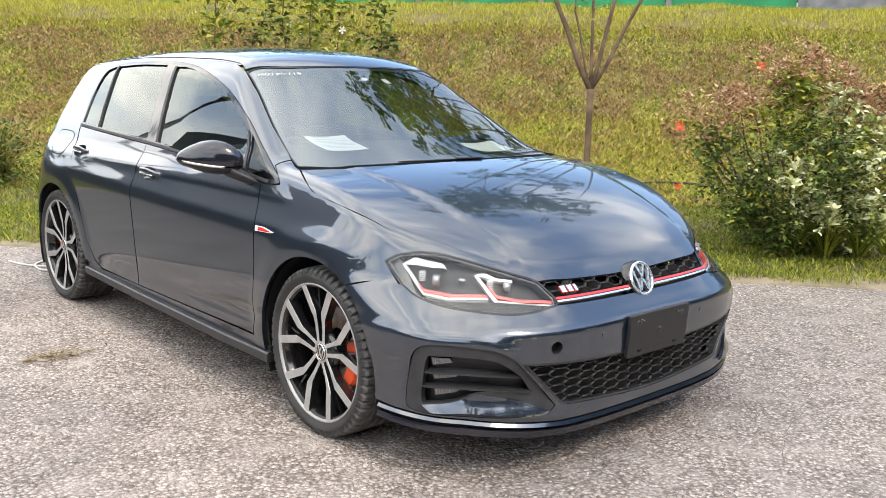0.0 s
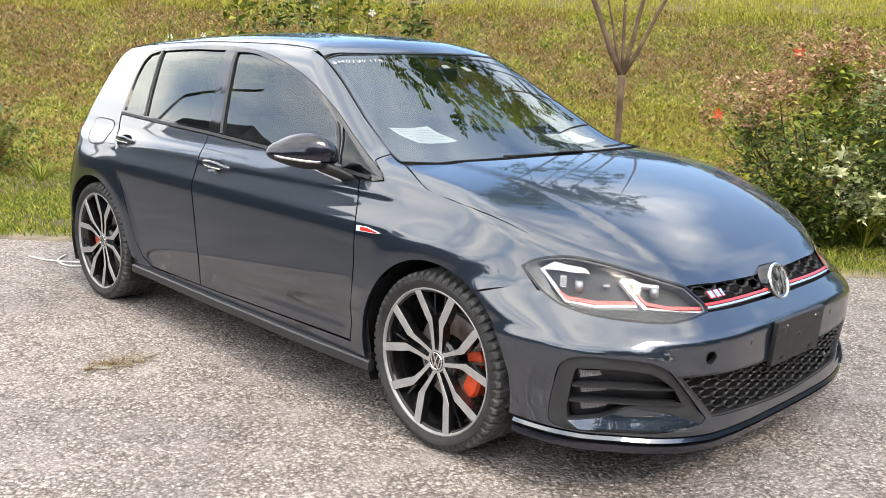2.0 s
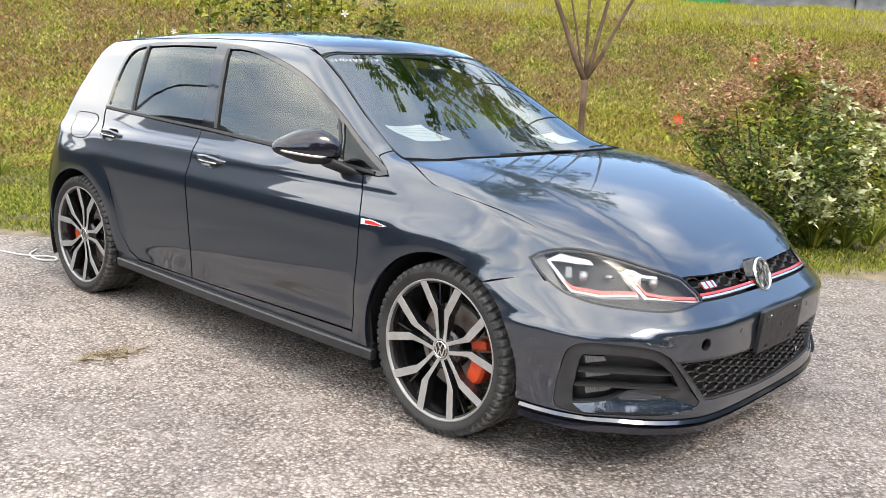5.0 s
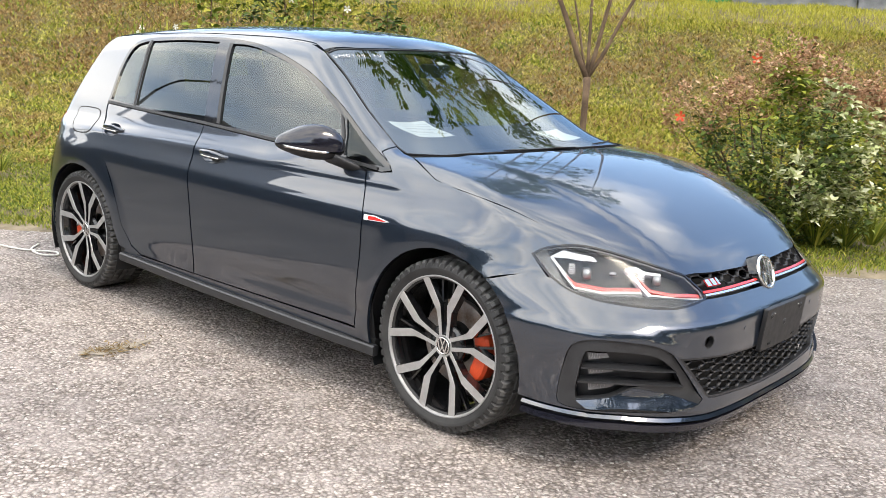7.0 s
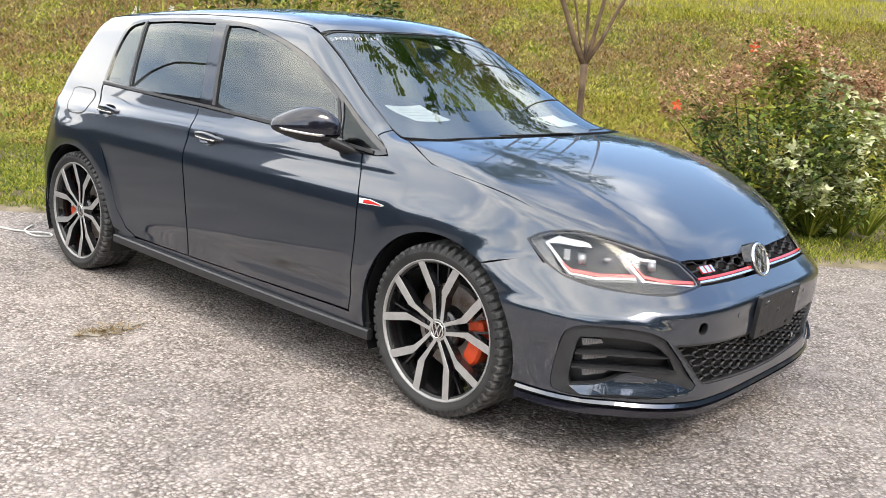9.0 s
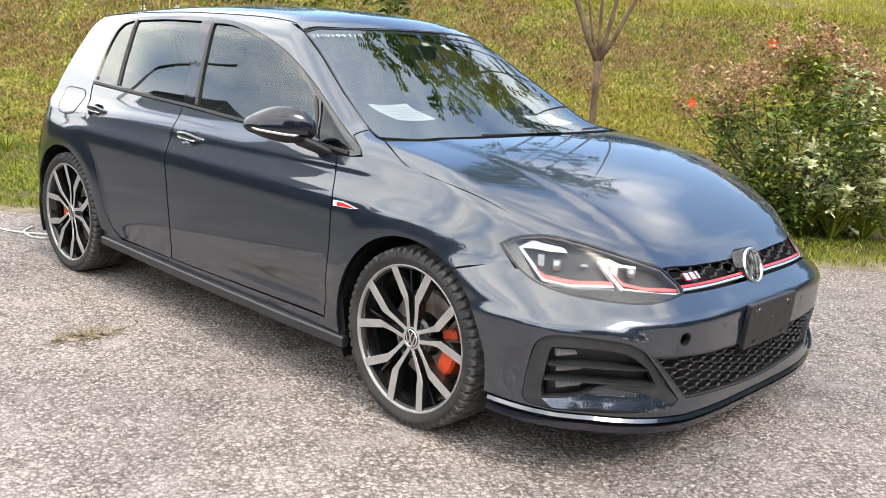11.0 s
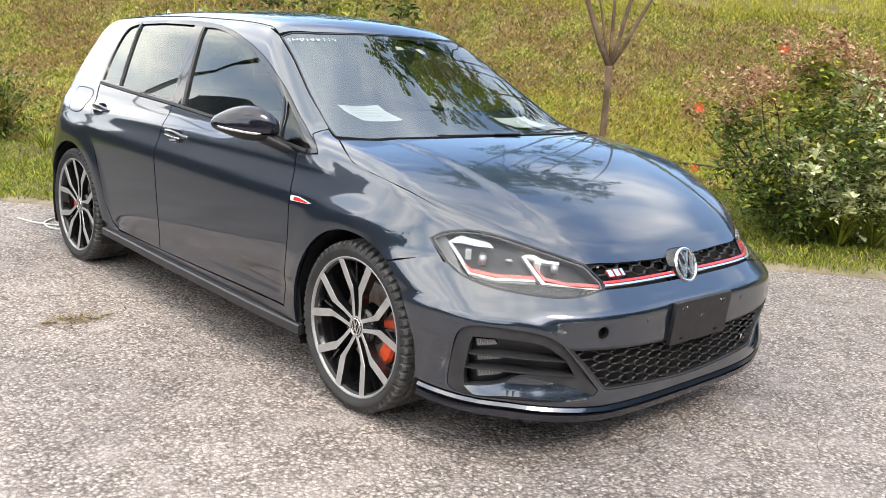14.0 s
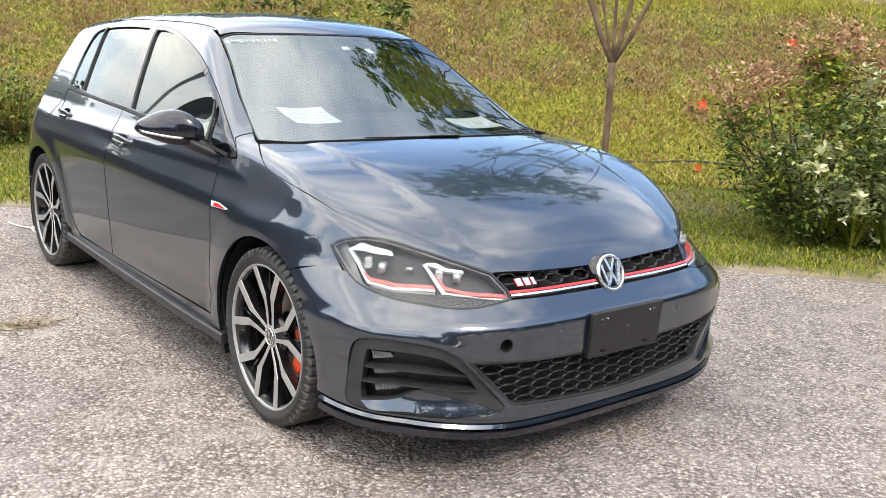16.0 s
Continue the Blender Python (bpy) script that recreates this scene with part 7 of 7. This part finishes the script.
clumps = ((-0.62, 4.70, 0.13, 18), (-0.36, 4.45, 0.18, 40), (-0.05, 4.20, 0.18, 42), (0.20, 4.60, 0.15, 24), (-0.14, 5.00, 0.15, 22), (-0.45, 5.20, 0.11, 9),
          (0.10, 3.70, 0.18, 36), (0.50, 3.65, 0.18, 38), (0.92, 3.55, 0.17, 36), (-0.35, 3.90, 0.15, 22), (-0.48, 2.85, 0.14, 12), (-0.15, 2.75, 0.16, 14), (0.30, 2.95, 0.16, 16))
where = []
for a, z, r, count in clumps:
    hub = in_crown(a, z, rnd.uniform(-0.3, 0.3))
    limb_end = min((in_crown(*q) for _, _, q in boughs), key=lambda p: (p - hub).length)
    part("twig", tube(bent(tuple(limb_end), tuple(hub), 0.05, 5, 0.02), [0.010, 0.009, 0.007, 0.006, 0.005, 0.003], 5), BARK, tree)
    where.append(np.array(hub) + rnd.normal(0, 1, (int(count * 1.15), 3)) * (r, r, r * 0.7))
fv, ff = fronds(np.concatenate(where), 8, 0.25)
tagged(part("crown", arrays("crown", fv, ff), LEAF_CROWN, tree, "feathery drooping leaves"), kind="stuff")
few = np.array([(3.25, 1.05, 1.70), (3.28, 1.0, 1.82), (3.36, 0.9, 1.90), (3.22, 1.1, 1.88)])
foliage(tree, "low_shoots", np.repeat(few, 9, 0) + rnd.normal(0, 0.045, (36, 3)), 0.03, 0.06, 0.5, LUSH)

# leafy plants behind the car
for k, (x, y, z) in enumerate(((1.06, 2.45, 1.62), (1.22, 2.27, 1.95), (1.49, 1.95, 1.85), (1.71, 1.70, 1.80), (0.86, 2.68, 1.95), (1.36, 2.10, 1.90))):
    plant = thing("leafy_plant", "tall leafy stem with yellow-green and dark leaves behind the car", "plant", "plants behind the car")
    base = (x + random.uniform(-0.1, 0.1), y + random.uniform(-0.1, 0.1), float(bank_h(np.array((x, y, 0.0)) @ N_B)) - 0.02)
    top = (x, y, z)
    line = bent(base, top, 0.0, 8, 0.03)
    part("stem", tube(line, [0.013 - 0.0012 * i for i in range(9)], 6), BARK, plant)
    along = np.array([line[i] for i in rnd.integers(3, 9, 120)])
    shoot = along + rnd.normal(0, 0.075, along.shape) * (1, 1, 0.9)
    foliage(plant, "leaves", np.repeat(shoot, 5, 0) + rnd.normal(0, 0.03, (600, 3)), 0.045, 0.10, 0.42, LEAF_GREEN if k in (0, 1, 3) else LUSH)
    if k in (1, 2):
        flower(plant, (x + 0.02, y - 0.03, z - 0.30 + 0.05 * k), 0.028, PETAL_WHITE)
    if k in (2, 4):
        foliage(plant, "yellow_leaves", shoot[:14] + (0, 0, -0.05), 0.04, 0.07, 0.5, BLADES)
for k, (x, y, z) in enumerate(((0.60, 3.28, 1.10), (0.74, 3.12, 1.12), (0.88, 2.98, 1.02))):
    lily = thing("lily_plant", "spiky lily plant with white flowers behind the car", "plant", "lilies behind the car")
    straps(lily, (x, y, z - 0.30), 26, 0.62, 0.034, LUSH, 1.3, 0.35)
    part("stalk", tube([(x, y, 0.05), (x, y, z - 0.25), (x + 0.03, y - 0.02, z + 0.32)], [0.02, 0.018, 0.006], 6), LEAF_GREEN, lily)
    for j in range(3):
        flower(lily, (x + 0.03 + random.uniform(-0.05, 0.05), y - 0.02 + random.uniform(-0.05, 0.05), z + 0.26 + 0.04 * j), 0.022, PETAL_WHITE)

# dead leaves in a patch of sand
litter = thing("leaf_litter", "few brown dead leaves in a sandy patch on gravel", "litter", kind="stuff")
spots = np.stack([-1.31 + rnd.normal(0, 0.085, 170), 0.27 + rnd.normal(0, 0.040, 170), 0.008 + 0.004 * rnd.uniform(0, 1, 170)], -1)
lv, lf = leaves(spots, rnd.uniform(0.015, 0.05, 170), rnd.uniform(0.004, 0.012, 170), 0.0, 0.0)
lv[:, 2] = np.clip(lv[:, 2], 0.005, 0.018)
tagged(part("dead_leaves", arrays("dead_leaves", lv, lf), LITTER, litter), kind="stuff")

# shrub and long grass at the foot of the bank
wild = thing("wild_shrub", "dark wild shrub with long arching grass", "shrub")
c = np.array((0.02, 6.35, 0.14))
p = c + rnd.normal(0, 1, (900, 3)) * (0.26, 0.26, 0.22) + (0, 0, 0.28)
p[:, 2] = np.maximum(p[:, 2], 0.12)
foliage(wild, "foliage", np.repeat(p, 5, 0) + rnd.normal(0, 0.03, (4500, 3)), 0.04, 0.08, 0.35, LEAF_GREEN)
for at in ((0.15, 6.15, 0.2), (-0.15, 6.0, 0.2), (0.3, 6.3, 0.2)):
    straps(wild, at, 46, 0.85, 0.012, BLADES, 1.2, 0.7)
for at in ((-0.35, 5.3, 0.12), (0.25, 5.05, 0.14), (-0.75, 5.1, 0.1)):
    tuft = thing("grass_tuft", "tuft of bright long grass at the foot of the bank", "grass", "grass tufts")
    straps(tuft, at, 70, 0.30, 0.009, LUSH, 1.1, 0.7)

# green hoarding with steel posts along the road
barrier = thing("road_fence", "green panel fence with grey steel posts along the road", "fence")
for k in range(-7, 9):
    a = np.array((11.12, 5.78, 0.0)) + k * 2.19 * np.array((0.652, -0.758, 0.0))
    b = a + 2.19 * np.array((0.652, -0.758, 0.0))
    z = 2.50
    post = bmesh.new()
    bmesh.ops.create_cube(post, size=1.0, matrix=Matrix.LocRotScale((a[0], a[1], z + 0.45), Euler((0, 0, radians(-49))), (0.09, 0.05, 1.0)))
    part("post", post, STEEL, barrier, smooth=False)
    m = (a + b) / 2 + 0.05 * N_B
    pan = bmesh.new()
    bmesh.ops.create_cube(pan, size=1.0, matrix=Matrix.LocRotScale((m[0], m[1], z + 0.11), Euler((0, 0, radians(-49.3))), (2.08, 0.025, 0.26)))
    part("panel", pan, FENCE_GREEN if k < 1 else STEEL, barrier, "green panel" if k < 1 else "grey steel panel", smooth=False)
    m = (a + b) / 2
    bar = bmesh.new()
    bmesh.ops.create_cube(bar, size=1.0, matrix=Matrix.LocRotScale((m[0], m[1], z + 0.36), Euler((0, 0, radians(-49.3))), (2.19, 0.03, 0.16)))
    part("rail", bar, STEEL, barrier, smooth=False)


# dark tree belt round the rest of the place, seen in the paint
def belt_tree(at, h, w, seed):
    r = np.random.default_rng(seed)
    ob = thing("far_tree", "dark leafy tree standing round the parking ground", "tree", "trees round the parking ground")
    at = (at[0], at[1], 2.55 if at[0] * N_B[0] + at[1] * N_B[1] > 12.4 else 0.0)
    part("trunk", tube([at, (at[0] + 0.1, at[1], at[2] + h * 0.4), (at[0], at[1], at[2] + h * 0.8)], [0.22, 0.16, 0.05], 8), BARK, ob)
    c = np.stack([r.normal(0, w * 0.33, 46), r.normal(0, w * 0.33, 46), h * (0.12 + 0.78 * r.uniform(0, 1, 46))], -1) + at
    p = np.repeat(c, 60, 0) + r.normal(0, w * 0.10, (len(c) * 60, 3))
    ln = r.uniform(0.45, 0.9, len(p))
    v, f = leaves(p, ln, ln * 0.5, 0.1, 0.2)
    tagged(part("crown", arrays("crown", v, f), LEAF_DARK, ob), kind="stuff")


for k in range(36):
    a = radians(10 * k + random.uniform(-3, 3))
    d = random.uniform(17, 22) + (12 if math.cos(a - radians(40.7)) > 0.3 else 0)
    belt_tree((d * math.cos(a), d * math.sin(a)), random.uniform(5.5, 8.0) * (0.46 if 80 < 10 * k < 135 else 0.36 if 80 < 10 * k < 225 else 1.3 if 225 < 10 * k < 295 else 0.9), random.uniform(4.2, 5.6), 100 + k)

# street lamp with a long arm
lamp = thing("street_lamp", "dark steel street lamp with a long curved arm", "lamp")
part("pole", tube([(-3.8, 9.5, 0), (-3.8, 9.5, 2.5), (-3.8, 9.5, 4.9)], [0.07, 0.06, 0.045], 10), STEEL, lamp)
part("arm", tube([(-3.8, 9.5, 4.85), (-3.8, 9.3, 5.2), (-3.8, 8.8, 5.42), (-3.8, 8.0, 5.5)], [0.045, 0.042, 0.038, 0.03], 8), STEEL, lamp)


# long dark store building beside the lot, seen in the flank
store = thing("store_building", "long low dark brown store building beside the lot", "building")
BRICK_DARK = mottled(mat("dark_wall", (0.055, 0.048, 0.042), 0.85), (0.038, 0.033, 0.029), (0.075, 0.066, 0.058), 1.6, relief=0.004)
for name, at, size in (("wall", (-7.1, 15.4, 1.05), (5.0, 25.0, 2.1)), ("roof", (-7.0, 15.3, 2.17), (5.7, 26.0, 0.14)), ("fascia", (-4.12, 15.3, 2.12), (0.05, 26.0, 0.22)), ("upper_storey", (-5.7, 8.7, 3.4), (2.6, 2.2, 2.44))):
    bm = bmesh.new()
    bmesh.ops.create_cube(bm, size=1.0, matrix=Matrix.LocRotScale(at, None, size))
    bmesh.ops.bevel(bm, geom=bm.edges[:], offset=0.012, segments=1, affect="EDGES")
    part(name, bm, BRICK_DARK if name == "wall" else ROAD, store, smooth=False)

# unseen dark sheet added so that the lower flank mirrors darker ground
sheet_edge = [(-2.35, 0.0), (-1.85, 1.2), (-1.40, 2.3), (-1.25, 3.0), (-1.7, 4.2), (-4.2, 7.6), (-4.2, 28.0), (-30.0, 28.0), (-30.0, -1.2), (-6.0, -1.5)]
DARK_SHEET = mottled(mat("dark_sheet", (0.05, 0.046, 0.042), 0.9), (0.10, 0.092, 0.085), (0.17, 0.157, 0.145), 3.0, relief=0.002)
tagged(part("driveway", raw("driveway", [(x, y, 0.005) for x, y in sheet_edge], [tuple(range(len(sheet_edge)))[::-1]]), DARK_SHEET), "unseen dark ground sheet added to darken what the flank mirrors", "driveway", kind="structure")

# overhead cable
cable = tagged(part("overhead_cable", tube([(-14.0, 11.6, 6.9), (-6, 6.0, 6.2), (0.6, 1.4, 6.0), (8, -3.7, 6.2), (15, -8.6, 6.9)], [0.0045] * 5, 6), BLACK), "thin black cable strung over the parking ground", "cable")
for x, y in ((-14.0, 11.6), (15.0, -8.6)):
    pole = thing("cable_pole", "grey steel pole carrying the overhead cable", "pole", "cable poles")
    part("shaft", tube([(x, y, 0), (x, y, 3.5), (x, y, 7.1)], [0.10, 0.09, 0.075], 10), STEEL, pole)
